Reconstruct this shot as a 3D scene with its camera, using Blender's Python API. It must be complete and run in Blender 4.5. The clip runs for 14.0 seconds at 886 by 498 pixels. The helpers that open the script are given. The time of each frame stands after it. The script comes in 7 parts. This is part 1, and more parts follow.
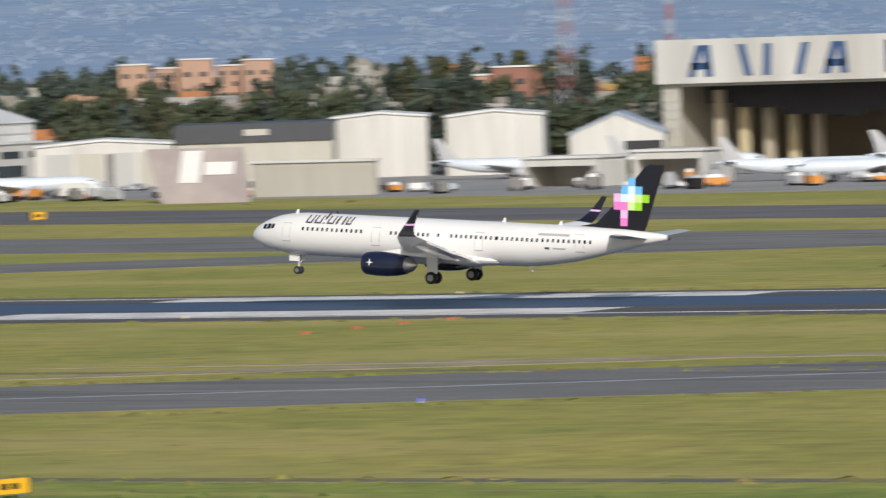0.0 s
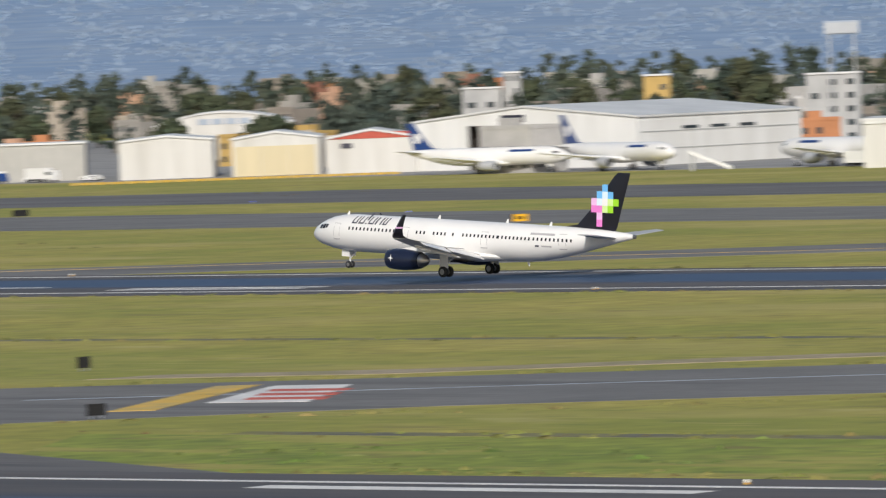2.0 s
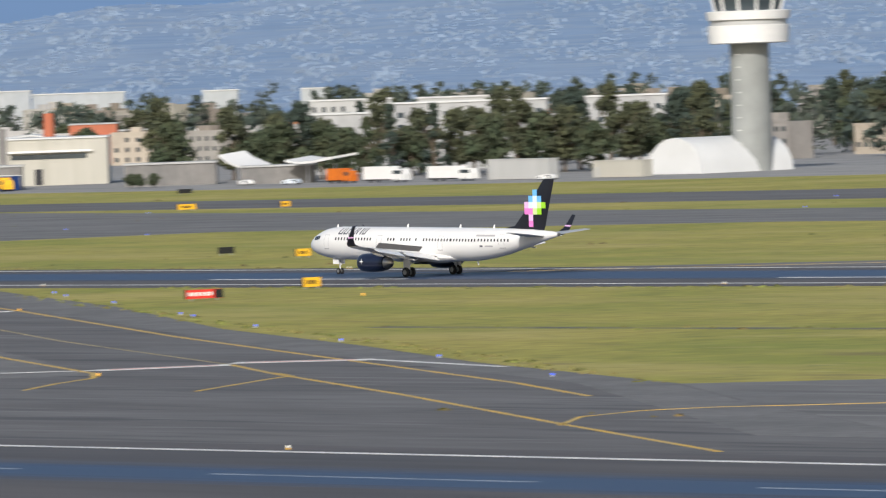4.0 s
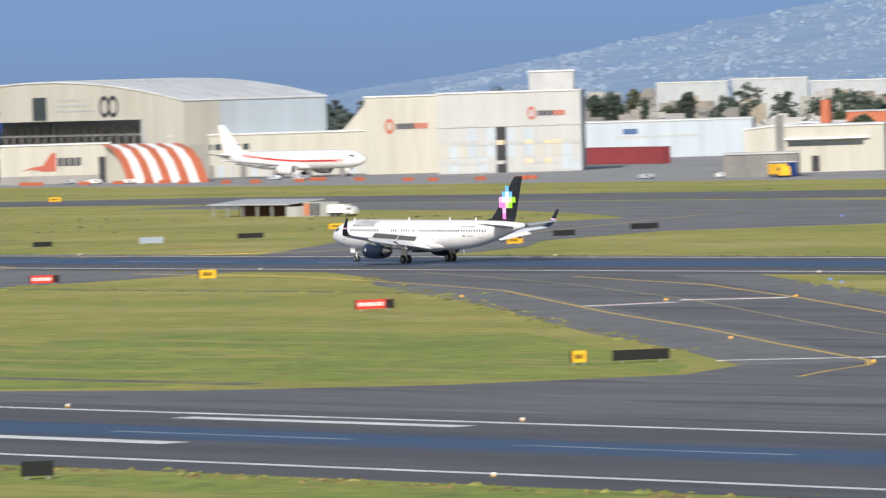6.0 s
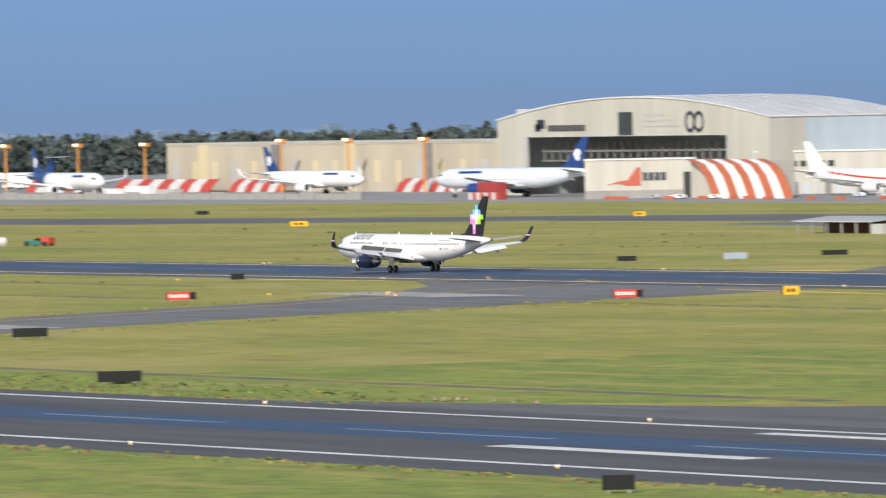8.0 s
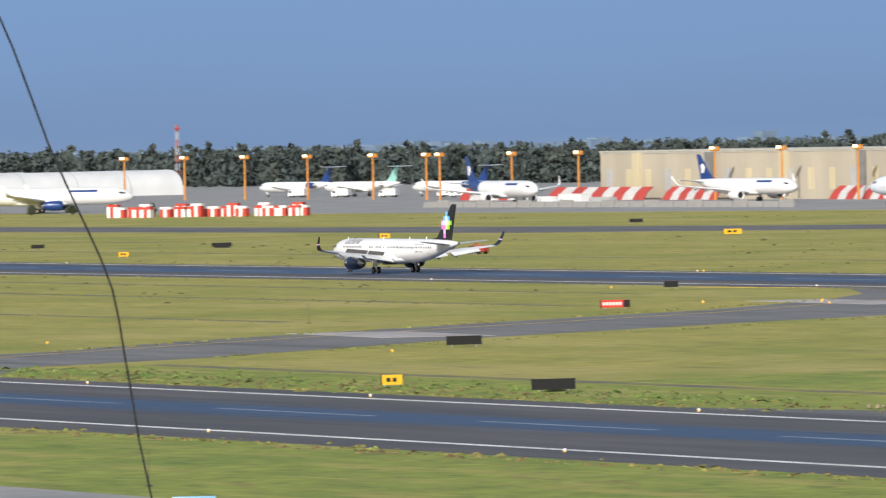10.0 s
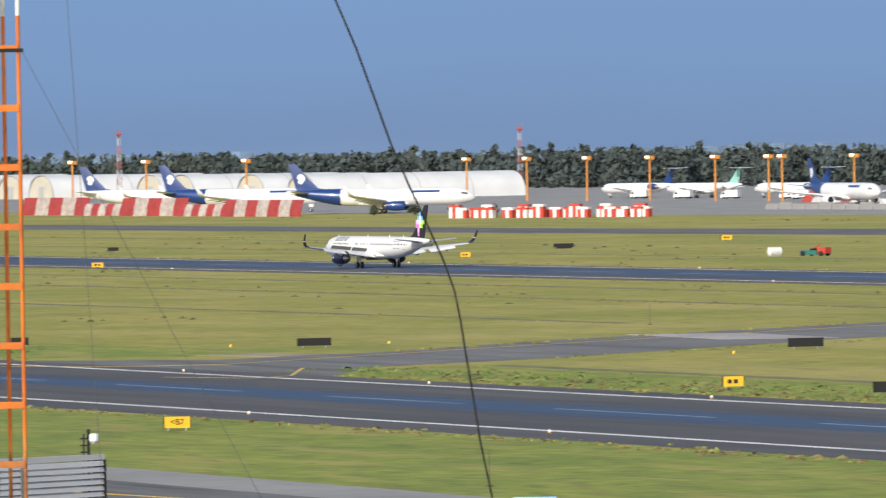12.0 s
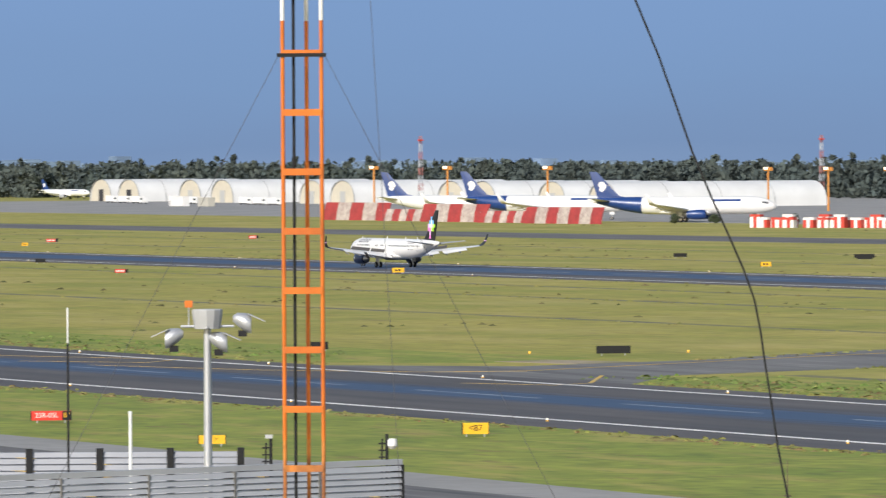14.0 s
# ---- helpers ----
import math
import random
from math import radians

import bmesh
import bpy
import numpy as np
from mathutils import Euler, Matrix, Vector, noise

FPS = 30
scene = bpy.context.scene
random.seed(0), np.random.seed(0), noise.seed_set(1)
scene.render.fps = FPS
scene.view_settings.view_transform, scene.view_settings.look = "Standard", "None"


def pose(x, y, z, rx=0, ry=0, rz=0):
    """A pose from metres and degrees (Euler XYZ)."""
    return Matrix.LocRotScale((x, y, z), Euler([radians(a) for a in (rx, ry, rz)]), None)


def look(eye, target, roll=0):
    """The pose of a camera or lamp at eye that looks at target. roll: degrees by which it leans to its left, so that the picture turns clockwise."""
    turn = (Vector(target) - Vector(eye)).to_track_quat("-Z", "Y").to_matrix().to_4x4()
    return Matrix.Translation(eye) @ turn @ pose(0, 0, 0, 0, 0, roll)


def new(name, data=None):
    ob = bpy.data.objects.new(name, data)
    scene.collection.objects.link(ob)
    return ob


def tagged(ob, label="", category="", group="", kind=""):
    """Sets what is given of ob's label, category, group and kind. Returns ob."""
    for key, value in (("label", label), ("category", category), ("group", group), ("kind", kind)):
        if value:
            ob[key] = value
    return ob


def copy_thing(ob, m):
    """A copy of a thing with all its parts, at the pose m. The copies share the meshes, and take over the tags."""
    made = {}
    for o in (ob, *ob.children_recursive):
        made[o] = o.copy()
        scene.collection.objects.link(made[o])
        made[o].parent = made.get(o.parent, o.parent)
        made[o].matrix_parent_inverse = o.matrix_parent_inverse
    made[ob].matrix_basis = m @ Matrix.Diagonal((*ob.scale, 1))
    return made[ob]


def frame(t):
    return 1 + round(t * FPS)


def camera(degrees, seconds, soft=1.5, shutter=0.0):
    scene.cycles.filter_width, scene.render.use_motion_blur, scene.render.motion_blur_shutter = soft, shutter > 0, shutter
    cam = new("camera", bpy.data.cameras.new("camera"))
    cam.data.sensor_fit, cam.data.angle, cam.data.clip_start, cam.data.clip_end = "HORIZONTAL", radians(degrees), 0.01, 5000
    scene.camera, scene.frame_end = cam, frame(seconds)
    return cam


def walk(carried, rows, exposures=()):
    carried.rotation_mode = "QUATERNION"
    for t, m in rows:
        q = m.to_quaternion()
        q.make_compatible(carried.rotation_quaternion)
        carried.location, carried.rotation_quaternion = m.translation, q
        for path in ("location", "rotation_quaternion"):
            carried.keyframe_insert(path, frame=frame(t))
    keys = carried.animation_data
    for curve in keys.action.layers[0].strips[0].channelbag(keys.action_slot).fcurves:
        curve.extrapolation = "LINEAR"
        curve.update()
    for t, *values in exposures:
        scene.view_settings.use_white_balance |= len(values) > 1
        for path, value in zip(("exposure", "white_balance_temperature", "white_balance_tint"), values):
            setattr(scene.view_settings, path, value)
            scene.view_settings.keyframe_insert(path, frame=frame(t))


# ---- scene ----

# ---------------------------------------------------------------- camera
# x runs along the runways (the airliner rolls towards -x), y away from the viewer, z up
EYE = (0.0, 0.0, 24.91)
# seconds, yaw, pitch, roll
ROWS = [
    (0.0, 30.145, -1.589, 1.874),
    (0.5, 32.723, -1.555, 2.152),
    (1.0, 35.612, -1.463, 2.489),
    (1.5, 38.405, -1.503, 2.302),
    (2.0, 40.837, -1.516, 2.123),
    (2.5, 42.923, -1.496, 2.105),
    (3.0, 44.780, -1.449, 2.062),
    (3.5, 46.471, -1.393, 2.012),
    (4.0, 48.058, -1.346, 1.970),
    (4.5, 49.602, -1.326, 1.952),
    (5.0, 51.014, -1.100, 1.837),
    (5.5, 52.629, -1.082, 1.901),
    (6.0, 53.877, -1.262, 1.704),
    (6.5, 55.324, -1.191, 1.394),
    (7.0, 56.281, -1.122, 1.059),
    (7.5, 57.032, -1.124, 0.907),
    (8.0, 58.263, -1.040, 1.064),
    (8.5, 59.228, -0.949, 1.155),
    (9.0, 59.998, -0.944, 1.280),
    (9.5, 60.800, -0.937, 1.257),
    (10.0, 61.509, -0.919, 1.202),
    (10.5, 62.158, -0.897, 1.136),
    (11.0, 62.777, -0.879, 1.080),
    (11.5, 63.398, -0.872, 1.057),
    (12.0, 64.073, -0.863, 0.972),
    (12.5, 64.681, -0.975, 1.024),
    (13.0, 65.386, -0.944, 0.986),
    (13.5, 65.805, -0.796, 0.680),
    (14.0, 66.332, -0.781, 0.338),
]
cam = camera(6.628, 14.0, soft=1.25, shutter=0.4)
walk(cam, [(t, pose(*EYE, 90 + p, r, y)) for t, y, p, r in ROWS],
     [(0.0, -0.43, 6150, 10), (2.0, -0.44, 6150, 10), (4.5, -0.14, 6100, 10), (5.0, -0.04, 6100, 10), (6.0, -0.06, 6050, 10), (7.5, -0.04, 6050, 10), (9.0, -0.08, 6100, 10), (14.0, -0.10, 6100, 10)])

# ---------------------------------------------------------------- world and sun
SUN_AZ, SUN_EL = 143.0, 29.0   # degrees clockwise from +y, degrees above the horizon
world = bpy.data.worlds.new("world")
scene.world = world
world.use_nodes = True
wn = world.node_tree.nodes
sky = wn.new("ShaderNodeTexSky")
sky.sky_type = "NISHITA"
sky.sun_disc = False
sky.sun_elevation = radians(SUN_EL)
sky.sun_rotation = radians(SUN_AZ)
sky.air_density, sky.dust_density, sky.ozone_density = 1.2, 2.5, 1.0
wn["Background"].inputs["Strength"].default_value = 0.12
world.node_tree.links.new(sky.outputs[0], wn["Background"].inputs["Color"])
sun_dir = Vector((math.sin(radians(SUN_AZ)) * math.cos(radians(SUN_EL)), math.cos(radians(SUN_AZ)) * math.cos(radians(SUN_EL)), math.sin(radians(SUN_EL))))
sun = new("sun", bpy.data.lights.new("sun", "SUN"))
sun.data.energy, sun.data.angle, sun.data.color = 4.4, radians(2.0), (1.0, 0.935, 0.84)
sun.matrix_basis = look(sun_dir * 200, (0, 0, 0))


# ---------------------------------------------------------------- materials
def mat(name, base, rough=0.6, metal=0.0, vary=0.12, size=1.0, stretch=(1, 1, 1), bump=0.0, second=None, second_size=12.0, emit=0.0, coat=0.0, island=0.0):
    """A surface with fine grain (size in metres) and large stains towards a second colour."""
    m = bpy.data.materials.new(name)
    m.use_nodes = True
    nt = m.node_tree
    n, l = nt.nodes, nt.links
    b = n["Principled BSDF"]
    b.inputs["Roughness"].default_value = rough
    b.inputs["Metallic"].default_value = metal
    b.inputs["Coat Weight"].default_value = coat
    tc = n.new("ShaderNodeTexCoord")
    mp = n.new("ShaderNodeMapping")
    mp.inputs["Scale"].default_value = stretch
    l.new(tc.outputs["Object"], mp.inputs["Vector"])
    fine = n.new("ShaderNodeTexNoise")
    fine.inputs["Scale"].default_value = 1.0 / size
    fine.inputs["Detail"].default_value = 5
    l.new(mp.outputs[0], fine.inputs["Vector"])
    big = n.new("ShaderNodeTexNoise")
    big.inputs["Scale"].default_value = 1.0 / second_size
    big.inputs["Detail"].default_value = 4
    l.new(mp.outputs[0], big.inputs["Vector"])
    ramp = n.new("ShaderNodeMapRange")
    ramp.inputs["From Min"].default_value, ramp.inputs["From Max"].default_value = 0.38, 0.66
    l.new(big.outputs["Fac"], ramp.inputs["Value"])
    mix = n.new("ShaderNodeMix")
    mix.data_type = "RGBA"
    sec = second or tuple(c * (1 - vary) for c in base)
    mix.inputs["A"].default_value, mix.inputs["B"].default_value = (*base, 1), (*sec, 1)
    l.new(ramp.outputs[0], mix.inputs["Factor"])
    hsv = n.new("ShaderNodeHueSaturation")
    l.new(mix.outputs["Result"], hsv.inputs["Color"])
    val = n.new("ShaderNodeMapRange")
    val.inputs["From Min"].default_value, val.inputs["From Max"].default_value = 0.25, 0.75
    val.inputs["To Min"].default_value, val.inputs["To Max"].default_value = 1 - vary, 1 + vary
    l.new(fine.outputs["Fac"], val.inputs["Value"])
    out = val.outputs[0]
    if island:
        oi = n.new("ShaderNodeNewGeometry")
        r2 = n.new("ShaderNodeMapRange")
        r2.inputs["To Min"].default_value, r2.inputs["To Max"].default_value = 1 - island, 1 + island
        l.new(oi.outputs["Random Per Island"], r2.inputs["Value"])
        mu = n.new("ShaderNodeMath")
        mu.operation = "MULTIPLY"
        l.new(out, mu.inputs[0]), l.new(r2.outputs[0], mu.inputs[1])
        out = mu.outputs[0]
    l.new(out, hsv.inputs["Value"])
    l.new(hsv.outputs[0], b.inputs["Base Color"])
    if bump:
        bp = n.new("ShaderNodeBump")
        bp.inputs["Strength"].default_value = bump
        bp.inputs["Distance"].default_value = 0.05
        l.new(fine.outputs["Fac"], bp.inputs["Height"])
        l.new(bp.outputs[0], b.inputs["Normal"])
    if emit:
        b.inputs["Emission Color"].default_value = (*base, 1)
        b.inputs["Emission Strength"].default_value = emit
    return m


def runway_mat(name, centre, half):
    """Asphalt with a dark, polished band of tyre rubber along the middle, its colour blued by painted sky reflection.
    """
    m = mat(name, (0.096, 0.088, 0.087), 0.75, vary=0.20, size=3.0, stretch=(0.10, 1, 1), bump=0.1, second=(0.066, 0.064, 0.068), second_size=7.0)
    nt = m.node_tree
    n, l = nt.nodes, nt.links
    b = n["Principled BSDF"]
    src = b.inputs["Base Color"].links[0].from_socket
    tc = n.new("ShaderNodeTexCoord")
    sp = n.new("ShaderNodeSeparateXYZ")
    l.new(tc.outputs["Object"], sp.inputs[0])
    a = n.new("ShaderNodeMath")
    a.operation = "SUBTRACT"
    a.inputs[1].default_value = centre
    l.new(sp.outputs["Y"], a.inputs[0])
    c = n.new("ShaderNodeMath")
    c.operation = "ABSOLUTE"
    l.new(a.outputs[0], c.inputs[0])
    nz = n.new("ShaderNodeTexNoise")
    nz.inputs["Scale"].default_value = 0.25
    mp = n.new("ShaderNodeMapping")
    mp.inputs["Scale"].default_value = (0.03, 2.6, 1)
    l.new(tc.outputs["Object"], mp.inputs["Vector"]), l.new(mp.outputs[0], nz.inputs["Vector"])
    d = n.new("ShaderNodeMath")
    d.operation = "MULTIPLY_ADD"
    d.inputs[1].default_value = 9.0
    l.new(nz.outputs["Fac"], d.inputs[0]), l.new(c.outputs[0], d.inputs[2])
    r = n.new("ShaderNodeMapRange")
    r.inputs["From Min"].default_value, r.inputs["From Max"].default_value = half + 5.5, half + 1.0
    l.new(d.outputs[0], r.inputs["Value"])
    mx = n.new("ShaderNodeMix")
    mx.data_type = "RGBA"
    # rubber colour with the reflected sky's blue painted in
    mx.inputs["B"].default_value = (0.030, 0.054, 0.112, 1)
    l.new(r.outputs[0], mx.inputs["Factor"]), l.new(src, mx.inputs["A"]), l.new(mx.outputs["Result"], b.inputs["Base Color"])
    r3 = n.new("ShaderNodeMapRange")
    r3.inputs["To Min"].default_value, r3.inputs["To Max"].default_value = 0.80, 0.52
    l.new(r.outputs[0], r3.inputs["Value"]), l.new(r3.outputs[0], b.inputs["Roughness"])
    return m


GRASS = mat("grass", (0.335, 0.288, 0.056), 0.9, vary=0.30, size=2.0, stretch=(0.6, 0.5, 1), bump=0.35, second=(0.235, 0.236, 0.032), second_size=16.0)
VERGE = mat("verge_grass", (0.235, 0.262, 0.034), 0.9, vary=0.32, size=1.4, stretch=(0.6, 0.5, 1), bump=0.4, second=(0.165, 0.212, 0.022), second_size=9.0)
def patches(m, rows):
    """Blends further colours into a surface by stretched noise: (colour, x size, y size, from, to, amount)."""
    n, l = m.node_tree.nodes, m.node_tree.links
    b = n["Principled BSDF"]
    tc = n.new("ShaderNodeTexCoord")
    for k, (col, sx, sy, lo, hi, amount) in enumerate(rows):
        mp = n.new("ShaderNodeMapping")
        mp.inputs["Location"].default_value = (13.7 * k, 5.1 * k, 0)
        mp.inputs["Scale"].default_value = (1 / sx, 1 / sy, 1)
        nz = n.new("ShaderNodeTexNoise")
        nz.inputs["Scale"].default_value, nz.inputs["Detail"].default_value = 1.0, 4
        r = n.new("ShaderNodeMapRange")
        r.inputs["From Min"].default_value, r.inputs["From Max"].default_value, r.inputs["To Max"].default_value = lo, hi, amount
        mx = n.new("ShaderNodeMix")
        mx.data_type = "RGBA"
        mx.inputs["B"].default_value = (*col, 1)
        src = b.inputs["Base Color"].links[0].from_socket
        l.new(tc.outputs["Object"], mp.inputs["Vector"]), l.new(mp.outputs[0], nz.inputs["Vector"]), l.new(nz.outputs["Fac"], r.inputs["Value"])
        l.new(r.outputs[0], mx.inputs["Factor"]), l.new(src, mx.inputs["A"]), l.new(mx.outputs["Result"], b.inputs["Base Color"])


patches(GRASS, (((0.190, 0.225, 0.024), 120, 34, 0.50, 0.66, 0.55), ((0.41, 0.335, 0.105), 60, 26, 0.50, 0.66, 0.6), ((0.175, 0.125, 0.052), 24, 6, 0.64, 0.71, 0.6), ((0.125, 0.145, 0.028), 5, 3.5, 0.61, 0.70, 0.5), ((0.43, 0.36, 0.14), 18, 8, 0.62, 0.72, 0.45), ((0.145, 0.165, 0.028), 10, 1.6, 0.58, 0.68, 0.42), ((0.44, 0.37, 0.13), 13, 1.7, 0.60, 0.70, 0.42)))
patches(VERGE, (((0.36, 0.30, 0.075), 26, 7, 0.52, 0.64, 0.65), ((0.19, 0.125, 0.05), 9, 3, 0.61, 0.68, 0.6), ((0.09, 0.13, 0.02), 6, 2.5, 0.58, 0.68, 0.6)))
GRASS_TUFT = mat("grass_tuft", (0.20, 0.215, 0.045), 0.9, vary=0.3, size=0.6, second=(0.22, 0.17, 0.06), second_size=8, island=0.25)
DRY = mat("dry_bush", (0.20, 0.13, 0.05), 0.95, vary=0.3, size=0.3, second=(0.12, 0.13, 0.04), second_size=1.5, island=0.3)
ASPHALT = mat("asphalt", (0.108, 0.102, 0.101), 0.85, vary=0.18, size=2.5, stretch=(0.2, 1, 1), bump=0.15, second=(0.142, 0.138, 0.136), second_size=17.0)
ASPHALT_OLD = mat("asphalt_old", (0.17, 0.165, 0.16), 0.88, vary=0.14, size=2.0, bump=0.15, second=(0.135, 0.132, 0.13), second_size=16.0)
CONCRETE = mat("concrete", (0.30, 0.29, 0.275), 0.85, vary=0.10, size=2.0, bump=0.1, second=(0.24, 0.235, 0.225), second_size=18.0)
DIRT = mat("bare_earth", (0.33, 0.27, 0.19), 0.95, vary=0.2, size=1.2, second=(0.25, 0.22, 0.12), second_size=7)
patches(ASPHALT, (((0.060, 0.058, 0.062), 60, 5, 0.55, 0.65, 0.75), ((0.20, 0.195, 0.19), 45, 3.5, 0.59, 0.67, 0.65), ((0.050, 0.048, 0.052), 22, 1.5, 0.58, 0.66, 0.6), ((0.20, 0.192, 0.186), 16, 1.1, 0.61, 0.68, 0.5)))
patches(ASPHALT_OLD, (((0.085, 0.082, 0.084), 70, 6, 0.54, 0.66, 0.7), ((0.25, 0.24, 0.225), 40, 3, 0.60, 0.68, 0.6)))
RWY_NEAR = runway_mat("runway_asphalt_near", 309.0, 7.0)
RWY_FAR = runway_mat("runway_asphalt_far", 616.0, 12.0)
PAINT_W = mat("marking_white", (0.74, 0.73, 0.70), 0.7, vary=0.12, size=1.0, second=(0.55, 0.54, 0.53), second_size=6.0)
FADED_BLUE = mat("marking_rubbed", (0.24, 0.28, 0.34), 0.7, vary=0.2, size=1.0, second=(0.16, 0.19, 0.24), second_size=6.0)
PAINT_Y = mat("marking_yellow", (0.66, 0.42, 0.06), 0.7, vary=0.15, size=1.0, second=(0.50, 0.36, 0.12), second_size=5.0)
PAINT_R = mat("marking_red", (0.55, 0.12, 0.08), 0.7, vary=0.15, size=1.0)


# ---------------------------------------------------------------- mesh helpers
def box(bm, x0, x1, y0, y1, z0, z1):
    v = [bm.verts.new(p) for p in ((x0, y0, z0), (x1, y0, z0), (x1, y1, z0), (x0, y1, z0), (x0, y0, z1), (x1, y0, z1), (x1, y1, z1), (x0, y1, z1))]
    for f in ((3, 2, 1, 0), (4, 5, 6, 7), (0, 1, 5, 4), (1, 2, 6, 5), (2, 3, 7, 6), (3, 0, 4, 7)):
        bm.faces.new([v[i] for i in f])
    return bm


def prism(bm, poly, z0, z1):
    """A slab from a plan outline."""
    a = [bm.verts.new((x, y, z0)) for x, y in poly]
    b = [bm.verts.new((x, y, z1)) for x, y in poly]
    k = len(poly)
    bm.faces.new(b), bm.faces.new(a[::-1])
    for i in range(k):
        bm.faces.new((a[i], a[(i + 1) % k], b[(i + 1) % k], b[i]))
    return bm


def loft(bm, rings, cap=True, closed=True):
    """Skin rings of equally many points."""
    vs = [[bm.verts.new(p) for p in r] for r in rings]
    k = len(rings[0])
    for a, b in zip(vs, vs[1:]):
        for i in range(k if closed else k - 1):
            bm.faces.new((a[i], a[(i + 1) % k], b[(i + 1) % k], b[i]))
    if cap:
        bm.faces.new(vs[0][::-1]), bm.faces.new(vs[-1])
    return bm


def ring(c, r, k=16, axis="x", ry=None):
    ry = r if ry is None else ry
    o = []
    for i in range(k):
        a = 2 * math.pi * i / k
        u, w = r * math.cos(a), ry * math.sin(a)
        o.append({"x": (c[0], c[1] + u, c[2] + w), "y": (c[0] + u, c[1], c[2] + w), "z": (c[0] + u, c[1] + w, c[2])}[axis])
    return o


def tube(bm, p, q, r, r2=None, k=8):
    """A round bar from p to q."""
    p, q = Vector(p), Vector(q)
    m = (q - p).to_track_quat("Z", "Y").to_matrix()
    rr = [[p + m @ Vector((r * math.cos(2 * math.pi * i / k), r * math.sin(2 * math.pi * i / k), 0)) for i in range(k)],
          [q + m @ Vector(((r2 or r) * math.cos(2 * math.pi * i / k), (r2 or r) * math.sin(2 * math.pi * i / k), 0)) for i in range(k)]]
    return loft(bm, rr)


def mesh_of(name, bm, material, smooth=False):
    bmesh.ops.recalc_face_normals(bm, faces=bm.faces[:])
    me = bpy.data.meshes.new(name)
    bm.to_mesh(me)
    bm.free()
    me.materials.append(material)
    if smooth:
        me.polygons.foreach_set("use_smooth", [True] * len(me.polygons))
        me.set_sharp_from_angle(angle=radians(40))
    return me


def part(name, bm, material, parent=None, label="", smooth=False):
    ob = new(name, mesh_of(name, bm, material, smooth))
    ob.parent = parent
    return tagged(ob, label)


def thing(name, m, label, category, group="", kind=""):
    ob = new(name)
    ob.matrix_basis = m
    return tagged(ob, label, category, group, kind)


def solid(name, bm, material, label, category, kind="", m=None, smooth=False, group=""):
    ob = part(name, bm, material, None, label, smooth)
    if m is not None:
        ob.matrix_basis = m
    return tagged(ob, label, category, group, kind)


B = bmesh.new


# ---------------------------------------------------------------- ground, runways, taxiways
def slab(name, poly, material, top, label, category):
    bm = prism(B(), poly, -0.3, top)
    bmesh.ops.triangulate(bm, faces=[f for f in bm.faces if len(f.verts) > 4])
    return solid(name, bm, material, label, category, "structure")


bm = B()
xs = [-5200 + 200 * i for i in range(38)]
ys = [-300 + 200 * i for i in range(28)]
gv = [[bm.verts.new((x, y, 0)) for x in xs] for y in ys]
for a, b in zip(gv, gv[1:]):
    for i in range(len(xs) - 1):
        bm.faces.new((a[i], a[i + 1], b[i + 1], b[i]))
solid("ground", bm, GRASS, "dry yellowish green airfield grass", "grass", "structure")

slab("runway_near", [(-2600, 278), (600, 278), (600, 335), (-2600, 335)], RWY_NEAR, 0.040, "grey asphalt runway with tyre rubber and painted blue sky sheen down the middle", "runway")
slab("runway_far", [(-3400, 584), (900, 584), (900, 641), (-3400, 641)], RWY_FAR, 0.040, "dark asphalt runway with tyre rubber and painted blue sky sheen in the touchdown zone", "runway")
slab("taxiway_junction", [(-738, 585), (-702, 564), (-652, 536), (-577, 488), (-523, 459), (-480, 434), (-428, 408), (-400, 388), (-345, 352), (-305, 334),
     (-580, 334), (-548, 343), (-520, 354), (-505, 368), (-499, 388), (-510, 403), (-542, 422), (-590, 448), (-678, 500), (-771, 551), (-795, 568), (-830, 585)], ASPHALT, 0.030, "wide worn asphalt taxiway junction between the runways", "taxiway")
SHOULDER = mat("shoulder_asphalt", (0.165, 0.160, 0.156), 0.88, vary=0.16, size=1.5, bump=0.15, second=(0.125, 0.122, 0.12), second_size=8.0)
slab("taxiway_shoulder", [(-738, 584), (-702, 563.5), (-652, 535.5), (-577, 487.5), (-523, 458.5), (-480, 433.5), (-428, 407.5), (-400, 387.5), (-345, 352), (-362, 352), (-440, 408), (-482, 429), (-522, 450), (-568, 476), (-655, 527), (-710, 558), (-748, 580)], SHOULDER, 0.036, "pale worn asphalt shoulder of the taxiway", "taxiway")
slab("taxiway_shoulder", [(-768, 548.5), (-678, 499.5), (-590, 447.5), (-542, 421.5), (-510, 402.5), (-502, 410), (-546, 438), (-591, 463), (-640, 490), (-725, 538), (-750, 548)], SHOULDER, 0.036, "pale worn asphalt shoulder of the taxiway", "taxiway")
slab("taxiway_diagonal", [(-120, 575), (-255, 502), (-286, 488), (-314, 473), (-349, 453), (-408, 420), (-440, 400), (-400, 350), (-345, 346), (-369, 379), (-348, 400), (-321, 417), (-292, 437), (-264, 452), (-235, 465), (-90, 540)], ASPHALT_OLD, 0.022, "grey diagonal taxiway with a faded centre line", "taxiway")
slab("taxiway_exit", [(-848, 585), (-832, 548), (-811, 485), (-787, 432), (-752, 378), (-742, 352), (-715, 334), (-800, 334), (-782, 352), (-792, 377), (-815, 408), (-845, 463), (-868, 510), (-897, 546), (-923, 568), (-955, 585)], ASPHALT_OLD, 0.022, "narrow asphalt taxiway crossing the grass", "taxiway")
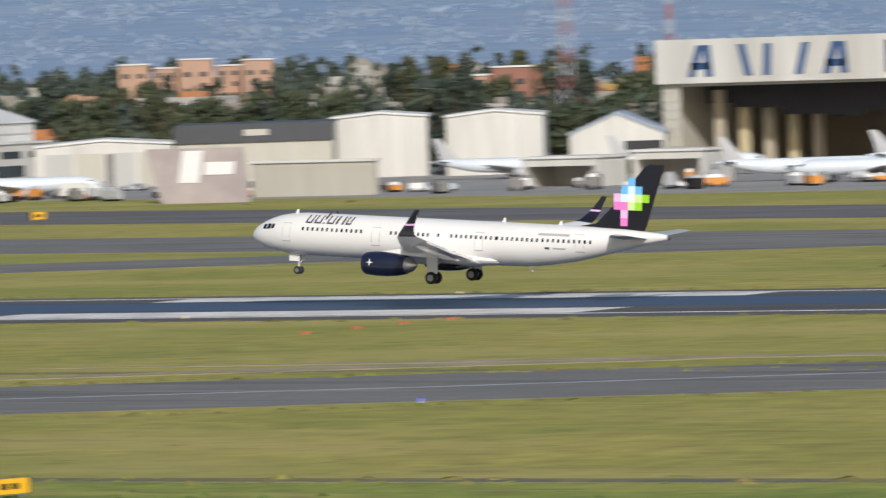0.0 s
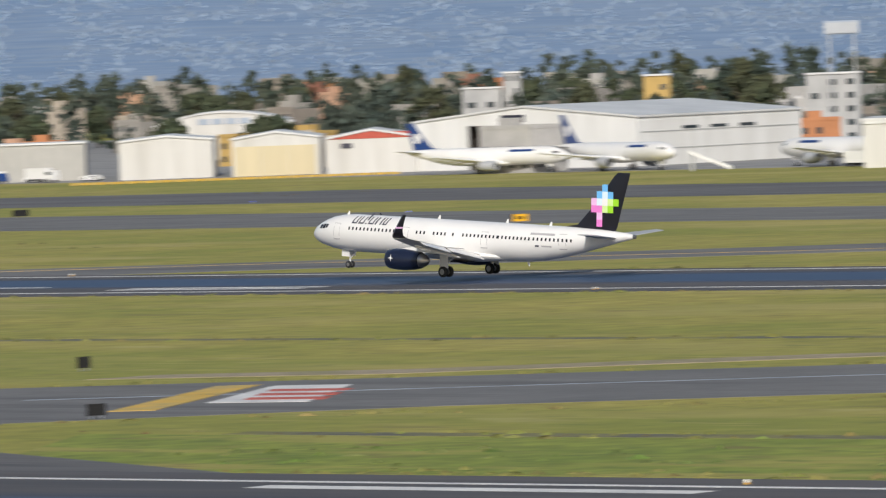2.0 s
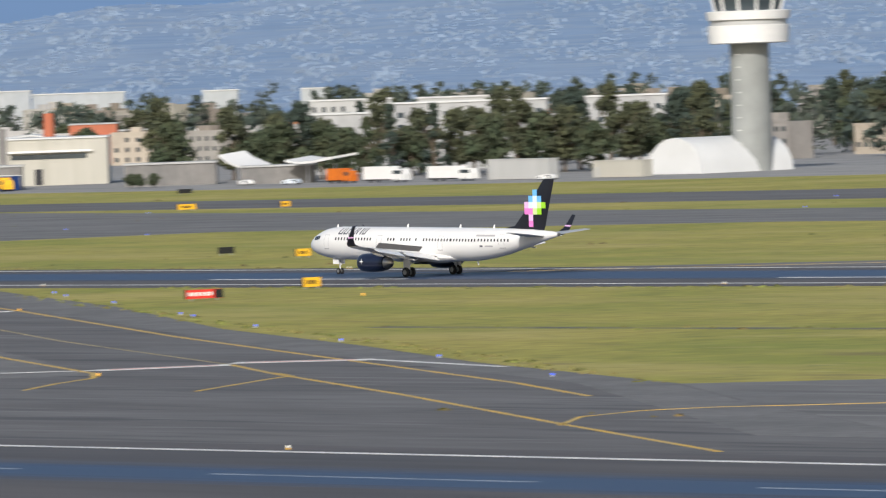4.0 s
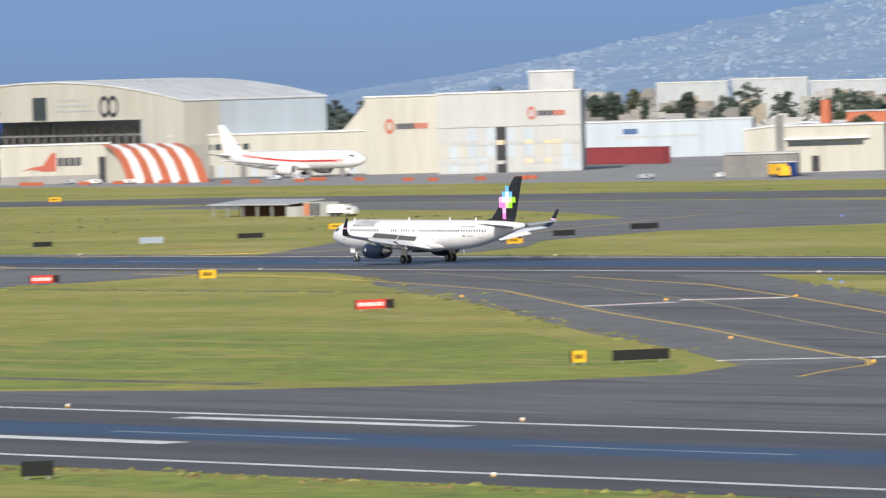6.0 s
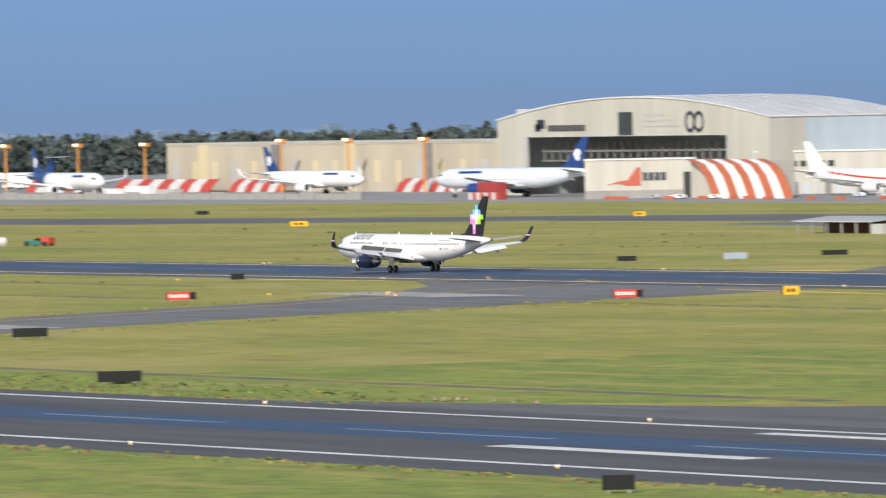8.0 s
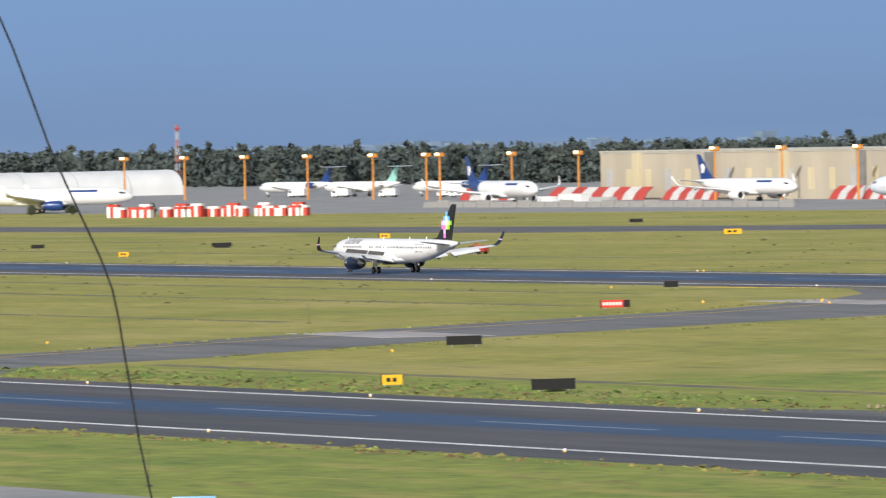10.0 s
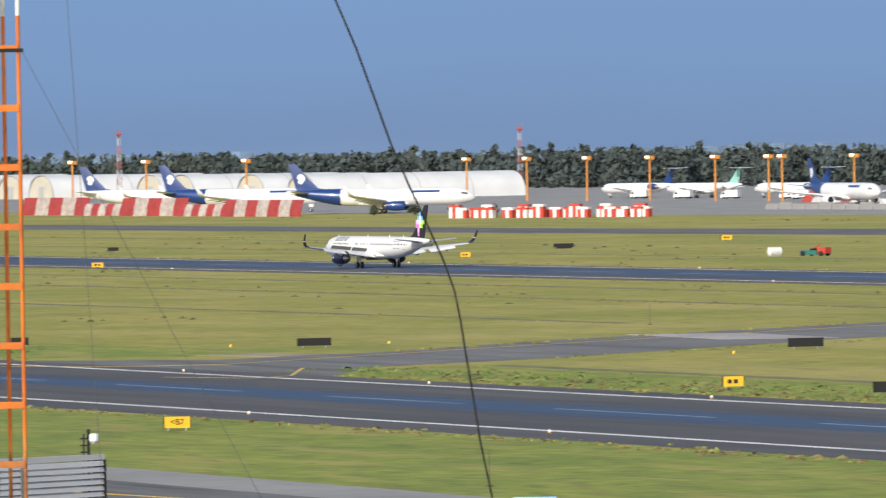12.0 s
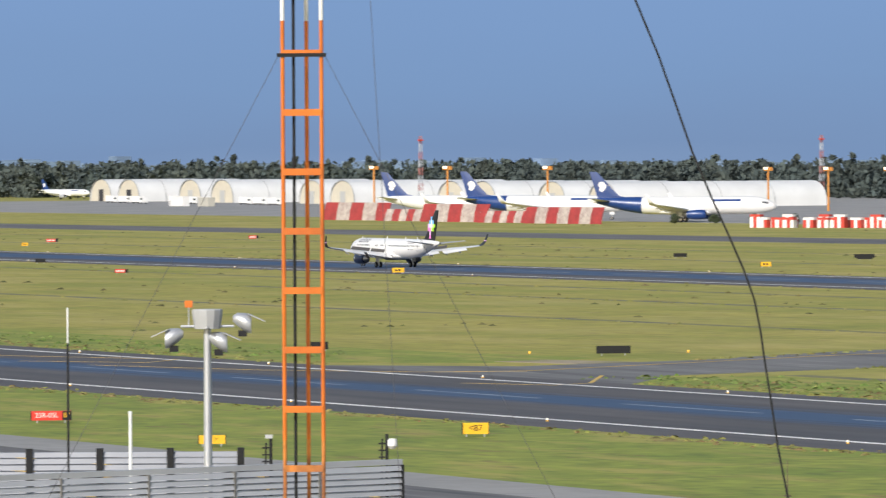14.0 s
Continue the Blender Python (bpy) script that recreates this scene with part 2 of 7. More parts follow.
slab("taxiway_outer", [(-150, 800), (-420, 868), (-640, 925), (-900, 942), (-1200, 930), (-1430, 908), (-1540, 856), (-1730, 843), (-2300, 818), (-3000, 800), (-3000, 856), (-2300, 872), (-1730, 892), (-1540, 925), (-1430, 974), (-1200, 992), (-900, 1020), (-640, 985), (-420, 918), (-150, 850)], ASPHALT, 0.030, "long grey taxiway alongside the hangar apron", "taxiway")
slab("taxiway_inner", [(-100, 700), (-400, 765), (-640, 805), (-830, 815), (-960, 790), (-1030, 795), (-1105, 838), (-1160, 862), (-1330, 888), (-1330, 915), (-1160, 925), (-1050, 900), (-900, 885), (-830, 884), (-640, 858), (-400, 820), (-100, 760)], ASPHALT_OLD, 0.026, "grey inner taxiway between grass islands", "taxiway")
slab("taxiway_link", [(-880, 640), (-905, 675), (-935, 700), (-960, 742), (-930, 815), (-1060, 815), (-1052, 778), (-1003, 716), (-945, 660), (-925, 640)], ASPHALT_OLD, 0.034, "short curved taxiway leaving the runway", "taxiway")
slab("taxiway_fast_exit", [(-690, 640), (-640, 662), (-560, 702), (-505, 738), (-440, 775), (-400, 790), (-360, 775), (-440, 738), (-495, 703), (-560, 668), (-610, 640)], ASPHALT_OLD, 0.034, "grey curved fast exit taxiway", "taxiway")
slab("apron_far", [(-60, 980), (-560, 1022), (-650, 1045), (-870, 1120), (-1110, 1130), (-1300, 1090), (-1560, 1085), (-1700, 1098), (-1880, 1055), (-2000, 1040), (-3300, 1010), (-3300, 1700), (-60, 1700)], CONCRETE, 0.020, "pale concrete hangar apron", "apron")
slab("apron_near", [(-1200, 60), (-60, 60), (-60, 222), (-1200, 222)], ASPHALT, 0.020, "dark asphalt apron with painted yellow lines", "apron")
slab("apron_kerb_road", [(-1200, 222), (-60, 222), (-60, 231), (-1200, 231)], CONCRETE, 0.026, "pale concrete strip beside the grass", "road")

slab("verge_near", [(-1200, 231), (-60, 231), (-60, 278), (-1200, 278)], VERGE, 0.012, "fresh green grass verge beside the runway", "grass")
slab("verge_drain", [(-742, 335), (-575, 335), (-545, 344), (-530, 360), (-732, 360)], VERGE, 0.010, "green weedy verge between drain and runway", "grass")
slab("verge_drain", [(-1250, 335), (-815, 335), (-796, 354), (-806, 374), (-870, 366), (-1250, 362)], VERGE, 0.010, "green weedy verge between drain and runway", "grass")
slab("verge_drain", [(-330, 336), (-70, 336), (-70, 369), (-352, 369)], VERGE, 0.010, "green weedy verge between drain and runway", "grass")
slab("verge_near", [(-548, 366), (-505, 372), (-503, 390), (-515, 401), (-560, 425), (-600, 447), (-640, 440), (-640, 366)], VERGE, 0.010, "fresh green grass corner beside the taxiway", "grass")

# narrow drain tracks in the grass
DRAIN = mat("drain_concrete", (0.105, 0.105, 0.085), 0.9, vary=0.25, size=1.5, second=(0.22, 0.20, 0.055), second_size=12)
for k, (y, x0, x1) in enumerate(((369.5, -340, -60), (491.5, -560, -80), (361.5, -735, -526), (512, -1260, -905), (527, -830, -690), (452, -1700, -880), (552, -2400, -960), (700, -2400, -1080), (765, -2400, -1500))):
    slab("drain_%d" % (k + 1), [(x0, y), (x1, y), (x1, y + 3.2), (x0, y + 3.2)], DRAIN, 0.012 , "shallow grey concrete drain channel in the grass", "drain")


def stripe(name, quads, material, label, top=0.052):
    bm = B()
    for q in quads:
        prism(bm, q, 0.0, top)
    return solid(name, bm, material, label, "marking", "structure")


def rect(x0, x1, y0, y1):
    return [(x0, y0), (x1, y0), (x1, y1), (x0, y1)]


def path_quads(pts, w):
    o = []
    for (a, b), (c, d) in zip(pts, pts[1:]):
        h = math.hypot(c - a, d - b)
        nx, ny = -(d - b) / h * w / 2, (c - a) / h * w / 2
        o.append([(a - nx, b - ny), (c - nx, d - ny), (c + nx, d + ny), (a + nx, b + ny)])
    return o


for y in (286.1, 328.9):
    stripe("trim_edge_line", [rect(-2600, 600, y - 0.5, y + 0.5)], PAINT_W, "white painted runway edge line")
for y in (591.8, 635.9):
    stripe("trim_edge_line", [rect(-3400, 900, y - 0.55, y + 0.55)], PAINT_W, "white painted runway edge line")
for i in range(-4, 40):
    x = -500 - 49.3 * i
    stripe("trim_centre_dash", [rect(x - 15, x + 15, 308.9, 309.5)], FADED_BLUE, "faded white centre line dash")
for x in (-711, -611):
    stripe("trim_centre_dash", [rect(x - 8, x + 28, 606.0, 607.3)], PAINT_W, "faded white runway dash")
for i in range(12):
    x = -860 - 50 * i
    stripe("trim_centre_dash", [rect(x - 15, x + 15, 615.6, 616.4)], mat("marking_worn", (0.28, 0.28, 0.28), 0.8) if i == 0 else bpy.data.materials["marking_worn"], "worn white centre line dash")
for x0, x1, y0, y1 in ((-479, -445, 299.4, 301.8), (-479, -443, 323.3, 325.3), (-296, -263, 323.6, 325.8), (-398, -333, 627.5, 634.5), (-397, -332, 593.5, 603.5),
                       (-566, -538, 598.0, 599.6), (-566, -538, 601.2, 602.8)):
    stripe("trim_touchdown_bar", [rect(x0, x1, y0, y1)], PAINT_W, "broad white touchdown bar")
YL = (((-860, 575), (-813.7, 569.9), (-756, 548.8), (-722.6, 535.2), (-637.5, 486.1), (-588.8, 460), (-544.3, 434.3), (-505.4, 412.8), (-497, 406), (-492, 398), (-485, 389)),
      ((-760, 574), (-709, 554.7), (-653.8, 524.3), (-566.7, 473.2), (-519.9, 447.3), (-480.3, 425.6), (-445.5, 406.6), (-420, 391)),
      ((-504.2, 427.2), (-483, 414.2), (-440, 389.9), (-403.6, 368.3), (-388.6, 359.4), (-350, 337)),
      ((-484.8, 415.7), (-478.5, 412), (-476.4, 407.9), (-465.2, 390.5)), ((-388.3, 358.7), (-395.9, 367.7), (-397.7, 375.4), (-395.2, 380.4), (-385, 388)),
      ((-930, 598), (-915, 592), (-902, 575), (-890, 552), (-856, 505), (-828, 450), (-800, 400), (-778, 365), (-765, 345), (-768, 334), (-785, 322), (-815, 313)),
      ((-965, 604), (-945, 592), (-950, 586), (-990, 580)), ((-730, 322), (-718, 327), (-722, 333), (-745, 345)), ((-835, 312), (-820, 322), (-830, 330), (-860, 318), (-900, 300)),
      ((-700, 622), (-610, 668), (-540, 690), (-480, 725)), ((-960, 628), (-930, 655), (-985, 735), (-1060, 830)))
for k in YL:
    stripe("trim_taxi_line", path_quads(k, 0.46), PAINT_Y, "thin yellow taxiway line")
stripe("trim_taxi_line", path_quads(((-140, 548), (-275, 470), (-330, 444), (-392, 405)), 0.4), FADED_BLUE, "faded pale taxiway line")
stripe("trim_taxi_line", path_quads(((-809.5, 585.8), (-733.8, 553.7), (-663.9, 517.3), (-572.3, 463.7), (-504.2, 427.2)), 0.28), mat("marking_pale_yellow", (0.40, 0.32, 0.16), 0.8, vary=0.25, size=2.0), "faded pale yellow taxiway line")
for q in (((-660, 500), (-659, 511)), ((-664, 516), (-655, 524)), ((-510, 417), (-504, 427)), ((-507, 430), (-497, 437))):
    stripe("trim_hold_marking", path_quads(q, 2.6), PAINT_W, "white and red painted hold marking", 0.056)
    stripe("trim_hold_marking", path_quads([(q[0][0] * 0.9 + q[1][0] * 0.1, q[0][1] * 0.9 + q[1][1] * 0.1), (q[0][0] * 0.1 + q[1][0] * 0.9, q[0][1] * 0.1 + q[1][1] * 0.9)], 0.8), PAINT_R, "red bar in the hold marking", 0.060)
stripe("trim_hold_edge", path_quads(((-497, 437), (-470, 428)), 0.8) + path_quads(((-520, 408), (-510, 417)), 0.8), PAINT_W, "white painted hold line")
stripe("trim_hold_band", path_quads(((-388, 424), (-370, 393)), 3.4), PAINT_Y, "broad yellow hold band")
stripe("trim_hold_marking", [[(-384, 423.5), (-378, 425.5), (-363.5, 404.5), (-371.5, 402.5)]], PAINT_W, "white hold panel with red rows", 0.056)
for f in (0.2, 0.45, 0.7):
    x, y = -382 + 14 * f, 423.5 - 20.5 * f
    stripe("trim_hold_marking", [[(x - 1.0, y - 0.3), (x + 5.6, y + 1.3), (x + 7.6, y - 1.7), (x + 1.2, y - 3.3)]], PAINT_R, "red row in the hold panel", 0.060)
stripe("trim_hold_marking", [[(-800, 425), (-830, 428), (-822, 440), (-793, 437)], [(-868, 535), (-905, 538), (-900, 548), (-862, 545)]], mat("marking_faded", (0.42, 0.38, 0.36), 0.8, vary=0.2), "faded pinkish hold marking")
for q in (((-560, 205), (-470, 216)), ((-540, 190), (-450, 205)), ((-610, 212), (-520, 219))):
    stripe("trim_apron_line", path_quads(q, 0.4), PAINT_Y, "yellow apron line")
for k, p in enumerate(([(-300, 508), (-330, 500), (-300, 504), (-255, 512), (-240, 520)], [(-330, 478), (-300, 494), (-275, 506), (-270, 511), (-305, 500)], [(-411, 431.5), (-386, 440), (-361, 461), (-338, 476), (-342, 479.5), (-366, 466), (-389, 446.5), (-409, 438)], [(-800, 357), (-786, 361), (-789, 370), (-803, 365)])):
    slab("bare_earth", p, DIRT, 0.034 + 0.005 * k, "pale bare earth patch beside the taxiway", "earth")

# ---------------------------------------------------------------- airliners
AC_WHITE = mat("aircraft_white", (0.80, 0.79, 0.775), 0.32, vary=0.02, size=2.0, second=(0.755, 0.745, 0.73), second_size=6.0, coat=0.3)
AC_NAVY = mat("aircraft_navy", (0.010, 0.014, 0.035), 0.28, vary=0.08, size=2.0, coat=0.4)
AC_BLACK = mat("aircraft_dark_fin", (0.010, 0.010, 0.018), 0.35, vary=0.05, size=2.0, coat=0.3)
AC_GREY = mat("aircraft_grey", (0.42, 0.43, 0.45), 0.4, vary=0.06, size=1.5)
AC_BLUE = mat("aircraft_blue", (0.014, 0.048, 0.19), 0.35, vary=0.06, size=2.0, coat=0.3)
AC_SKY = mat("aircraft_light_blue", (0.24, 0.47, 0.84), 0.35, vary=0.04, size=2.0)
AC_TEAL = mat("aircraft_teal", (0.30, 0.58, 0.52), 0.4, vary=0.05, size=2.0)
AC_RED = mat("aircraft_red", (0.50, 0.04, 0.03), 0.4, vary=0.05)
AC_SILVER = mat("aircraft_silver", (0.68, 0.73, 0.79), 0.30, metal=0.1, vary=0.05, size=2.0)
METAL = mat("bare_metal", (0.45, 0.43, 0.41), 0.35, metal=0.9, vary=0.1, size=0.5)
RUBBER = mat("tyre_rubber", (0.020, 0.020, 0.022), 0.85, vary=0.1, size=0.2)
GLASS_DARK = mat("cabin_window", (0.02, 0.022, 0.028), 0.12, vary=0.05)
GREY_TEXT = mat("lettering_grey", (0.05, 0.05, 0.075), 0.5, vary=0.05)
SEAM = mat("door_seam", (0.42, 0.41, 0.42), 0.6, vary=0.05)
PIX = {n: mat("tail_" + n, c, 0.4, vary=0.03) for n, c in (("cyan", (0.18, 0.50, 0.90)), ("pale", (0.72, 0.86, 0.95)), ("white", (0.86, 0.86, 0.84)), ("pink", (0.80, 0.22, 0.62)),
       ("lilac", (0.82, 0.50, 0.80)), ("lime", (0.36, 0.72, 0.03)), ("light_lime", (0.66, 0.86, 0.35)))}

# distance from the nose, radius, height of the centre
FUSE = [(0.0, 0.06, 3.48), (0.25, 0.50, 3.50), (0.7, 0.86, 3.55), (1.4, 1.20, 3.62), (2.2, 1.48, 3.70), (3.2, 1.74, 3.77), (4.4, 1.92, 3.81), (6.0, 2.02, 3.82), (10, 2.03, 3.82), (20, 2.03, 3.82), (28, 2.03, 3.82),
        (30.5, 1.99, 3.86), (33, 1.84, 4.00), (35.5, 1.60, 4.22), (38, 1.27, 4.50), (40.2, 0.95, 4.76), (42.2, 0.62, 4.97), (43.7, 0.38, 5.10), (44.5, 0.22, 5.14)]


def fuse_at(s):
    for (a, r, z), (b, r2, z2) in zip(FUSE, FUSE[1:]):
        if s <= b:
            f = (s - a) / (b - a)
            return r + (r2 - r) * f, z + (z2 - z) * f
    return FUSE[-1][1:]


def hull_point(s, z, side, proud=0.02):
    """A point of the hull's skin at a distance from the nose and a height, on one side (-1 or 1)."""
    r, zc = fuse_at(s)
    d = max(-0.98, min(0.98, (z - zc) / r))
    return (s - 21.97, side * (math.sqrt(1 - d * d) * r + proud), z + d * proud)


def decal(bm, s0, s1, z0, z1, side, slant=0.0, proud=0.02, nz=2):
    """A thin patch that follows the hull."""
    for i in range(nz):
        za, zb = z0 + (z1 - z0) * i / nz, z0 + (z1 - z0) * (i + 1) / nz
        q = [hull_point(s0 - slant * (za - z0), za, side, proud), hull_point(s1 - slant * (za - z0), za, side, proud), hull_point(s1 - slant * (zb - z0), zb, side, proud), hull_point(s0 - slant * (zb - z0), zb, side, proud)]
        bm.faces.new([bm.verts.new(p) for p in q])
    return bm


def aerofoil(le, te, y, z, t, droop=0.0):
    """A wing section: leading and trailing edge stations, thickness."""
    c = te - le
    prof = ((0, 0), (0.04, 0.32), (0.15, 0.50), (0.4, 0.55), (0.7, 0.30), (1, 0.03), (1, -0.03), (0.7, -0.18), (0.4, -0.42), (0.15, -0.42), (0.04, -0.24))
    return [(le + u * c - 21.97, y, z + w * t - droop * u) for u, w in prof]


WINGS = []


def airliner(name, label, m, hull=AC_WHITE, fin=AC_BLACK, nacelle=AC_NAVY, wing=AC_WHITE, belly=None, tips=True, rear_engines=False, gear=True, detail=True, scale=1.0, rear_band=None, stripe_mat=None, flaps=False, group=""):
    root = thing(name, m @ Matrix.Diagonal((scale, scale, scale, 1)), label, "airplane", group)
    bm = B()
    loft(bm, [ring((s - 21.97, 0, z), r, 28) for s, r, z in FUSE])
    part("fuselage", bm, hull, root, "", True)
    part("tail_cone", loft(B(), [ring((s - 21.97, 0, z), r, 12) for s, r, z in ((44.4, 0.225, 5.14), (44.75, 0.19, 5.15), (44.8, 0.05, 5.15))]), METAL, root, "bare metal exhaust cone", True)
    part("belly_fairing", loft(B(), [ring((s - 21.97, 0, z), r, 16, "x", rz) for s, r, z, rz in ((14.6, 0.6, 2.1, 0.25), (16.4, 1.95, 2.25, 0.62), (19, 2.12, 2.25, 0.72), (24, 2.1, 2.28, 0.72), (26.8, 1.6, 2.3, 0.5), (28.6, 0.5, 2.15, 0.2))]), wing, root, "", True)
    for sd in (-1, 1):
        # wing in three sections with dihedral
        secs = [(14.9, 22.6, 1.6, 2.45, 1.0), (17.5, 22.9, 6.3, 2.98, 0.72), (22.4, 24.9, 15.6, 4.05, 0.34), (22.95, 25.0, 16.5, 4.18, 0.26)]
        w = part("wing", loft(B(), [aerofoil(a, b, sd * y, z, t) for a, b, y, z, t in secs]), wing, root, "", True)
        w.matrix_basis = Matrix.Translation((2.4, 0, 0))
        if detail:
            WINGS.append((w, sd))
        for f0, f1 in ((0.06, 0.42), (0.48, 0.80)):
            ya, yb = 1.6 + 14.9 * f0, 1.6 + 14.9 * f1
            def te(y):
                return (22.6 + (y - 1.6) * 0.064, 2.45 + (y - 1.6) * 0.113) if y < 6.3 else (22.9 + (y - 6.3) * 0.215, 2.98 + (y - 6.3) * 0.115)
            if flaps:
                (a, za), (b, zb) = te(ya), te(yb)
                ca, cb = 1.35, 0.95
                bm = B()
                loft(bm, [[(a - 21.97 - 0.15, sd * ya, za + 0.02), (a - 21.97 + ca * 0.85, sd * ya, za - 0.55), (a - 21.97 + ca * 0.82, sd * ya, za - 0.62), (a - 21.97 - 0.1, sd * ya, za - 0.2)],
                          [(b - 21.97 - 0.15, sd * yb, zb + 0.02), (b - 21.97 + cb * 0.85, sd * yb, zb - 0.38), (b - 21.97 + cb * 0.82, sd * yb, zb - 0.43), (b - 21.97 - 0.1, sd * yb, zb - 0.15)]])
                part("flap", bm, wing, w)
        for y, ln in ((6.6, 3.4), (9.6, 2.8), (12.4, 2.2)):
            s0 = 20.4 + (y - 6.3) * 0.35
            z0 = 2.62 + (y - 6.3) * 0.115
            part("flap_fairing", loft(B(), [ring((s0 - 21.97 + u * ln, sd * y, z0 - 0.35 * u * (1.4 if flaps else 0.4)), r, 8) for u, r in ((0, 0.04), (0.25, 0.2), (0.6, 0.2), (1, 0.03))]), wing, w, "", True)
        if tips:
            sh = [(22.95, 25.0, 16.5, 4.18), (23.5, 25.05, 17.15, 4.42), (24.1, 25.25, 17.55, 4.95), (24.65, 25.5, 17.72, 5.6), (25.45, 25.95, 17.88, 6.62)]
            part("sharklet", loft(B(), [[(a - 21.97, sd * (y - 0.06), z + 0.05), (b - 21.97, sd * (y - 0.03), z), (b - 21.97, sd * (y + 0.03), z), (a - 21.97 + 0.2, sd * (y + 0.08), z - 0.05)] for a, b, y, z in sh]), fin if detail else wing, w, "dark upturned wing tip", True)
            if detail:
                part("tip_mark", loft(B(), [[(a - 21.97, sd * (y - 0.08), z + 0.05), (b - 21.97, sd * (y - 0.05), z), (b - 21.97, sd * (y + 0.05), z), (a - 21.97 + 0.2, sd * (y + 0.1), z - 0.05)] for a, b, y, z in ((24.28, 25.33, 17.62, 5.18), (24.42, 25.42, 17.67, 5.34))]), PIX["lilac"], w, "lilac mark on the wing tip")
        # horizontal tail
        part("stabilizer", loft(B(), [[(u - 21.97, sd * y, z + w2) for u, w2 in ((a, 0), (a + 0.4 * (b - a), t), (b, 0.02), (b, -0.02), (a + 0.4 * (b - a), -t))] for a, b, y, z, t in ((38.6, 42.6, 0.5, 4.95, 0.2), (41.9, 43.5, 6.2, 5.52, 0.09))])
             if not rear_engines else loft(B(), [[(u - 21.97, sd * y, z + w2) for u, w2 in ((a, 0), (a + 0.4 * (b - a), t), (b, 0.02), (b, -0.02), (a + 0.4 * (b - a), -t))] for a, b, y, z, t in ((41.2, 45.2, 0.0, 11.4, 0.2), (43.9, 45.4, 6.0, 11.6, 0.09))]), AC_GREY if detail else wing, root, "", True)
        # engine
        if rear_engines:
            ey, ez, e0 = 3.0, 4.4, 32.0
        else:
            ey, ez, e0 = 5.75, 1.78, 11.6
        eng = part("engine", loft(B(), [ring((e0 + u - 21.97, sd * ey, ez), r, 20) for u, r in ((0.35, 0.80), (0.05, 0.86), (0.0, 0.96), (0.15, 1.05), (0.9, 1.14), (2.2, 1.16), (3.5, 1.05), (4.4, 0.86), (4.42, 0.74), (4.0, 0.70))], cap=False), nacelle, root, "", True)
        if not rear_engines:
            eng.matrix_basis = Matrix.Translation((4.2, 0, 0))
        part("inlet", loft(B(), [ring((e0 + u - 21.97, sd * ey, ez), r, 20) for u, r in ((0.34, 0.80), (0.7, 0.78), (0.72, 0.1))]), GLASS_DARK, eng, "dark fan inlet", True)
        part("exhaust", loft(B(), [ring((e0 + u - 21.97, sd * ey, ez), r, 16) for u, r in ((3.9, 0.84), (4.5, 0.74), (5.0, 0.60), (5.5, 0.12))]), METAL, eng, "bare metal exhaust nozzle", True)
        if not rear_engines:
            part("pylon", loft(B(), [[(x - 21.97, sd * ey - 0.16, z), (x - 21.97, sd * ey + 0.16, z), (x - 21.97, sd * ey + 0.14, zt), (x - 21.97, sd * ey - 0.14, zt)] for x, z, zt in ((13.0, 2.75, 2.86), (15, 2.75, 3.2), (17.6, 2.6, 3.15), (19.2, 2.55, 2.7))]), wing, eng)
        if detail:
            st = B()
            for a in range(4):
                an = a * math.pi / 2
                c = (e0 + 1.05 - 21.97, ez + 0.15)
                for k2 in (1,):
                    q = [(c[0] + 0.42 * math.cos(an), c[1] + 0.42 * math.sin(an)), (c[0] + 0.09 * math.cos(an + 0.8), c[1] + 0.09 * math.sin(an + 0.8)), c, (c[0] + 0.09 * math.cos(an - 0.8), c[1] + 0.09 * math.sin(an - 0.8))]
                    st.faces.new([st.verts.new((x, sd * (ey + 1.18 - 0.25 * (z - ez) ** 2), z)) for x, z in q])
            part("star_mark", st, AC_WHITE, eng, "small white star mark")
    # fin
    finsec = [(33.6, 42.0, 5.55, 0.10), (36.9, 42.3, 6.1, 0.36), (38.6, 42.75, 7.7, 0.30), (41.9, 43.9, 11.45, 0.16), (42.35, 43.95, 11.76, 0.06)]
    fo = part("fin", loft(B(), [[(a - 21.97, 0, z), (a + 0.35 * (b - a) - 21.97, t / 2, z), (b - 21.97, 0.02, z), (b - 21.97, -0.02, z), (a + 0.35 * (b - a) - 21.97, -t / 2, z)] for a, b, z, t in finsec]), fin, root, "", True)
    if detail:
        # a patchwork of coloured squares on the fin
        cell = 0.74
        grid = ((0, 3, "cyan"), (1, 3, "pale"), (2, 3, "cyan"), (-1, 2, "lilac"), (0, 2, "pale"), (1, 2, "white"), (2, 2, "light_lime"), (3, 2, "lime"), (-1, 1, "pink"), (0, 1, "pink"), (1, 1, "light_lime"), (2, 1, "lime"), (0, 0, "lilac"), (1, 4, "cyan"), (0, -1, "pink"))
        for cx, cz, col in grid:
            z0 = 6.75 + cz * cell
            x0 = 39.6 + cx * cell
            for sd in (-1, 1):
                bmq = box(B(), x0 - 21.97, x0 - 21.97 + cell, sd * 0.165 - 0.012, sd * 0.165 + 0.012, z0, z0 + cell)
                part("tail_square", bmq, PIX[col], fo, "coloured tail square")
    elif fin is AC_BLUE and not rear_engines:
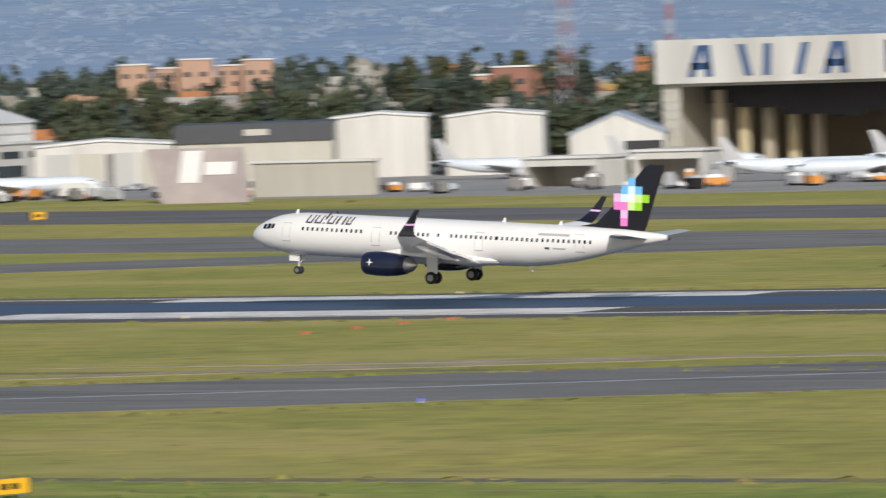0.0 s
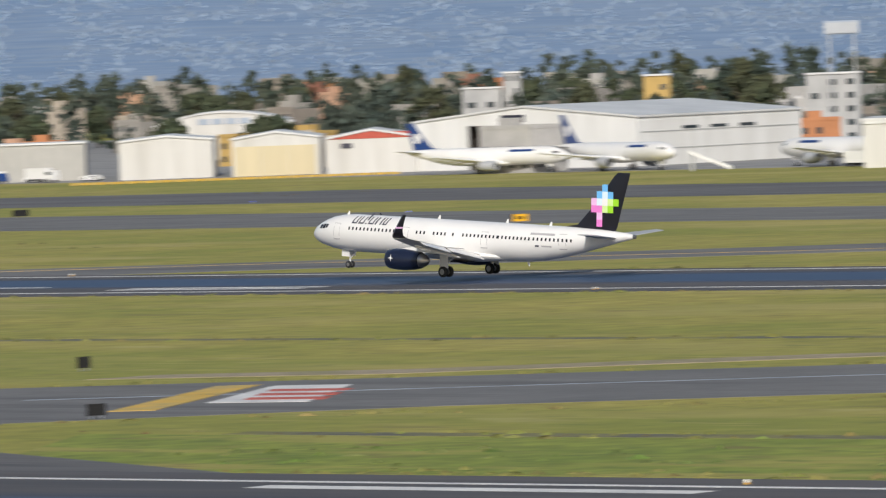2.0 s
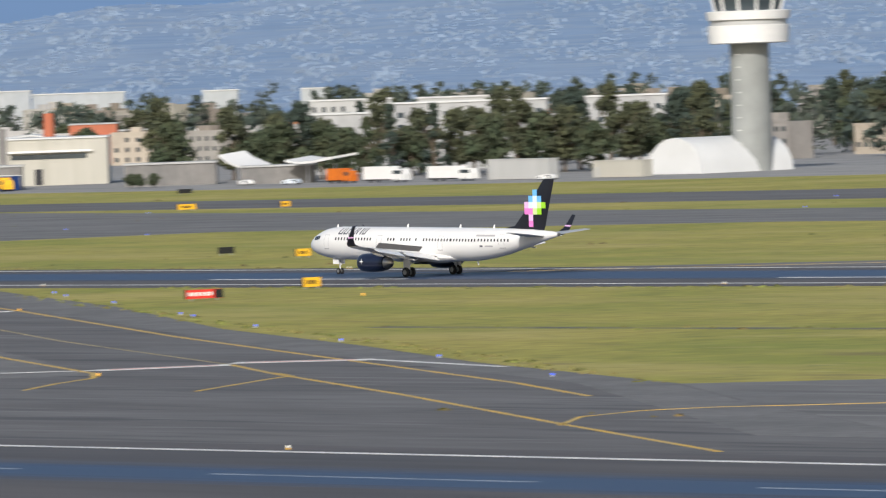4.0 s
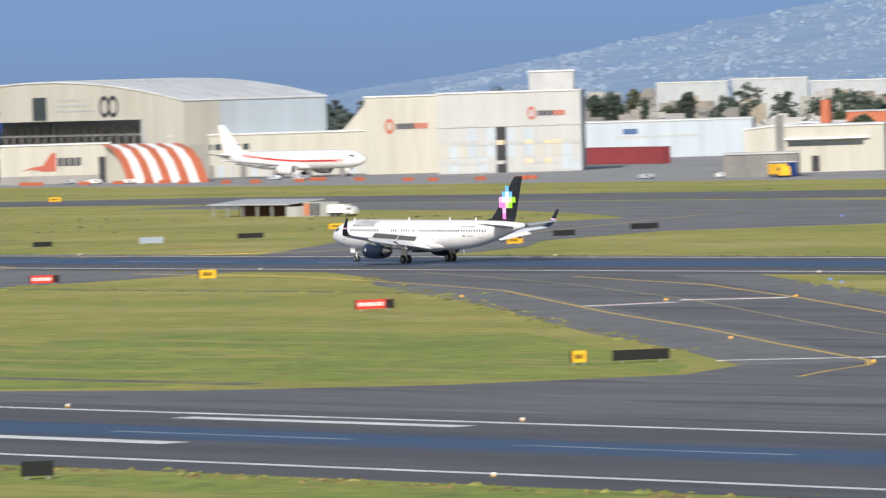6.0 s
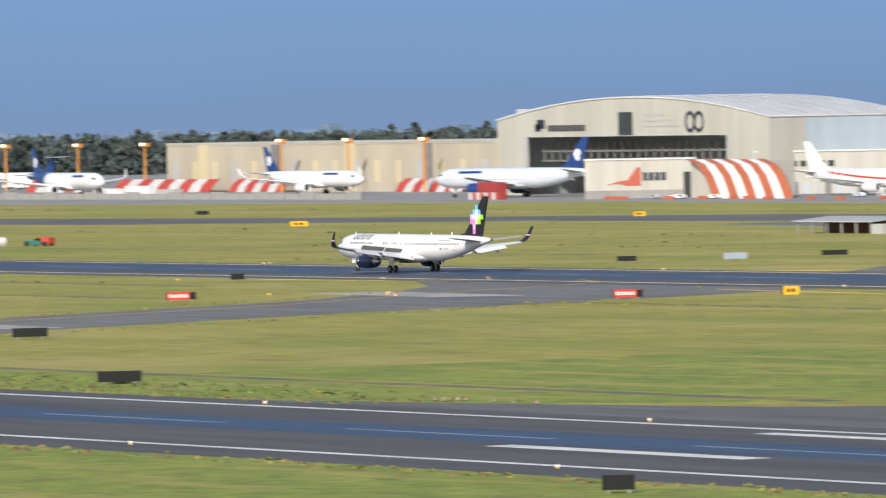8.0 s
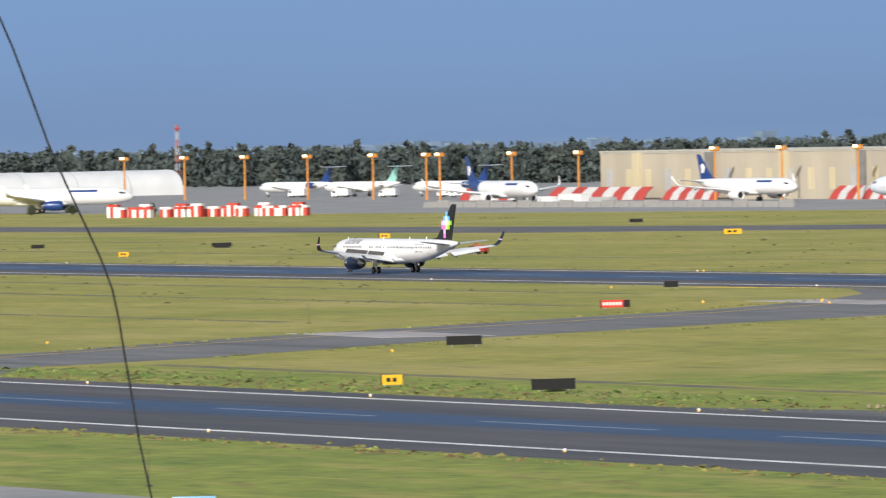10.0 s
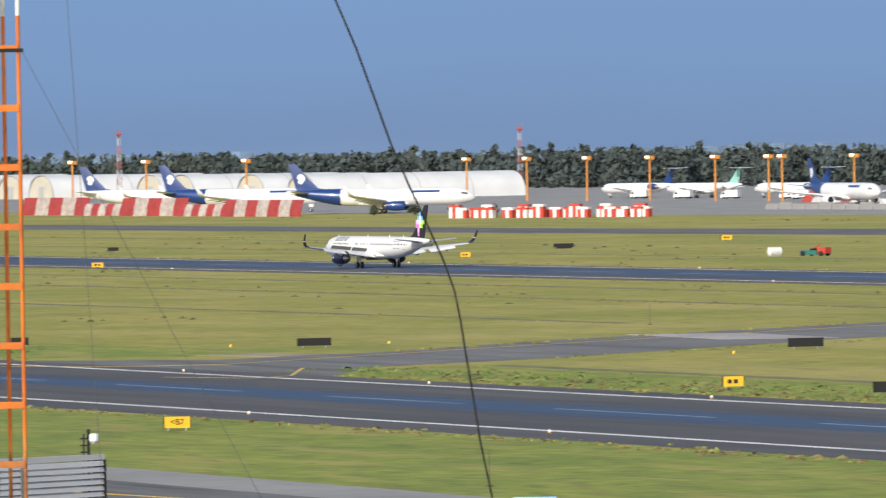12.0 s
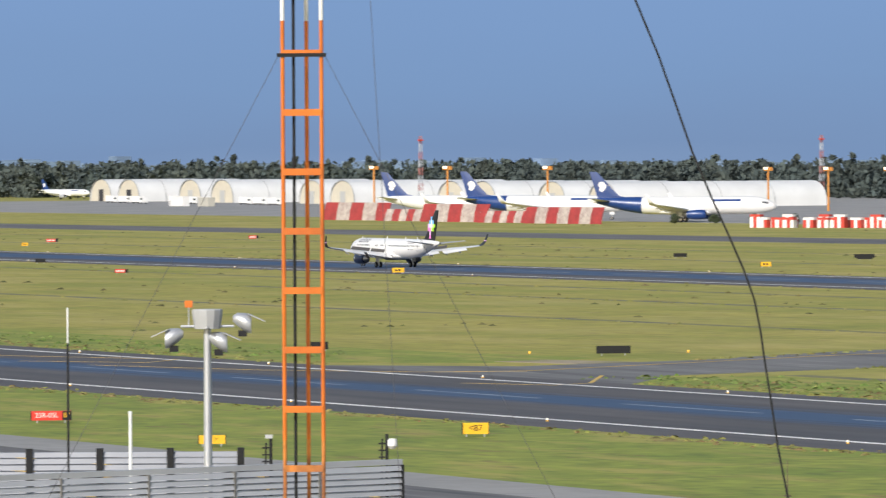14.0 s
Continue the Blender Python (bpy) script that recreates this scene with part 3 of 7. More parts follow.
        # a plain pale emblem on the fin and a dark bar for the name on the hull
        for sd in (-1, 1):
            outline = ((-1.15, 0.1), (-0.7, 0.85), (0.0, 1.2), (0.75, 0.95), (1.05, 0.3), (0.6, -0.2), (0.8, -0.9), (-0.1, -1.3), (-0.7, -0.7))
            part("tail_emblem", loft(B(), [[(41.0 + 0.9 * a - 21.97, sd * 0.19 + u, 8.3 + b) for a, b in outline] for u in (-0.02, 0.02)]), AC_WHITE, fo, "white plain emblem")
            part("name_bar", decal(B(), 8.2, 15.0, 4.75, 5.25, sd, 0, 0.03), AC_BLUE, root, "dark blue plain name bar")
    if rear_band:
        bm = B()
        loft(bm, [ring((s - 21.97, 0, fuse_at(s)[1]), fuse_at(s)[0] + 0.025, 28) for s in (31.5, 33, 35.5, 38, 40.2, 42.2)], cap=False)
        part("rear_band", bm, rear_band, root, "coloured rear fuselage", True)
    if belly:
        bm = B()
        for a, b in zip((4.4, 6, 10, 20, 28, 31, 34), (6, 10, 20, 28, 31, 34, 37)):
            for sd in (-1, 1):
                q = [hull_point(a, fuse_at(a)[1] - 0.12 * fuse_at(a)[0], sd), hull_point(b, fuse_at(b)[1] - 0.12 * fuse_at(b)[0], sd), hull_point(b, fuse_at(b)[1] - 0.9 * fuse_at(b)[0], sd), hull_point(a, fuse_at(a)[1] - 0.9 * fuse_at(a)[0], sd)]
                bm.faces.new([bm.verts.new(p) for p in q])
        part("belly_stripe", bm, belly, root, "coloured lower stripe")
    if stripe_mat:
        bm = B()
        for sd in (-1, 1):
            for i in range(16):
                a, b = 5 + i * 1.9, 6.9 + i * 1.9
                za, zb = (3.3 + 1.5 * max(0, (i - 6) / 10) ** 1.5, 3.3 + 1.5 * max(0, (i - 5) / 10) ** 1.5)
                bm.faces.new([bm.verts.new(p) for p in (hull_point(a, za, sd), hull_point(b, zb, sd), hull_point(b, zb + 0.45, sd), hull_point(a, za + 0.45, sd))])
        part("side_stripe", bm, stripe_mat, root, "red swoosh along the side")
    # cockpit panes
    for sd in (-1, 1):
        for s0, s1, z0, z1 in ((1.75, 2.2, 4.18, 4.62), (2.28, 2.75, 4.22, 4.70), (2.83, 3.2, 4.30, 4.72)):
            part("cockpit_pane", decal(B(), s0, s1, z0, z1, sd, -0.25, 0.015), GLASS_DARK, root)
    if detail:
        pane = decal(B(), 10 - 0.11, 10 + 0.11, 4.26, 4.58, -1, 0, 0.018)
        me_l = mesh_of("cabin_window", pane, GLASS_DARK)
        me_r = mesh_of("cabin_window", decal(B(), 10 - 0.11, 10 + 0.11, 4.26, 4.58, 1, 0, 0.018), GLASS_DARK)
        groups = ((6.6, 13), (16.2, 3), (18.6, 4), (21.3, 1), (22.7, 10), (31.0 - 2.2, 0), (27.6, 9))
        for me in (me_l, me_r):
            for s0, k in groups:
                for i in range(k):
                    w = new("cabin_window", me)
                    w.parent = root
                    w.matrix_basis = Matrix.Translation((s0 + i * 0.53 - 10, 0, 0))
            sd = -1 if me is me_l else 1
            for i in range(9):
                s0 = 32.4 - 2.0 + i * 0.02
            for i in range(10):
                s = 27.6 + (9 + i) * 0.53
                part("cabin_window", decal(B(), s - 0.11, s + 0.11, 4.28, 4.60, sd, 0, 0.018), GLASS_DARK, root)
        for sd in (-1, 1):
            for s0 in (4.3, 14.1, 25.2, 37.0 - 1.4):
                dr = part("door", B(), SEAM, root) if False else None
                bm = B()
                zt, zb = 5.0 - (0.1 if s0 < 30 else -0.1), 3.15 if s0 < 30 else 3.45
                for q in ((s0, s0 + 0.05, zb, zt), (s0 + 0.85, s0 + 0.9, zb, zt), (s0, s0 + 0.9, zt - 0.05, zt), (s0, s0 + 0.9, zb, zb + 0.09)):
                    decal(bm, *q, sd, 0, 0.012, 3)
                part("door_outline", bm, SEAM, root, "thin grey door outline")
            # name on the side as plain strokes
            x = 6.7
            for wd, tall in ((0.72, 0), (0.76, 0), (0.22, 1), (0.76, 0), (0.46, 0), (0.22, 0), (0.6, 0)):
                bm = B()
                h = 1.10 if tall else 0.72
                if wd > 0.5:
                    for q in ((x, x + 0.17, 4.95, 4.95 + h), (x + wd - 0.17, x + wd, 4.95, 4.95 + h), (x + 0.05, x + wd - 0.05, 4.95, 5.09)):
                        decal(bm, *q, sd, -0.18 if sd < 0 else 0.18, 0.02)
                else:
                    decal(bm, x, x + min(wd, 0.22), 4.95, 4.95 + h, sd, -0.18, 0.02)
                part("name_stroke", bm, GREY_TEXT, root, "dark grey plain name stroke")
                x += wd + 0.2
            part("web_bar", decal(B(), 31.8, 35.0, 4.86, 5.08, sd, 0, 0.015), SEAM, root, "pale grey plain bar")
            part("registration_bar", decal(B(), 32.6, 33.1, 3.62, 3.82, sd, 0, 0.015), GREY_TEXT, root, "dark plain bar")
            part("registration_bar", decal(B(), 33.4, 34.7, 3.64, 3.80, sd, 0, 0.015), SEAM, root, "grey plain bar")
        for s0, z0, up in ((4.6, 5.70, 1), (17.5, 5.82, 1), (27.0, 5.82, 1), (33.0, 5.8, 1), (30.0, 1.8, -1)):
            part("blade_antenna", loft(B(), [[(s0 - 21.97, -0.03, z0), (s0 + 0.4 - 21.97, 0, z0), (s0 - 21.97, 0.03, z0)], [(s0 + 0.25 - 21.97, -0.02, z0 + up * 0.42), (s0 + 0.4 - 21.97, 0, z0 + up * 0.42), (s0 + 0.25 - 21.97, 0.02, z0 + up * 0.42)]]), AC_WHITE, root)
    if gear:
        def wheel(parent, x, y, r, w):
            t = part("tyre", loft(B(), [ring((x, y + u * w, r), rr * r, 18, "y") for u, rr in ((-0.5, 0.6), (-0.48, 0.85), (-0.3, 1), (0.3, 1), (0.48, 0.85), (0.5, 0.6))]), RUBBER, parent, "", True)
            part("hub", loft(B(), [ring((x, y + u * w, r), rr * r, 12, "y") for u, rr in ((-0.53, 0.2), (-0.51, 0.55), (0.51, 0.55), (0.53, 0.2))]), METAL, t, "grey metal wheel hub", True)
        ng = part("nose_gear", tube(tube(B(), (5.07 - 21.97, 0, 0.35), (5.0 - 21.97, 0, 2.2), 0.10), (5.07 - 21.97, 0, 1.0), (6.2 - 21.97, 0, 2.0), 0.05), AC_WHITE, root, "white steel leg")
        part("gear_door", box(B(), 4.3 - 21.97, 5.4 - 21.97, -0.5, -0.46, 1.25, 1.95), AC_WHITE, ng)
        part("gear_door", box(B(), 4.3 - 21.97, 5.4 - 21.97, 0.46, 0.5, 1.25, 1.95), AC_WHITE, ng)
        part("landing_lamp", tube(B(), (4.9 - 21.97, 0, 1.5), (4.75 - 21.97, 0, 1.5), 0.12), METAL, ng)
        for y in (-0.27, 0.27):
            wheel(ng, 5.07 - 21.97, y, 0.38, 0.24)
        for sd in (-1, 1):
            mg = part("main_gear", tube(tube(B(), (0, sd * 3.8, 0.55), (0, sd * 3.7, 2.7), 0.16), (0, sd * 3.75, 1.4), (-0.2, sd * 2.0, 2.2), 0.08), AC_WHITE, root, "white steel leg")
            part("gear_door", box(B(), -0.55, 0.6, sd * 4.15 - 0.03, sd * 4.15 + 0.03, 1.0, 2.5), wing, mg)
            for y in (-0.46, 0.46):
                wheel(mg, 0, sd * 3.8 + y, 0.58, 0.42)
    return root


landing_jet = airliner("airliner", "landing white airliner with dark fin, coloured tail squares, navy engines", pose(-357.4, 616, 2), flaps=True)
# a solid navy slab paints the shade of the open bay between the wheels
part("wheel_bay", box(B(), -1.2, 1.3, -1.9, 1.9, 1.46, 1.62), AC_NAVY, landing_jet, "dark slab painted as the shaded open wheel bay")
SPOILERS = []
AC_SPOILER = mat("spoiler_grey", (0.15, 0.145, 0.145), 0.5, vary=0.12, size=0.8)
for sd in (-1, 1):
    for y0, y1 in ((3.0, 6.0), (6.6, 10.6)):
        s0 = 23.0 + (y0 - 3) * 0.19
        bm = box(B(), 0, 0.85, 0, y1 - y0, 0, 0.05)
        sp = part("spoiler", bm, AC_SPOILER, landing_jet, "dark grey hinged spoiler panel")
        za = 3.02 + (y0 - 3.0) * 0.10
        rz = 8.0 * sd if sd > 0 else -8.0
        base = pose(s0 - 21.97, sd * y0 if sd > 0 else -y0, za, 5.8 * sd, 0, 0) @ (Matrix.Identity(4) if sd > 0 else pose(0, -(y1 - y0), 0))
        sp.matrix_basis = base
        SPOILERS.append((sp, base))

# ---------------------------------------------------------------- distance: sky haze and hill
def glow_backdrop():
    m = bpy.data.materials.new("hazy_sky")
    m.use_nodes = True
    n, l = m.node_tree.nodes, m.node_tree.links
    n.remove(n["Principled BSDF"])
    em = n.new("ShaderNodeEmission")
    tc = n.new("ShaderNodeTexCoord")
    sp = n.new("ShaderNodeSeparateXYZ")
    l.new(tc.outputs["Object"], sp.inputs[0])
    r = n.new("ShaderNodeMapRange")
    r.inputs["From Min"].default_value, r.inputs["From Max"].default_value = -10, 150
    nz = n.new("ShaderNodeTexNoise")
    nz.inputs["Scale"].default_value = 0.0035
    nz.inputs["Detail"].default_value = 6
    mp = n.new("ShaderNodeMapping")
    mp.inputs["Scale"].default_value = (1, 1, 5)
    l.new(tc.outputs["Object"], mp.inputs["Vector"]), l.new(mp.outputs[0], nz.inputs["Vector"])
    ad = n.new("ShaderNodeMath")
    ad.operation = "MULTIPLY_ADD"
    ad.inputs[1].default_value = 46.0
    l.new(nz.outputs["Fac"], ad.inputs[0]), l.new(sp.outputs["Z"], ad.inputs[2])
    l.new(ad.outputs[0], r.inputs["Value"])
    cr = n.new("ShaderNodeValToRGB")
    cr.color_ramp.elements[0].color, cr.color_ramp.elements[0].position = (0.28, 0.37, 0.53, 1), 0.0
    cr.color_ramp.elements[1].color, cr.color_ramp.elements[1].position = (0.235, 0.365, 0.60, 1), 1.0
    e = cr.color_ramp.elements.new(0.34)
    e.color = (0.215, 0.315, 0.50, 1)
    e = cr.color_ramp.elements.new(0.62)
    e.color = (0.225, 0.345, 0.555, 1)
    l.new(r.outputs[0], cr.inputs[0]), l.new(cr.outputs[0], em.inputs["Color"])
    l.new(em.outputs[0], n["Material Output"].inputs["Surface"])
    return m


bm = B()
R_SKY = 4850
cols = []
for i in range(61):
    a = radians(12 + i * 1.1)
    cols.append([bm.verts.new((-R_SKY * math.sin(a), R_SKY * math.cos(a), z)) for z in (-20, 60, 150, 420)])
for a, b in zip(cols, cols[1:]):
    for i in range(3):
        bm.faces.new((a[i], b[i], b[i + 1], a[i + 1]))
solid("backdrop", bm, glow_backdrop(), "hazy blue-grey sky low over the horizon", "sky", "structure")

# distance haze is mixed into these base colours as pale blue
HILL = mat("haze_tinted_hillside", (0.200, 0.290, 0.430), 0.95, vary=0.08, size=30, second=(0.238, 0.318, 0.440), second_size=120, bump=0.0)
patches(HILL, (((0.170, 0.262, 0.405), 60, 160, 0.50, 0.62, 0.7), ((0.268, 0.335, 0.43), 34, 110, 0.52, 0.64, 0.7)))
HILL_HOUSE = mat("haze_tinted_hill_houses", (0.208, 0.268, 0.355), 0.9, vary=0.08, size=30, island=0.26)
FAR_PLAIN = mat("haze_tinted_far_town", (0.185, 0.262, 0.39), 0.95, vary=0.2, size=30, second=(0.14, 0.20, 0.28), second_size=90)


def ridge_deg(az):
    """Elevation of the hill's crest in degrees along the view."""
    pts = ((20, 0.75), (26, 0.8), (35, 0.74), (42, 0.80), (47, 0.74), (48.4, 0.66), (49.9, 0.55), (50.5, 0.56), (51.8, 0.39), (52.8, 0.18), (54.0, 0.02), (54.8, -0.09), (56.5, -0.3))
    for (a, e), (b, e2) in zip(pts, pts[1:]):
        if az <= b:
            f = (az - a) / (b - a)
            return e + (e2 - e) * max(0, f)
    return -0.4


def hill_z(az, u):
    d = 3300 + 1300 * u
    top = 24.9 + math.tan(radians(ridge_deg(az))) * 4600
    prof = u ** 1.25
    return d, (top + 3.0) * prof - 3 + 2.6 * noise.noise(Vector((az * 1.7, u * 6, 3.1))) * prof + 1.3 * noise.noise(Vector((az * 6, u * 14, 7)))


bm = B()
rows_v = []
for j in range(15):
    u = j / 14
    row = []
    for i in range(151):
        az = 20 + i * 0.245
        d, z = hill_z(az, u)
        a = radians(az)
        row.append(bm.verts.new((-d * math.sin(a), d * math.cos(a), z)))
    rows_v.append(row)
for a, b in zip(rows_v, rows_v[1:]):
    for i in range(150):
        bm.faces.new((a[i], a[i + 1], b[i + 1], b[i]))
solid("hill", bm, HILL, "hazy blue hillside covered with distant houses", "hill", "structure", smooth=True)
rng = random.Random(5)
vs, fs = [], []
for k in range(60000):
    az, u = 20 + 34 * rng.random(), rng.random() ** 0.9
    if noise.noise(Vector((az * 2.2, u * 9, 1))) + 0.5 * noise.noise(Vector((az * 9, u * 26, 4))) < -0.10 + 0.5 * max(0.0, u - 0.72) + rng.gauss(0, 0.10):
        continue
    d, z = hill_z(az, u)
    if z < -2:
        continue
    a = radians(az)
    x, y = -d * math.sin(a), d * math.cos(a)
    w, h = rng.uniform(0.7, 2.0) * (1.8 if rng.random() > 0.95 else 1), rng.uniform(0.5, 1.2)
    ca, sa, b = math.cos(a), math.sin(a), len(vs)
    for q, e in ((-w / 2, -1.5), (w / 2, -1.5), (w / 2, 1.5), (-w / 2, 1.5)):
        vs.append((x + q * ca - e * sa, y + q * sa + e * ca, z - 1.0))
    vs.extend([(p[0], p[1], z + h) for p in vs[b:b + 4]])
    fs.extend([(b, b + 1, b + 5, b + 4), (b + 1, b + 2, b + 6, b + 5), (b + 3, b, b + 4, b + 7), (b + 4, b + 5, b + 6, b + 7)])
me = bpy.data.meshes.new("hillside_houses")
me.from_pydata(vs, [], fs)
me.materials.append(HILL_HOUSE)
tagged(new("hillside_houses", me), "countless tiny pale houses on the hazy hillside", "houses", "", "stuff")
# low far town along the horizon beyond the woods
bm = B()
for k in range(900):
    az, d = 52 + 20 * rng.random(), 4250 + 450 * rng.random()
    a = radians(az)
    x, y = -d * math.sin(a), d * math.cos(a)
    w, h = rng.uniform(4, 16), rng.uniform(3, 8) + 7 + 4 * (rng.random() > 0.96)
    box(bm, x - w / 2, x + w / 2, y - 5, y + 5, 0, h + 8 * max(0, noise.noise(Vector((az * 0.8, 0, 5)))))
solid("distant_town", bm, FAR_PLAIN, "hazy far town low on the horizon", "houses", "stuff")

# ---------------------------------------------------------------- building kit
CLAD_H = mat("hall_cladding", (0.60, 0.59, 0.56), 0.6, vary=0.08, size=2.5, stretch=(1, 1, 0.15), second=(0.50, 0.485, 0.45), second_size=8.0)
CLAD_W = mat("white_cladding", (0.455, 0.455, 0.445), 0.6, vary=0.06, size=3.0, stretch=(1, 1, 0.15), second=(0.41, 0.41, 0.395), second_size=9.0)
CLAD_C = mat("cream_cladding", (0.475, 0.455, 0.395), 0.65, vary=0.06, size=3.0, stretch=(1, 1, 0.15), second=(0.425, 0.405, 0.345), second_size=10.0)
CLAD_B = mat("beige_wall", (0.47, 0.415, 0.32), 0.7, vary=0.07, size=3.0, stretch=(1, 1, 0.2), second=(0.41, 0.36, 0.28), second_size=12.0)
CLAD_P = mat("pale_blue_cladding", (0.44, 0.49, 0.535), 0.5, vary=0.06, size=3.0, stretch=(1, 1, 0.15), second=(0.39, 0.44, 0.485), second_size=10.0)
CLAD_T = mat("tan_doors", (0.58, 0.50, 0.32), 0.6, vary=0.07, size=2.0, stretch=(1, 1, 0.15))
ROOF_W = mat("white_roof", (0.66, 0.66, 0.65), 0.5, vary=0.05, size=4.0, second=(0.56, 0.56, 0.55), second_size=12.0)
ROOF_G = mat("grey_roof", (0.45, 0.45, 0.44), 0.55, vary=0.08, size=4.0, second=(0.38, 0.38, 0.38), second_size=9.0)
ROOF_D = mat("dark_fascia", (0.045, 0.05, 0.06), 0.5, vary=0.1, size=3.0)
ROOF_R = mat("red_roof", (0.42, 0.07, 0.04), 0.6, vary=0.1, size=2.0)
ROOF_B = mat("blue_grey_roof", (0.33, 0.38, 0.46), 0.5, vary=0.06, size=3.0)
GREYWALL = mat("grey_block_wall", (0.22, 0.21, 0.20), 0.85, vary=0.12, size=1.5, second=(0.17, 0.165, 0.16), second_size=8)
STEEL = mat("galvanised_steel", (0.55, 0.56, 0.58), 0.42, metal=0.55, vary=0.08, size=0.6)
# near-black for flat panels that paint the shade inside openings
DARK = mat("opening_shade", (0.035, 0.035, 0.04), 0.8, vary=0.15, size=2.0)
WIN = mat("dark_window", (0.05, 0.065, 0.075), 0.15, vary=0.2, size=3.0)
ORANGE = mat("orange_paint", (0.66, 0.170, 0.010), 0.5, vary=0.14, size=0.3, second=(0.50, 0.12, 0.015), second_size=0.9)
ORANGE_D = mat("orange_post", (0.62, 0.26, 0.05), 0.55, vary=0.1, size=0.8)
RUST = mat("rusty_paint", (0.26, 0.10, 0.04), 0.8, vary=0.35, size=0.12, second=(0.62, 0.22, 0.04), second_size=0.3)
RED = mat("red_paint", (0.52, 0.06, 0.04), 0.5, vary=0.08, size=1.0)
BRICK_R = mat("brown_red_paint", (0.46, 0.13, 0.06), 0.55, vary=0.10, size=2.0)
WHITE_P = mat("white_paint", (0.78, 0.77, 0.75), 0.5, vary=0.05, size=1.0)
SIGN_Y = mat("sign_yellow", (0.85, 0.47, 0.02), 0.45, vary=0.04, size=0.5)
SIGN_K = mat("sign_black", (0.012, 0.012, 0.013), 0.85, vary=0.1, size=0.5)
SIGN_R = mat("sign_red", (0.68, 0.045, 0.03), 0.45, vary=0.05, size=0.5)
LOGO_O = mat("logo_orange", (0.80, 0.24, 0.08), 0.5, vary=0.03)
LOGO_RED = mat("logo_brown_red", (0.42, 0.09, 0.05), 0.5, vary=0.05)
LOGO_BL = mat("logo_blue", (0.045, 0.10, 0.23), 0.5, vary=0.06)
LOGO_K = mat("logo_dark", (0.03, 0.03, 0.05), 0.5, vary=0.04)
LAMP_ON = mat("lit_lamp", (1.0, 0.78, 0.5), 0.4, emit=2.5)


def hangar(name, x, y, L, D, h, label, wall=CLAD_W, side=None, roof="flat", roof_mat=ROOF_W, rise=3.0, opening=None, eave_l=None, category="hangar", face=False):
    """A hall whose front right corner stands at x, y; front towards -y. opening: (x0, x1, height) through the front, x from the right corner."""
    az = math.degrees(math.atan2(-x, y)) if face else 0.0
    root = thing(name, pose(x, y, 0, 0, 0, max(0.0, az - 1.5)) @ Matrix.Diagonal((math.cos(radians(az)), 1, 1, 1)), label, category)
    hl = h if eave_l is None else eave_l
    t = 0.5
    side = side or wall

    def prof(k=14):
        if roof == "arch":
            return [(-L + L * i / k, h + rise * (1 - (2 * i / k - 1) ** 2)) for i in range(k + 1)]
        if roof == "gable":
            return [(-L, h), (-L / 2, h + rise), (0, h)]
        return [(-L, hl), (0, h)]
    pr = prof()
    bm = B()
    if opening:
        o0, o1, oh = opening
        box(bm, -L, o0, 0, t, 0, min(h, hl)), box(bm, o1, 0, 0, t, 0, min(h, hl)), box(bm, o0, o1, 0, t, oh, min(h, hl))
    else:
        box(bm, -L, 0, 0, t, 0, min(h, hl))
    part("front_wall", bm, wall, root)
    if roof != "flat":
        top = [(-L, min(h, hl))] + [(px, pz) for px, pz in pr] + [(0, min(h, hl))]
        seen, poly = set(), []
        for p in top:
            if p not in seen:
                seen.add(p), poly.append(p)
        for yy, nm in ((0.0, "gable_end"), (D - t, "gable_end")):
            bm = B()
            a = [bm.verts.new((px, yy, pz)) for px, pz in poly]
            b = [bm.verts.new((px, yy + t, pz)) for px, pz in poly]
            bm.faces.new(a), bm.faces.new(b[::-1])
            for i in range(len(a)):
                j = (i + 1) % len(a)
                bm.faces.new((a[j], a[i], b[i], b[j]))
            part(nm, bm, wall, root)
    part("side_wall", box(B(), -t, -0.003, t, D - t, 0, h), side, root)
    part("side_wall", box(B(), -L, -L + t, t, D - t, 0, hl), side, root)
    part("back_wall", box(B(), -L, 0, D - t, D, 0, min(h, hl)), side, root)
    o = 0.35
    under = [(px + (-o if i == 0 else o if i == len(pr) - 1 else 0), pz + 0.02) for i, (px, pz) in enumerate(pr)]
    outline = under + [(px, pz + 0.4) for px, pz in under[::-1]]
    bm = loft(B(), [[(px, yy, pz) for px, pz in outline] for yy in (-o, D + o)])
    part("roof", bm, roof_mat, root)
    if opening:
        part("interior_floor", box(B(), -L + t, -t, t, D - t, 0.02, 0.06), CONCRETE, root)
    return root


def panel(root, name, x0, x1, z0, z1, material, label="", y=-0.06, thick=0.12):
    """A flat panel on a hall's front."""
    return part(name, box(B(), x0, x1, y - thick / 2, y + thick / 2, z0, z1), material, root, label)


def side_panel(root, name, y0, y1, z0, z1, material, label=""):
    return part(name, box(B(), -0.06, 0.10, y0, y1, z0, z1), material, root, label)


def seams(root, L, h, step, z0=0.0, x_end=0.0, material=None):
    for i in range(1, int(L / step)):
        part("panel_seam", box(B(), x_end - i * step - 0.06, x_end - i * step + 0.06, -0.07, 0.02, z0, h), material or ROOF_G, root)


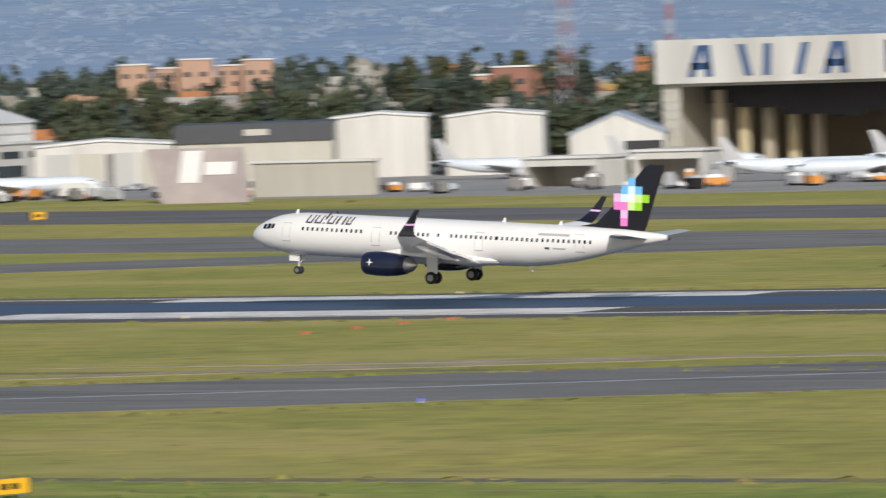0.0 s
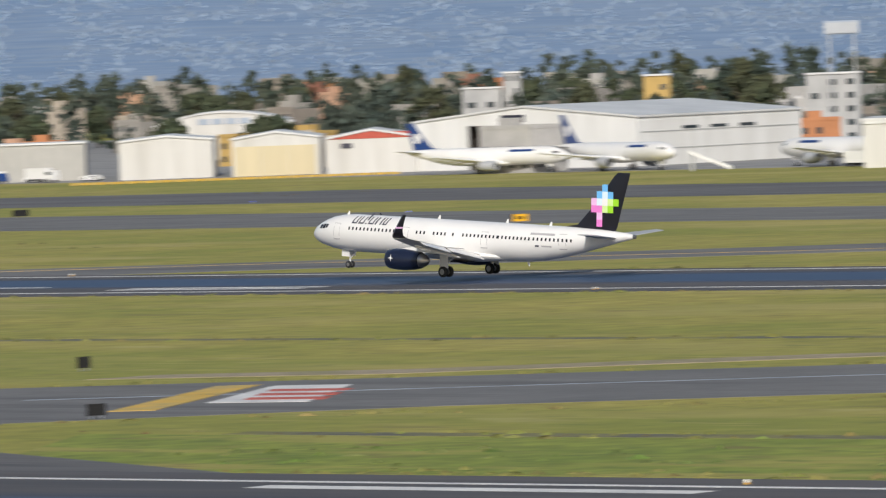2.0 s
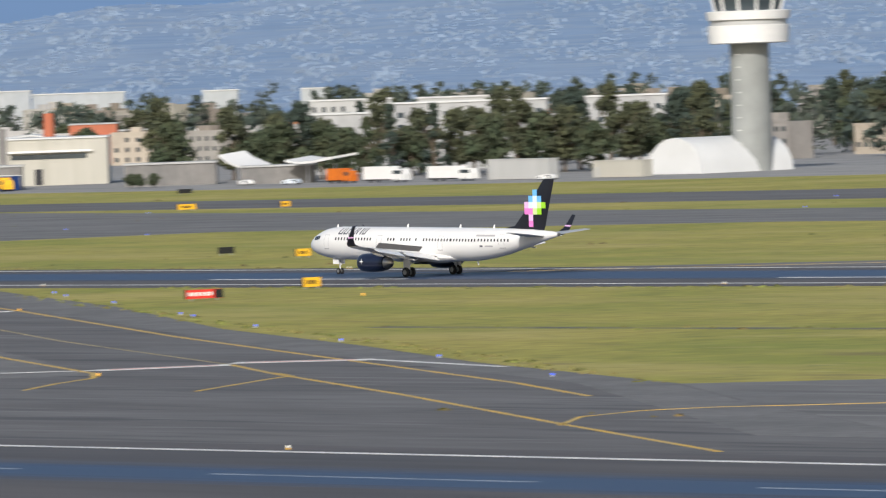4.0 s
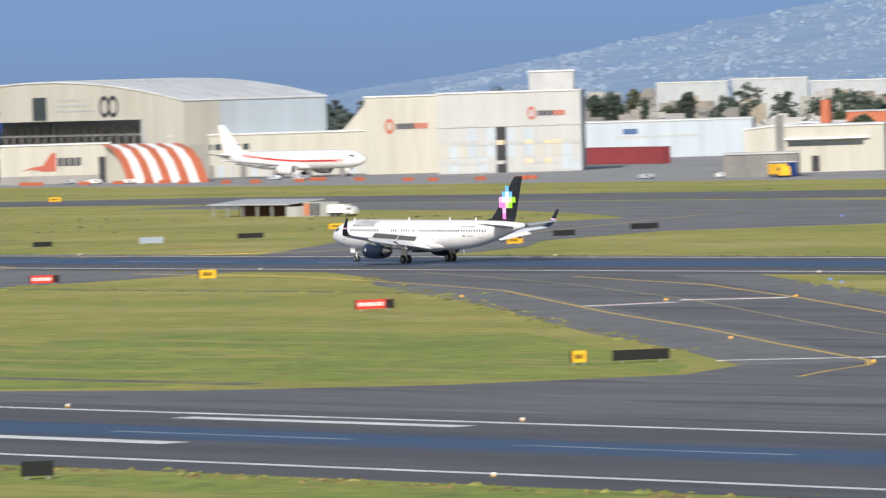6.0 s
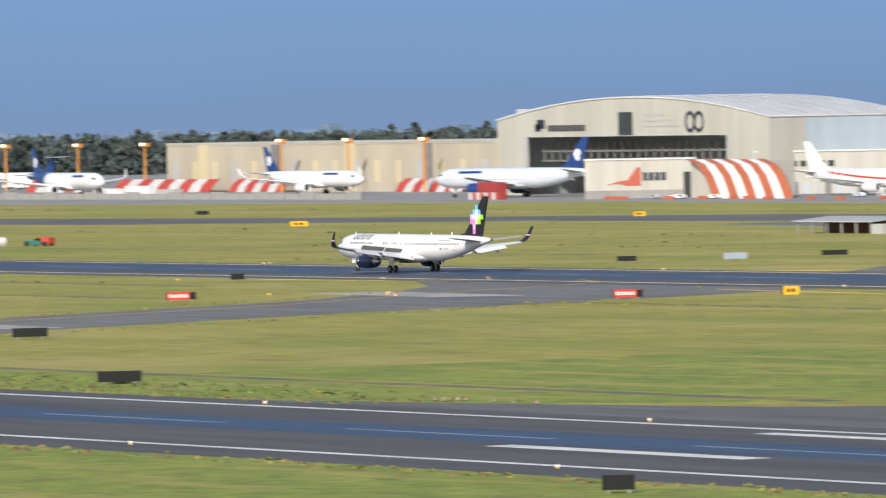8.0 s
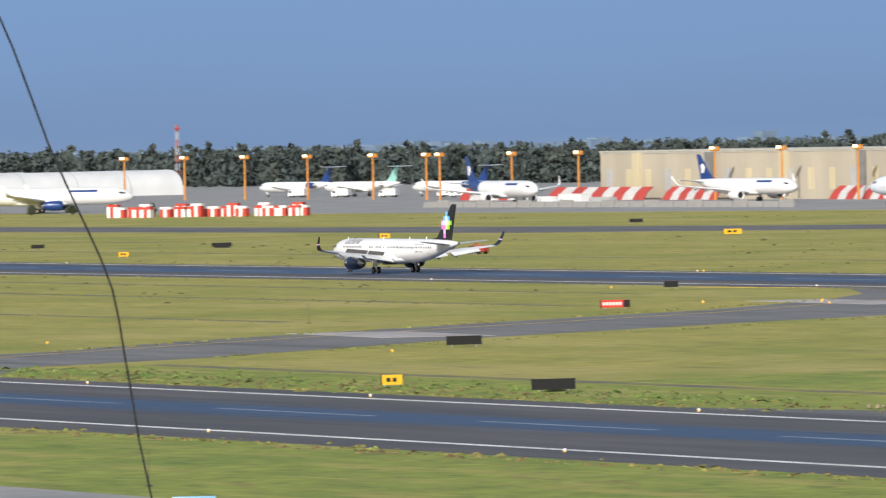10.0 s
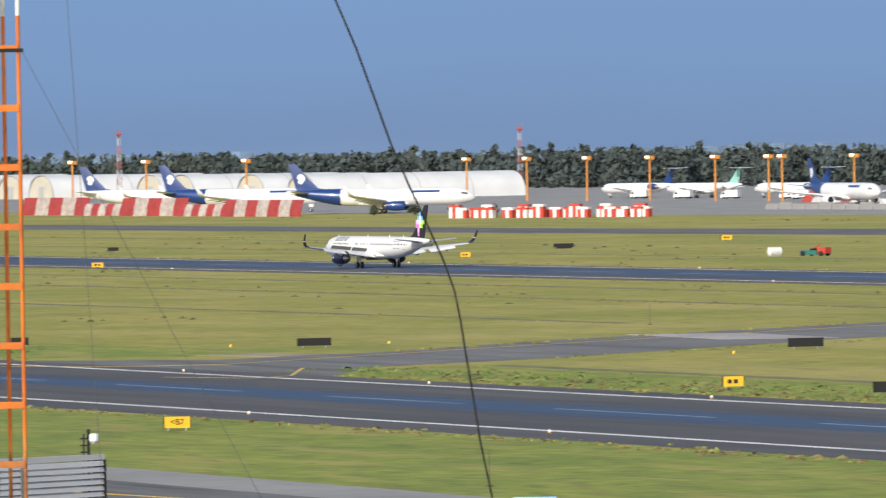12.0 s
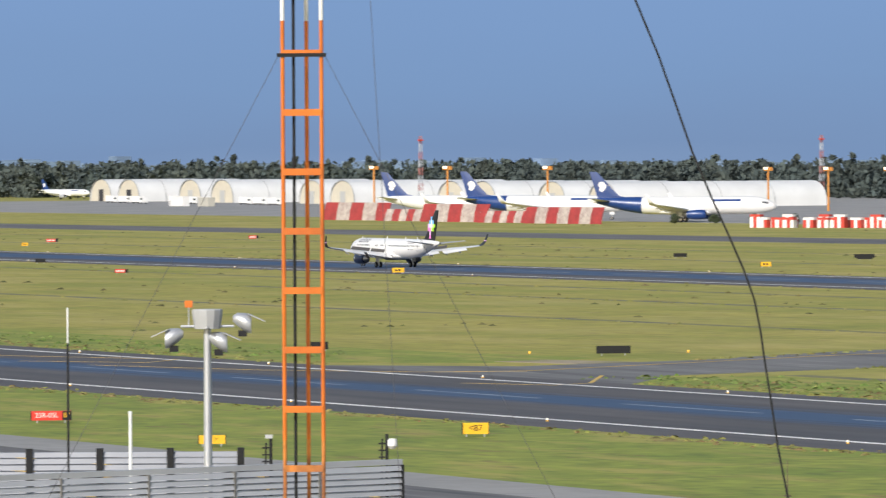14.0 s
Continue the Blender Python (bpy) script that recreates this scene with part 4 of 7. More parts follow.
# --- the old airline's hangar with a sign board
hv = hangar("hangar", -540, 1200, 112, 60, 15.2, "large old hangar with a white sign fascia and open front", CLAD_C, roof="flat", opening=(-108.5, -4, 14.6), roof_mat=ROOF_G)
part("sign_fascia", box(B(), -112.5, 0, -1.4, -0.2, 15.15, 23.0), CLAD_H, hv, "white sign fascia with blue shapes")
part("upper_wall", box(B(), -112, 0, 0.6, 59, 15.6, 22.4), CLAD_W, hv)
for gx, sl, bars in ((-106.0, 1.9, 2), (-94.5, -1.4, 2), (-84.5, 1.5, 1), (-79.0, 1.9, 2), (-66.5, 0.0, 3), (-54.0, 0.8, 2), (-42.0, 1.9, 2)):
    bm = B()
    for b in range(bars if bars < 3 else 1):
        xo = gx + b * 3.6
        s = sl if b == 0 else -sl * 0.25
        prism_z = [(xo, 16.3), (xo + 1.5, 16.3), (xo + 1.5 + s, 21.9), (xo + s, 21.9)]
        a = [bm.verts.new((px, -1.52, pz)) for px, pz in prism_z]
        c = [bm.verts.new((px, -1.41, pz)) for px, pz in prism_z]
        bm.faces.new(a)
        for i in range(4):
            bm.faces.new((a[i], a[(i + 1) % 4], c[(i + 1) % 4], c[i]))
    if bars == 2 and sl > 1.5:
        box(bm, gx + 0.6, gx + 4.6, -1.52, -1.41, 17.6, 18.8)
    if bars == 3:
        box(bm, gx, gx + 4.4, -1.52, -1.41, 16.3, 17.6), box(bm, gx, gx + 4.4, -1.52, -1.41, 20.6, 21.9)
    part("sign_shape", bm, LOGO_BL, hv, "slanted blue sign shape")
for i in range(5):
    part("column", box(B(), -106 + i * 3.4, -104.2 + i * 3.4, 8 + 3 * i, 9.2 + 3 * i, 0, 13.8), CLAD_T if i % 2 else CLAD_B, hv)
# dark strips added to stand in for interior shadow below the fascia
for i in range(20):
    xx = -108 + 104 * i / 20
    part("shade_strip", box(B(), xx, xx + 5.25, 9.2, 9.6, 15.0 - 3.6 - 2.4 * math.sin(math.pi * min(1, i / 9)) ** 2 - 0.5 * (i % 2), 15.1), DARK, hv, "dark strip standing in for the shade under the roof")
for i in range(9):
    part("girt", box(B(), -112.03, -108.5, -0.10, 0.0, 1.6 * i + 0.8, 1.6 * i + 0.95), ROOF_G, hv)

# --- halls along the old apron
w1 = hangar("hall", -695, 1190, 20, 30, 10.6, "plain white metal hall", CLAD_H, roof="gable", rise=0.8, face=True)
seams(w1, 20, 10.5, 4)
w2 = hangar("hall", -671, 1190, 20, 30, 10.4, "plain white metal hall", CLAD_H, roof="gable", rise=0.9, face=True)
seams(w2, 20, 10.4, 5)
dk = hangar("hall", -691, 1150, 32, 34, 10.4, "cream hall under a dark roof fascia", CLAD_C, roof_mat=ROOF_D, face=True)
part("fascia", box(B(), -32.4, 0.4, -0.5, -0.02, 7.6, 10.7), ROOF_D, dk, "dark roof fascia")
panel(dk, "fascia_patch", -18, -13, 8.7, 9.8, CLAD_C, "", -0.56)
for xx in (-29, -24, -9, -4):
    panel(dk, "pipe", xx, xx + 0.3, 0.3, 7.5, ROOF_G)
bg = hangar("hall", -641, 1180, 19, 36, 6.8, "low hall with a blue-grey gable roof", CLAD_H, roof="gable", roof_mat=ROOF_B, rise=3.6, face=True)
panel(bg, "doorway", -8, -0.5, 0, 5.6, DARK, "dark panel painted as a shaded open doorway")
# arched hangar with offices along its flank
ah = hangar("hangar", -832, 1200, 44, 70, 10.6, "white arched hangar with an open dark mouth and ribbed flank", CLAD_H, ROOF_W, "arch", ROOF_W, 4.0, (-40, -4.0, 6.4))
# a dark sheet on the gable paints the shaded top of the mouth
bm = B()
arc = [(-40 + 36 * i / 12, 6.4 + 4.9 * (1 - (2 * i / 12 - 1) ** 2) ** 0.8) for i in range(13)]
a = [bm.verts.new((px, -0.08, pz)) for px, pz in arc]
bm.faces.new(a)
part("mouth_arch", bm, DARK, ah, "dark sheet painted as shade in the top of the mouth")
for z in (6.4, 8.3, 10.2):
    side_panel(ah, "flank_rib", 0.5, 69, z, z + 0.35, ROOF_G)
an = hangar("office_wing", -826, 1199, 5.6, 70, 6.6, "white two-storey office wing with dark window bands", CLAD_H, category="building")
for y0, y1, z0, z1 in ((2, 7, 4.0, 5.0), (9, 38, 3.8, 5.2), (50, 57, 3.8, 5.2), (60, 66, 3.9, 5.1), (3, 38, 0.3, 1.9), (48, 58, 0.2, 2.4)):
    side_panel(an, "window", y0, y1, z0, z1, WIN, "dark window band")
side_panel(an, "stair_block", 40, 46, 0, 6.5, CLAD_B)
ex = hangar("hall", -724, 1150, 29, 26, 7.4, "long low white shed with sliding doors", CLAD_H, roof="gable", rise=0.9, face=True)
for i in range(4):
    panel(ex, "sliding_door", -27 + i * 6.6, -21.2 + i * 6.6, 0.1, 6.2, CLAD_C if i % 2 else CLAD_W)
panel(ex, "doorway", -14.2, -12.4, 0.1, 6.0, GREYWALL, "", -0.1)
# tilted grey board with pale squares
tb = thing("tilted_board", pose(-629, 1021, 0), "tilted grey board wall with pale white squares", "board")
bm = B()
loft(bm, [[(-16.2, 0, 0), (0, 0, 0), (0, 0.5, 0), (-16.2, 0.5, 0)], [(-21.5, 4, 8.6), (-3.5, 4, 8.6), (-3.5, 4.5, 8.6), (-21.5, 4.5, 8.6)]])
GREYBOARD = mat("grey_pink_board", (0.36, 0.31, 0.30), 0.7, vary=0.1, size=3, second=(0.42, 0.36, 0.34), second_size=5)
part("board", bm, GREYBOARD, tb)
for x0, x1, z0, z1 in ((-13.5, -9.8, 3.2, 8.2), (-9.0, -3.6, 4.4, 6.4)):
    part("pale_square", loft(B(), [[(x0 - 0.1 * z0, 0.46 * z0 - 0.12, z0), (x1 - 0.1 * z0, 0.46 * z0 - 0.12, z0), (x1 - 0.1 * z0, 0.46 * z0, z0), (x0 - 0.1 * z0, 0.46 * z0, z0)], [(x0 - 0.1 * z1, 0.46 * z1 - 0.12, z1), (x1 - 0.1 * z1, 0.46 * z1 - 0.12, z1), (x1 - 0.1 * z1, 0.46 * z1, z1), (x0 - 0.1 * z1, 0.46 * z1, z1)]]), WHITE_P, tb, "pale white square")
lw = hangar("perimeter_wall", -625, 1053, 23, 1.2, 5.4, "long cream boundary wall with low sheds behind", CLAD_C, category="wall")
for i, (x0, w, hh2, yy) in enumerate(((-612, 14, 4.6, 1078), (-597, 13, 5.2, 1088))):
    cp = hangar("shed", x0 + w, yy, w, 10, hh2, "low white canopy shed among parked equipment", CLAD_H, roof_mat=ROOF_W, opening=(-w + 0.8, -0.8, hh2 - 1.2), category="shed")
h1 = hangar("hangar", -817, 1125, 52, 34, 8.6, "long white metal hangar with a dark sign", CLAD_H, side=CLAD_H, face=True)
for i in range(4):
    panel(h1, "sign_bar", -44 + i * 3.9, -41 + i * 3.9, 5.6, 7.4, LOGO_K, "dark plain sign bar")
panel(h1, "door_leaf", -22, -1, 0, 5.6, CLAD_B), panel(h1, "fascia", -52, 0, 8.0, 9.0, ROOF_W, "", -0.2)
panel(h1, "doorway", -36, -28, 0, 3.4, DARK, "dark panel painted as a shaded doorway")
# white raised in colour to make up for slanting sun on this hangar
BRIGHT = mat("lightened_white_cladding", (0.76, 0.755, 0.735), 0.55, vary=0.06, size=2.5, stretch=(1, 1, 0.15), second=(0.68, 0.67, 0.64), second_size=9.0)
bh = hangar("hangar", -953, 1160, 58, 52, 9.6, "wide white gabled hangar with a dark panel painted as a shaded open doorway", BRIGHT, BRIGHT, "gable", ROOF_W, 2.6, (-44, -22, 8.8))
# added sheet, dark in colour so that the sunlit opening reads as shaded
part("shade_screen", box(B(), -57, -14, 3.6, 3.9, 0, 9.0), mat("doorway_shade_brown", (0.05, 0.042, 0.036), 0.85, vary=0.3, size=1.5), bh, "added dark brown sheet standing in for shade inside the doorway")
panel(bh, "sign", -35, -29, 9.3, 10.8, LOGO_K, "dark plain sign")
for z in (3.2, 6.6):
    side_panel(bh, "flank_line", 1, 51, z, z + 0.2, ROOF_G)
for i in range(3):
    side_panel(bh, "window", 14 + i * 9, 19 + i * 9, 7.0, 7.6, WIN)
for i in range(6):
    part("column", box(B(), -44 + i * 5.4, -43.2 + i * 5.4, 8, 8.8, 0, 8.5), CLAD_T, bh)
hangar("hall", -1093, 1150, 26, 20, 7.6, "grey low flat-roofed block", mat("grey_render", (0.42, 0.41, 0.38), 0.8, vary=0.08, size=2), roof_mat=ROOF_W, category="building", face=True)
h2 = hangar("hangar", -1057, 1150, 26, 34, 7.6, "plain white metal hangar", CLAD_H, roof="gable", rise=0.9, face=True)
h3 = hangar("hangar", -1033, 1156, 24, 34, 7.4, "white hangar with tan sliding doors", CLAD_H, roof="gable", rise=1.3, face=True)
for i in range(3):
    panel(h3, "sliding_door", -23.4 + i * 7.4, -16.1 + i * 7.4, 0.1, 6.1, CLAD_T, "tan sliding door")
h4 = hangar("hangar", -1009, 1158, 24, 34, 7.0, "white hangar under a red gable", CLAD_H, roof="gable", rise=1.6, face=True)
bm = B()
bm.faces.new([bm.verts.new(p) for p in ((-23.6, -0.1, 7.05), (-0.4, -0.1, 7.05), (-0.4, -0.1, 8.2), (-12, -0.1, 8.5))])
part("red_gable", bm, ROOF_R, h4, "red gable strip")
panel(h4, "sign", -20, -17, 5.2, 6.2, LOGO_K)
rr = hangar("hangar", -1215, 1350, 44, 40, 8.2, "white arched hangar with grey lettering shapes", CLAD_H, roof="arch", rise=2.9, face=True)
for i in range(4):
    panel(rr, "sign_bar", -30 + i * 4.4, -26.6 + i * 4.4, 8.4, 9.8, ROOF_B, "grey-blue plain sign bar")

def disc_ring(bm, x, z, outer, inner, y=-0.14, k=18):
    """A flat ring standing on a wall, its faces joined."""
    rows = [[bm.verts.new((x + q * math.cos(2 * math.pi * i / k), y, z + q * math.sin(2 * math.pi * i / k))) for i in range(k)] for q in (outer, inner)]
    for i in range(k):
        bm.faces.new((rows[0][i], rows[0][(i + 1) % k], rows[1][(i + 1) % k], rows[1][i]))


# --- middle stretch: cargo hangar, halls and walls
un = hangar("cargo_hangar", -1617, 1225, 63, 46, 21.2, "tall white cargo hangar with an orange emblem and panelled doors", CLAD_W, CLAD_W, roof_mat=ROOF_W, face=True)
ur = random.Random(8)
for r in range(3):
    for i in range(15):
        if ur.random() < 0.85:
            zz = (0.4, 4.2, 8.2)[r]
            panel(un, "door_panel", -62.5 + i * 4.15, -58.5 + i * 4.15, zz, zz + 3.6, (CLAD_W, CLAD_W, CLAD_P, CLAD_W)[int(ur.random() * 4)] if r != 1 else (CLAD_C, CLAD_P)[i % 2], "", -0.05)
for r, zz in enumerate((2.3, 7.4)):
    for i in range(15):
        if ur.random() < 0.8:
            panel(un, "door_window", -62.2 + i * 4.15, -58.9 + i * 4.15, zz, zz + 0.9 + 0.5 * ur.random(), ROOF_G if ur.random() < 0.7 else CLAD_T, "dull dirty window strip", -0.14)
panel(un, "door_gap", -37.5, -33, 0, 12.2, DARK, "dark panel painted as the shaded gap between door leaves", -0.12)
panel(un, "door_rail", -63, 0, 12.2, 12.7, ROOF_G, "", -0.16)
for k, (x0, rad) in enumerate(((-21.6, 1.8),)):
    bm = B()
    disc_ring(bm, x0, 15.6, rad, rad * 0.6)
    part("emblem", bm, LOGO_RED, un, "orange ring emblem")
for i in range(7):
    panel(un, "name_bar", -19.0 + i * 1.75, -17.6 + i * 1.75, 14.9, 16.2, LOGO_RED if i > 3 else LOGO_K, "plain orange-brown name bar", -0.14)
ul = hangar("cargo_hangar_wing", -1674, 1222, 37, 40, 20.8, "cream hangar wing with a sloping parapet and emblem", CLAD_C, roof_mat=ROOF_W, category="hangar", face=True)
bm = B()
disc_ring(bm, -25.6, 12.9, 2.1, 1.2)
part("emblem", bm, LOGO_RED, ul, "orange ring emblem")
for i in range(7):
    panel(ul, "name_bar", -22.4 + i * 2.1, -20.7 + i * 2.1, 12.1, 13.6, LOGO_RED if i > 3 else LOGO_K, "plain orange-brown name bar", -0.14)
lo2 = hangar("cargo_terminal", -1711, 1224, 96, 40, 11.6, "long cream low cargo building with a window row", CLAD_C, roof_mat=ROOF_W, category="building", face=True)
for i in range(8):
    panel(lo2, "window", -92 + i * 4.4, -89 + i * 4.4, 7.6, 9.2, WIN)
part("parapet_slope", loft(B(), [[(-14, -0.01, 11.9), (0, -0.01, 11.9), (0, 0.4, 11.9), (-14, 0.4, 11.9)], [(-0.5, -0.01, 20.6), (0, -0.01, 20.6), (0, 0.4, 20.6), (-0.5, 0.4, 20.6)]]), CLAD_C, lo2)
for i in range(18):
    panel(lo2, "dock_door", -94 + i * 5.2, -91 + i * 5.2, 0.1, 3.4, (GREYWALL, CLAD_P, CLAD_W)[i % 3])
lt = hangar("hall", -1790, 1420, 86, 40, 10.8, "pale blue-white hall with a blue sign", CLAD_P, roof_mat=ROOF_W, face=True)
panel(lt, "sign", -62, -55, 7.2, 8.8, LOGO_BL, "small blue sign"), panel(lt, "rail", -66, -26, 6.2, 6.7, ROOF_G), seams(lt, 86, 10.5, 12)
c1 = hangar("hall", -1600, 1310, 54, 36, 9.0, "cream hall with low gable", CLAD_C, roof="gable", rise=1.6, face=True)
c2 = hangar("building", -1436, 1180, 38, 30, 11.2, "cream flat-roofed building with a ribbon window", CLAD_C, roof_mat=ROOF_W, category="building", face=True)
panel(c2, "window_band", -37, -8, 6.4, 7.6, WIN), panel(c2, "doorway", -28, -25, 0.2, 4.0, DARK), panel(c2, "canopy", -38, -6, 8.0, 8.5, WHITE_P, "", -0.5, 1.0)
panel(c2, "tank_column", -41.5, -38.5, 4, 14.0, GREYWALL, "", 0.4, 2.4)
for x, L2, h5, nm in ((-1401, 28, 5.4, "grey block wall along the apron"), (-1360, 33, 5.0, "grey block wall along the apron"), (-1325, 26, 3.9, "low grey block wall along the apron")):
    hangar("boundary_wall", x, 1125 if L2 == 28 else 1150, L2, 14, h5, nm, GREYWALL, roof_mat=ROOF_G, category="wall", face=True)
hangar("hall", -1787, 1500, 34, 20, 9.4, "dark grey flat-roofed hall", GREYWALL, roof_mat=ROOF_G, face=True)
hangar("building", -1760, 1450, 22, 20, 12.0, "block with a brick red upper wall", BRICK_R, roof_mat=ROOF_G, category="building", face=True)

for x, y, L, h5 in ((-1580, 1400, 34, 17.2), (-1562, 1430, 40, 17.0), (-1530, 1440, 20, 15.0)):
    ap = hangar("apartment_block", x, y, L, 12, h5, "white apartment block behind the trees", CLAD_W, roof_mat=ROOF_W, category="building", face=True)
    for r in range(5):
        for i in range(int(L / 4)):
            if (i * 7 + r * 3) % 5:
                panel(ap, "window", -L + 1.2 + i * 4, -L + 2.8 + i * 4, 2.2 + r * 3, 3.6 + r * 3, WIN)
# --- the long hangar base
ae = hangar("hangar", -1738, 1180, 140, 48, 21.4, "huge cream hangar with an arched white roof and dark open bay", CLAD_C, CLAD_P, "arch", ROOF_W, 6.0, (-124, -21, 16.6))
panel(ae, "upper_door", -75.6, -68.4, 16.9, 23.4, WIN, "dark raised door", -0.08)
panel(ae, "bay_frame", -126, -124, 0, 16.8, CLAD_W), panel(ae, "bay_frame", -21, -19, 0, 16.8, CLAD_W)
for i in range(24):
    part("bay_truss", box(B(), -123 + i * 4.1, -122.6 + i * 4.1, 5, 5.5, 9.5, 15.0), GREYWALL, ae)
for z in (9.5, 12.2):
    part("bay_beam", box(B(), -124, -21, 5, 5.6, z, z + 0.5), GREYWALL, ae)
for i in range(9):
    panel(ae, "name_bar", -112.5 + i * 2.2, -110.8 + i * 2.2, 18.2, 20.0, LOGO_K, "dark plain name bar", -0.10)
for x0, x1, z0, z1 in ((-119.5, -116.6, 18.2, 20.4), (-118.4, -114.4, 19.0, 21.6)):
    panel(ae, "emblem", x0, x1, z0, z1, LOGO_K, "dark emblem shape", -0.10)
for r in range(3):
    for i in range(5 - r):
        panel(ae, "small_bar", -63 + i * 3.8, -59.7 + i * 3.8, 19.2 + r * 1.5, 19.8 + r * 1.5, ROOF_G, "grey plain line", -0.10)
for cx in (-39.0, -34.6):
    bm = B()
    for i in range(14):
        if cx > -33 and i < 2:
            continue
        a0, a1 = 2 * math.pi * i / 14, 2 * math.pi * (i + 1) / 14
        bm.faces.new([bm.verts.new((cx + q * 0.85 * math.cos(b), -0.12, 20.4 + q * math.sin(b))) for q, b in ((3.1, a0), (3.1, a1), (2.0, a1), (2.0, a0))])
    part("ring_mark", bm, LOGO_K, ae, "dark ring mark")
part("roof_box", box(B(), -139, -133, 6, 12, 21.6, 24.8), CLAD_W, ae)
for i in range(1, 7):
    part("roof_seam", loft(B(), [[(-140 + 140 * j / 14, 48.3 * i / 7, 21.86 + 6 * (1 - (2 * j / 14 - 1) ** 2)), (-140 + 140 * j / 14, 48.3 * i / 7 + 0.35, 21.86 + 6 * (1 - (2 * j / 14 - 1) ** 2)), (-140 + 140 * j / 14, 48.3 * i / 7 + 0.35, 21.98 + 6 * (1 - (2 * j / 14 - 1) ** 2)), (-140 + 140 * j / 14, 48.3 * i / 7, 21.98 + 6 * (1 - (2 * j / 14 - 1) ** 2))] for j in range(15)]), ROOF_G, ae)
side_panel(ae, "lower_flank", 0.5, 12, 0, 21, CLAD_C)
be = hangar("workshop_building", -1879, 1232, 284, 50, 15.3, "long beige workshop building with tall narrow windows", CLAD_B, roof_mat=CLAD_C, category="building")
for i in range(22):
    panel(be, "tall_window", -280 + i * 12.6, -276.5 + i * 12.6, 3.0, 9.8, (CLAD_T, ROOF_G)[i % 3 == 0], "", -0.05)
for i in range(6):
    panel(be, "downpipe_shaft", -262 + i * 46, -257.5 + i * 46, 0, 15.0, GREYWALL if i % 2 else CLAD_T, "", -0.4, 0.9)
panel(be, "coping", -284, 0, 14.8, 15.8, CLAD_C, "", -0.12)
asx = hangar("service_building", -1730, 1150, 54, 22, 10.4, "cream service building with an orange emblem", CLAD_C, roof_mat=ROOF_W, category="building", face=True)
bm = B()
bm.faces.new([bm.verts.new(p) for p in ((-44, -0.12, 3.6), (-38, -0.12, 4.0), (-33, -0.12, 3.4), (-26.5, -0.12, 3.4), (-26.5, -0.12, 8.4), (-28.5, -0.12, 8.4), (-33, -0.12, 5.0), (-38, -0.12, 4.6))])
part("emblem", bm, LOGO_RED, asx, "orange wing-shaped emblem")
for i in range(4):
    panel(asx, "name_bar", -25.6 + i * 3.0, -23.2 + i * 3.0, 4.8, 7.0, LOGO_K, "dark plain name bar", -0.1)
panel(asx, "plinth", -54, -6, 0, 2.2, CONCRETE), panel(asx, "doorway", -5.5, -0.8, 0, 7.0, DARK)
# striped blast shed with a curved front
ss = thing("striped_blast_shed", pose(-1661, 1135, 0), "curved blast shed in broad red-brown and white stripes", "blast fence")
for i in range(9):
    x0, x1 = -38 + 38 * i / 9, -38 + 38 * (i + 1) / 9
    prof2 = [(0.0, 0.0), (1.2, 3.2), (2.6, 6.2), (5.0, 9.0), (8.6, 10.4)]
    bm = B()
    loft(bm, [[(x0 + 0.02 - dy * 3.0, dy, z), (x1 - 0.02 - dy * 3.0, dy, z), (x1 - 0.02 - dy * 3.0, dy + 0.3, z - 0.1), (x0 + 0.02 - dy * 3.0, dy + 0.3, z - 0.1)] for dy, z in prof2])
    part("stripe_panel", bm, BRICK_R if i % 2 == 0 else WHITE_P, ss, "painted stripe panel")
part("shed_body", box(B(), -62, -27, 9, 18, 0, 9.8), CLAD_C, ss)

# --- control tower
tw = thing("control_tower", pose(-1218, 1186, 0), "grey concrete control tower with a wide white cab", "tower")
part("shaft", loft(B(), [ring((0, 0, z), r, 20, "z") for z, r in ((0, 4.6), (28.4, 4.4))]), mat("tower_concrete", (0.30, 0.31, 0.30), 0.8, vary=0.10, size=3, second=(0.25, 0.26, 0.25), second_size=8), tw, "", True)
for i in range(9):
    part("slot_window", box(B(), 0.3, 1.0, -4.55, -4.2, 3.4 + i * 2.8, 3.6 + i * 2.8), WHITE_P, tw, "pale slot sill")
part("gallery", loft(B(), [ring((0, 0, z), r, 28, "z") for z, r in ((28.3, 8.2), (28.5, 8.9), (32.3, 9.2), (32.4, 8.8))]), WHITE_P, tw, "white gallery ring", True)
part("gallery_groove", loft(B(), [ring((0, 0, z), r, 28, "z") for z, r in ((32.4, 8.6), (33.6, 8.6))]), ROOF_G, tw, "grey recessed band", True)
part("gallery_rim", loft(B(), [ring((0, 0, z), r, 28, "z") for z, r in ((33.6, 9.2), (35.4, 9.5), (35.6, 9.0))]), WHITE_P, tw, "white upper rim", True)
part("cab_glass", loft(B(), [ring((0, 0, z), r, 12, "z") for z, r in ((35.6, 7.4), (39.4, 8.4))]), WIN, tw, "dark cab glazing")
for i in range(12):
    a = 2 * math.pi * i / 12
    part("mullion", tube(B(), (7.5 * math.cos(a), 7.5 * math.sin(a), 35.6), (8.5 * math.cos(a), 8.5 * math.sin(a), 39.4), 0.3, None, 5), WHITE_P, tw)
part("cab_roof", loft(B(), [ring((0, 0, z), r, 20, "z") for z, r in ((39.4, 9), (40.4, 8.8), (40.9, 6.0))]), WHITE_P, tw)

# --- vaulted tents
TENT = mat("tent_membrane", (0.70, 0.70, 0.69), 0.6, vary=0.05, size=3, second=(0.63, 0.63, 0.62), second_size=12)
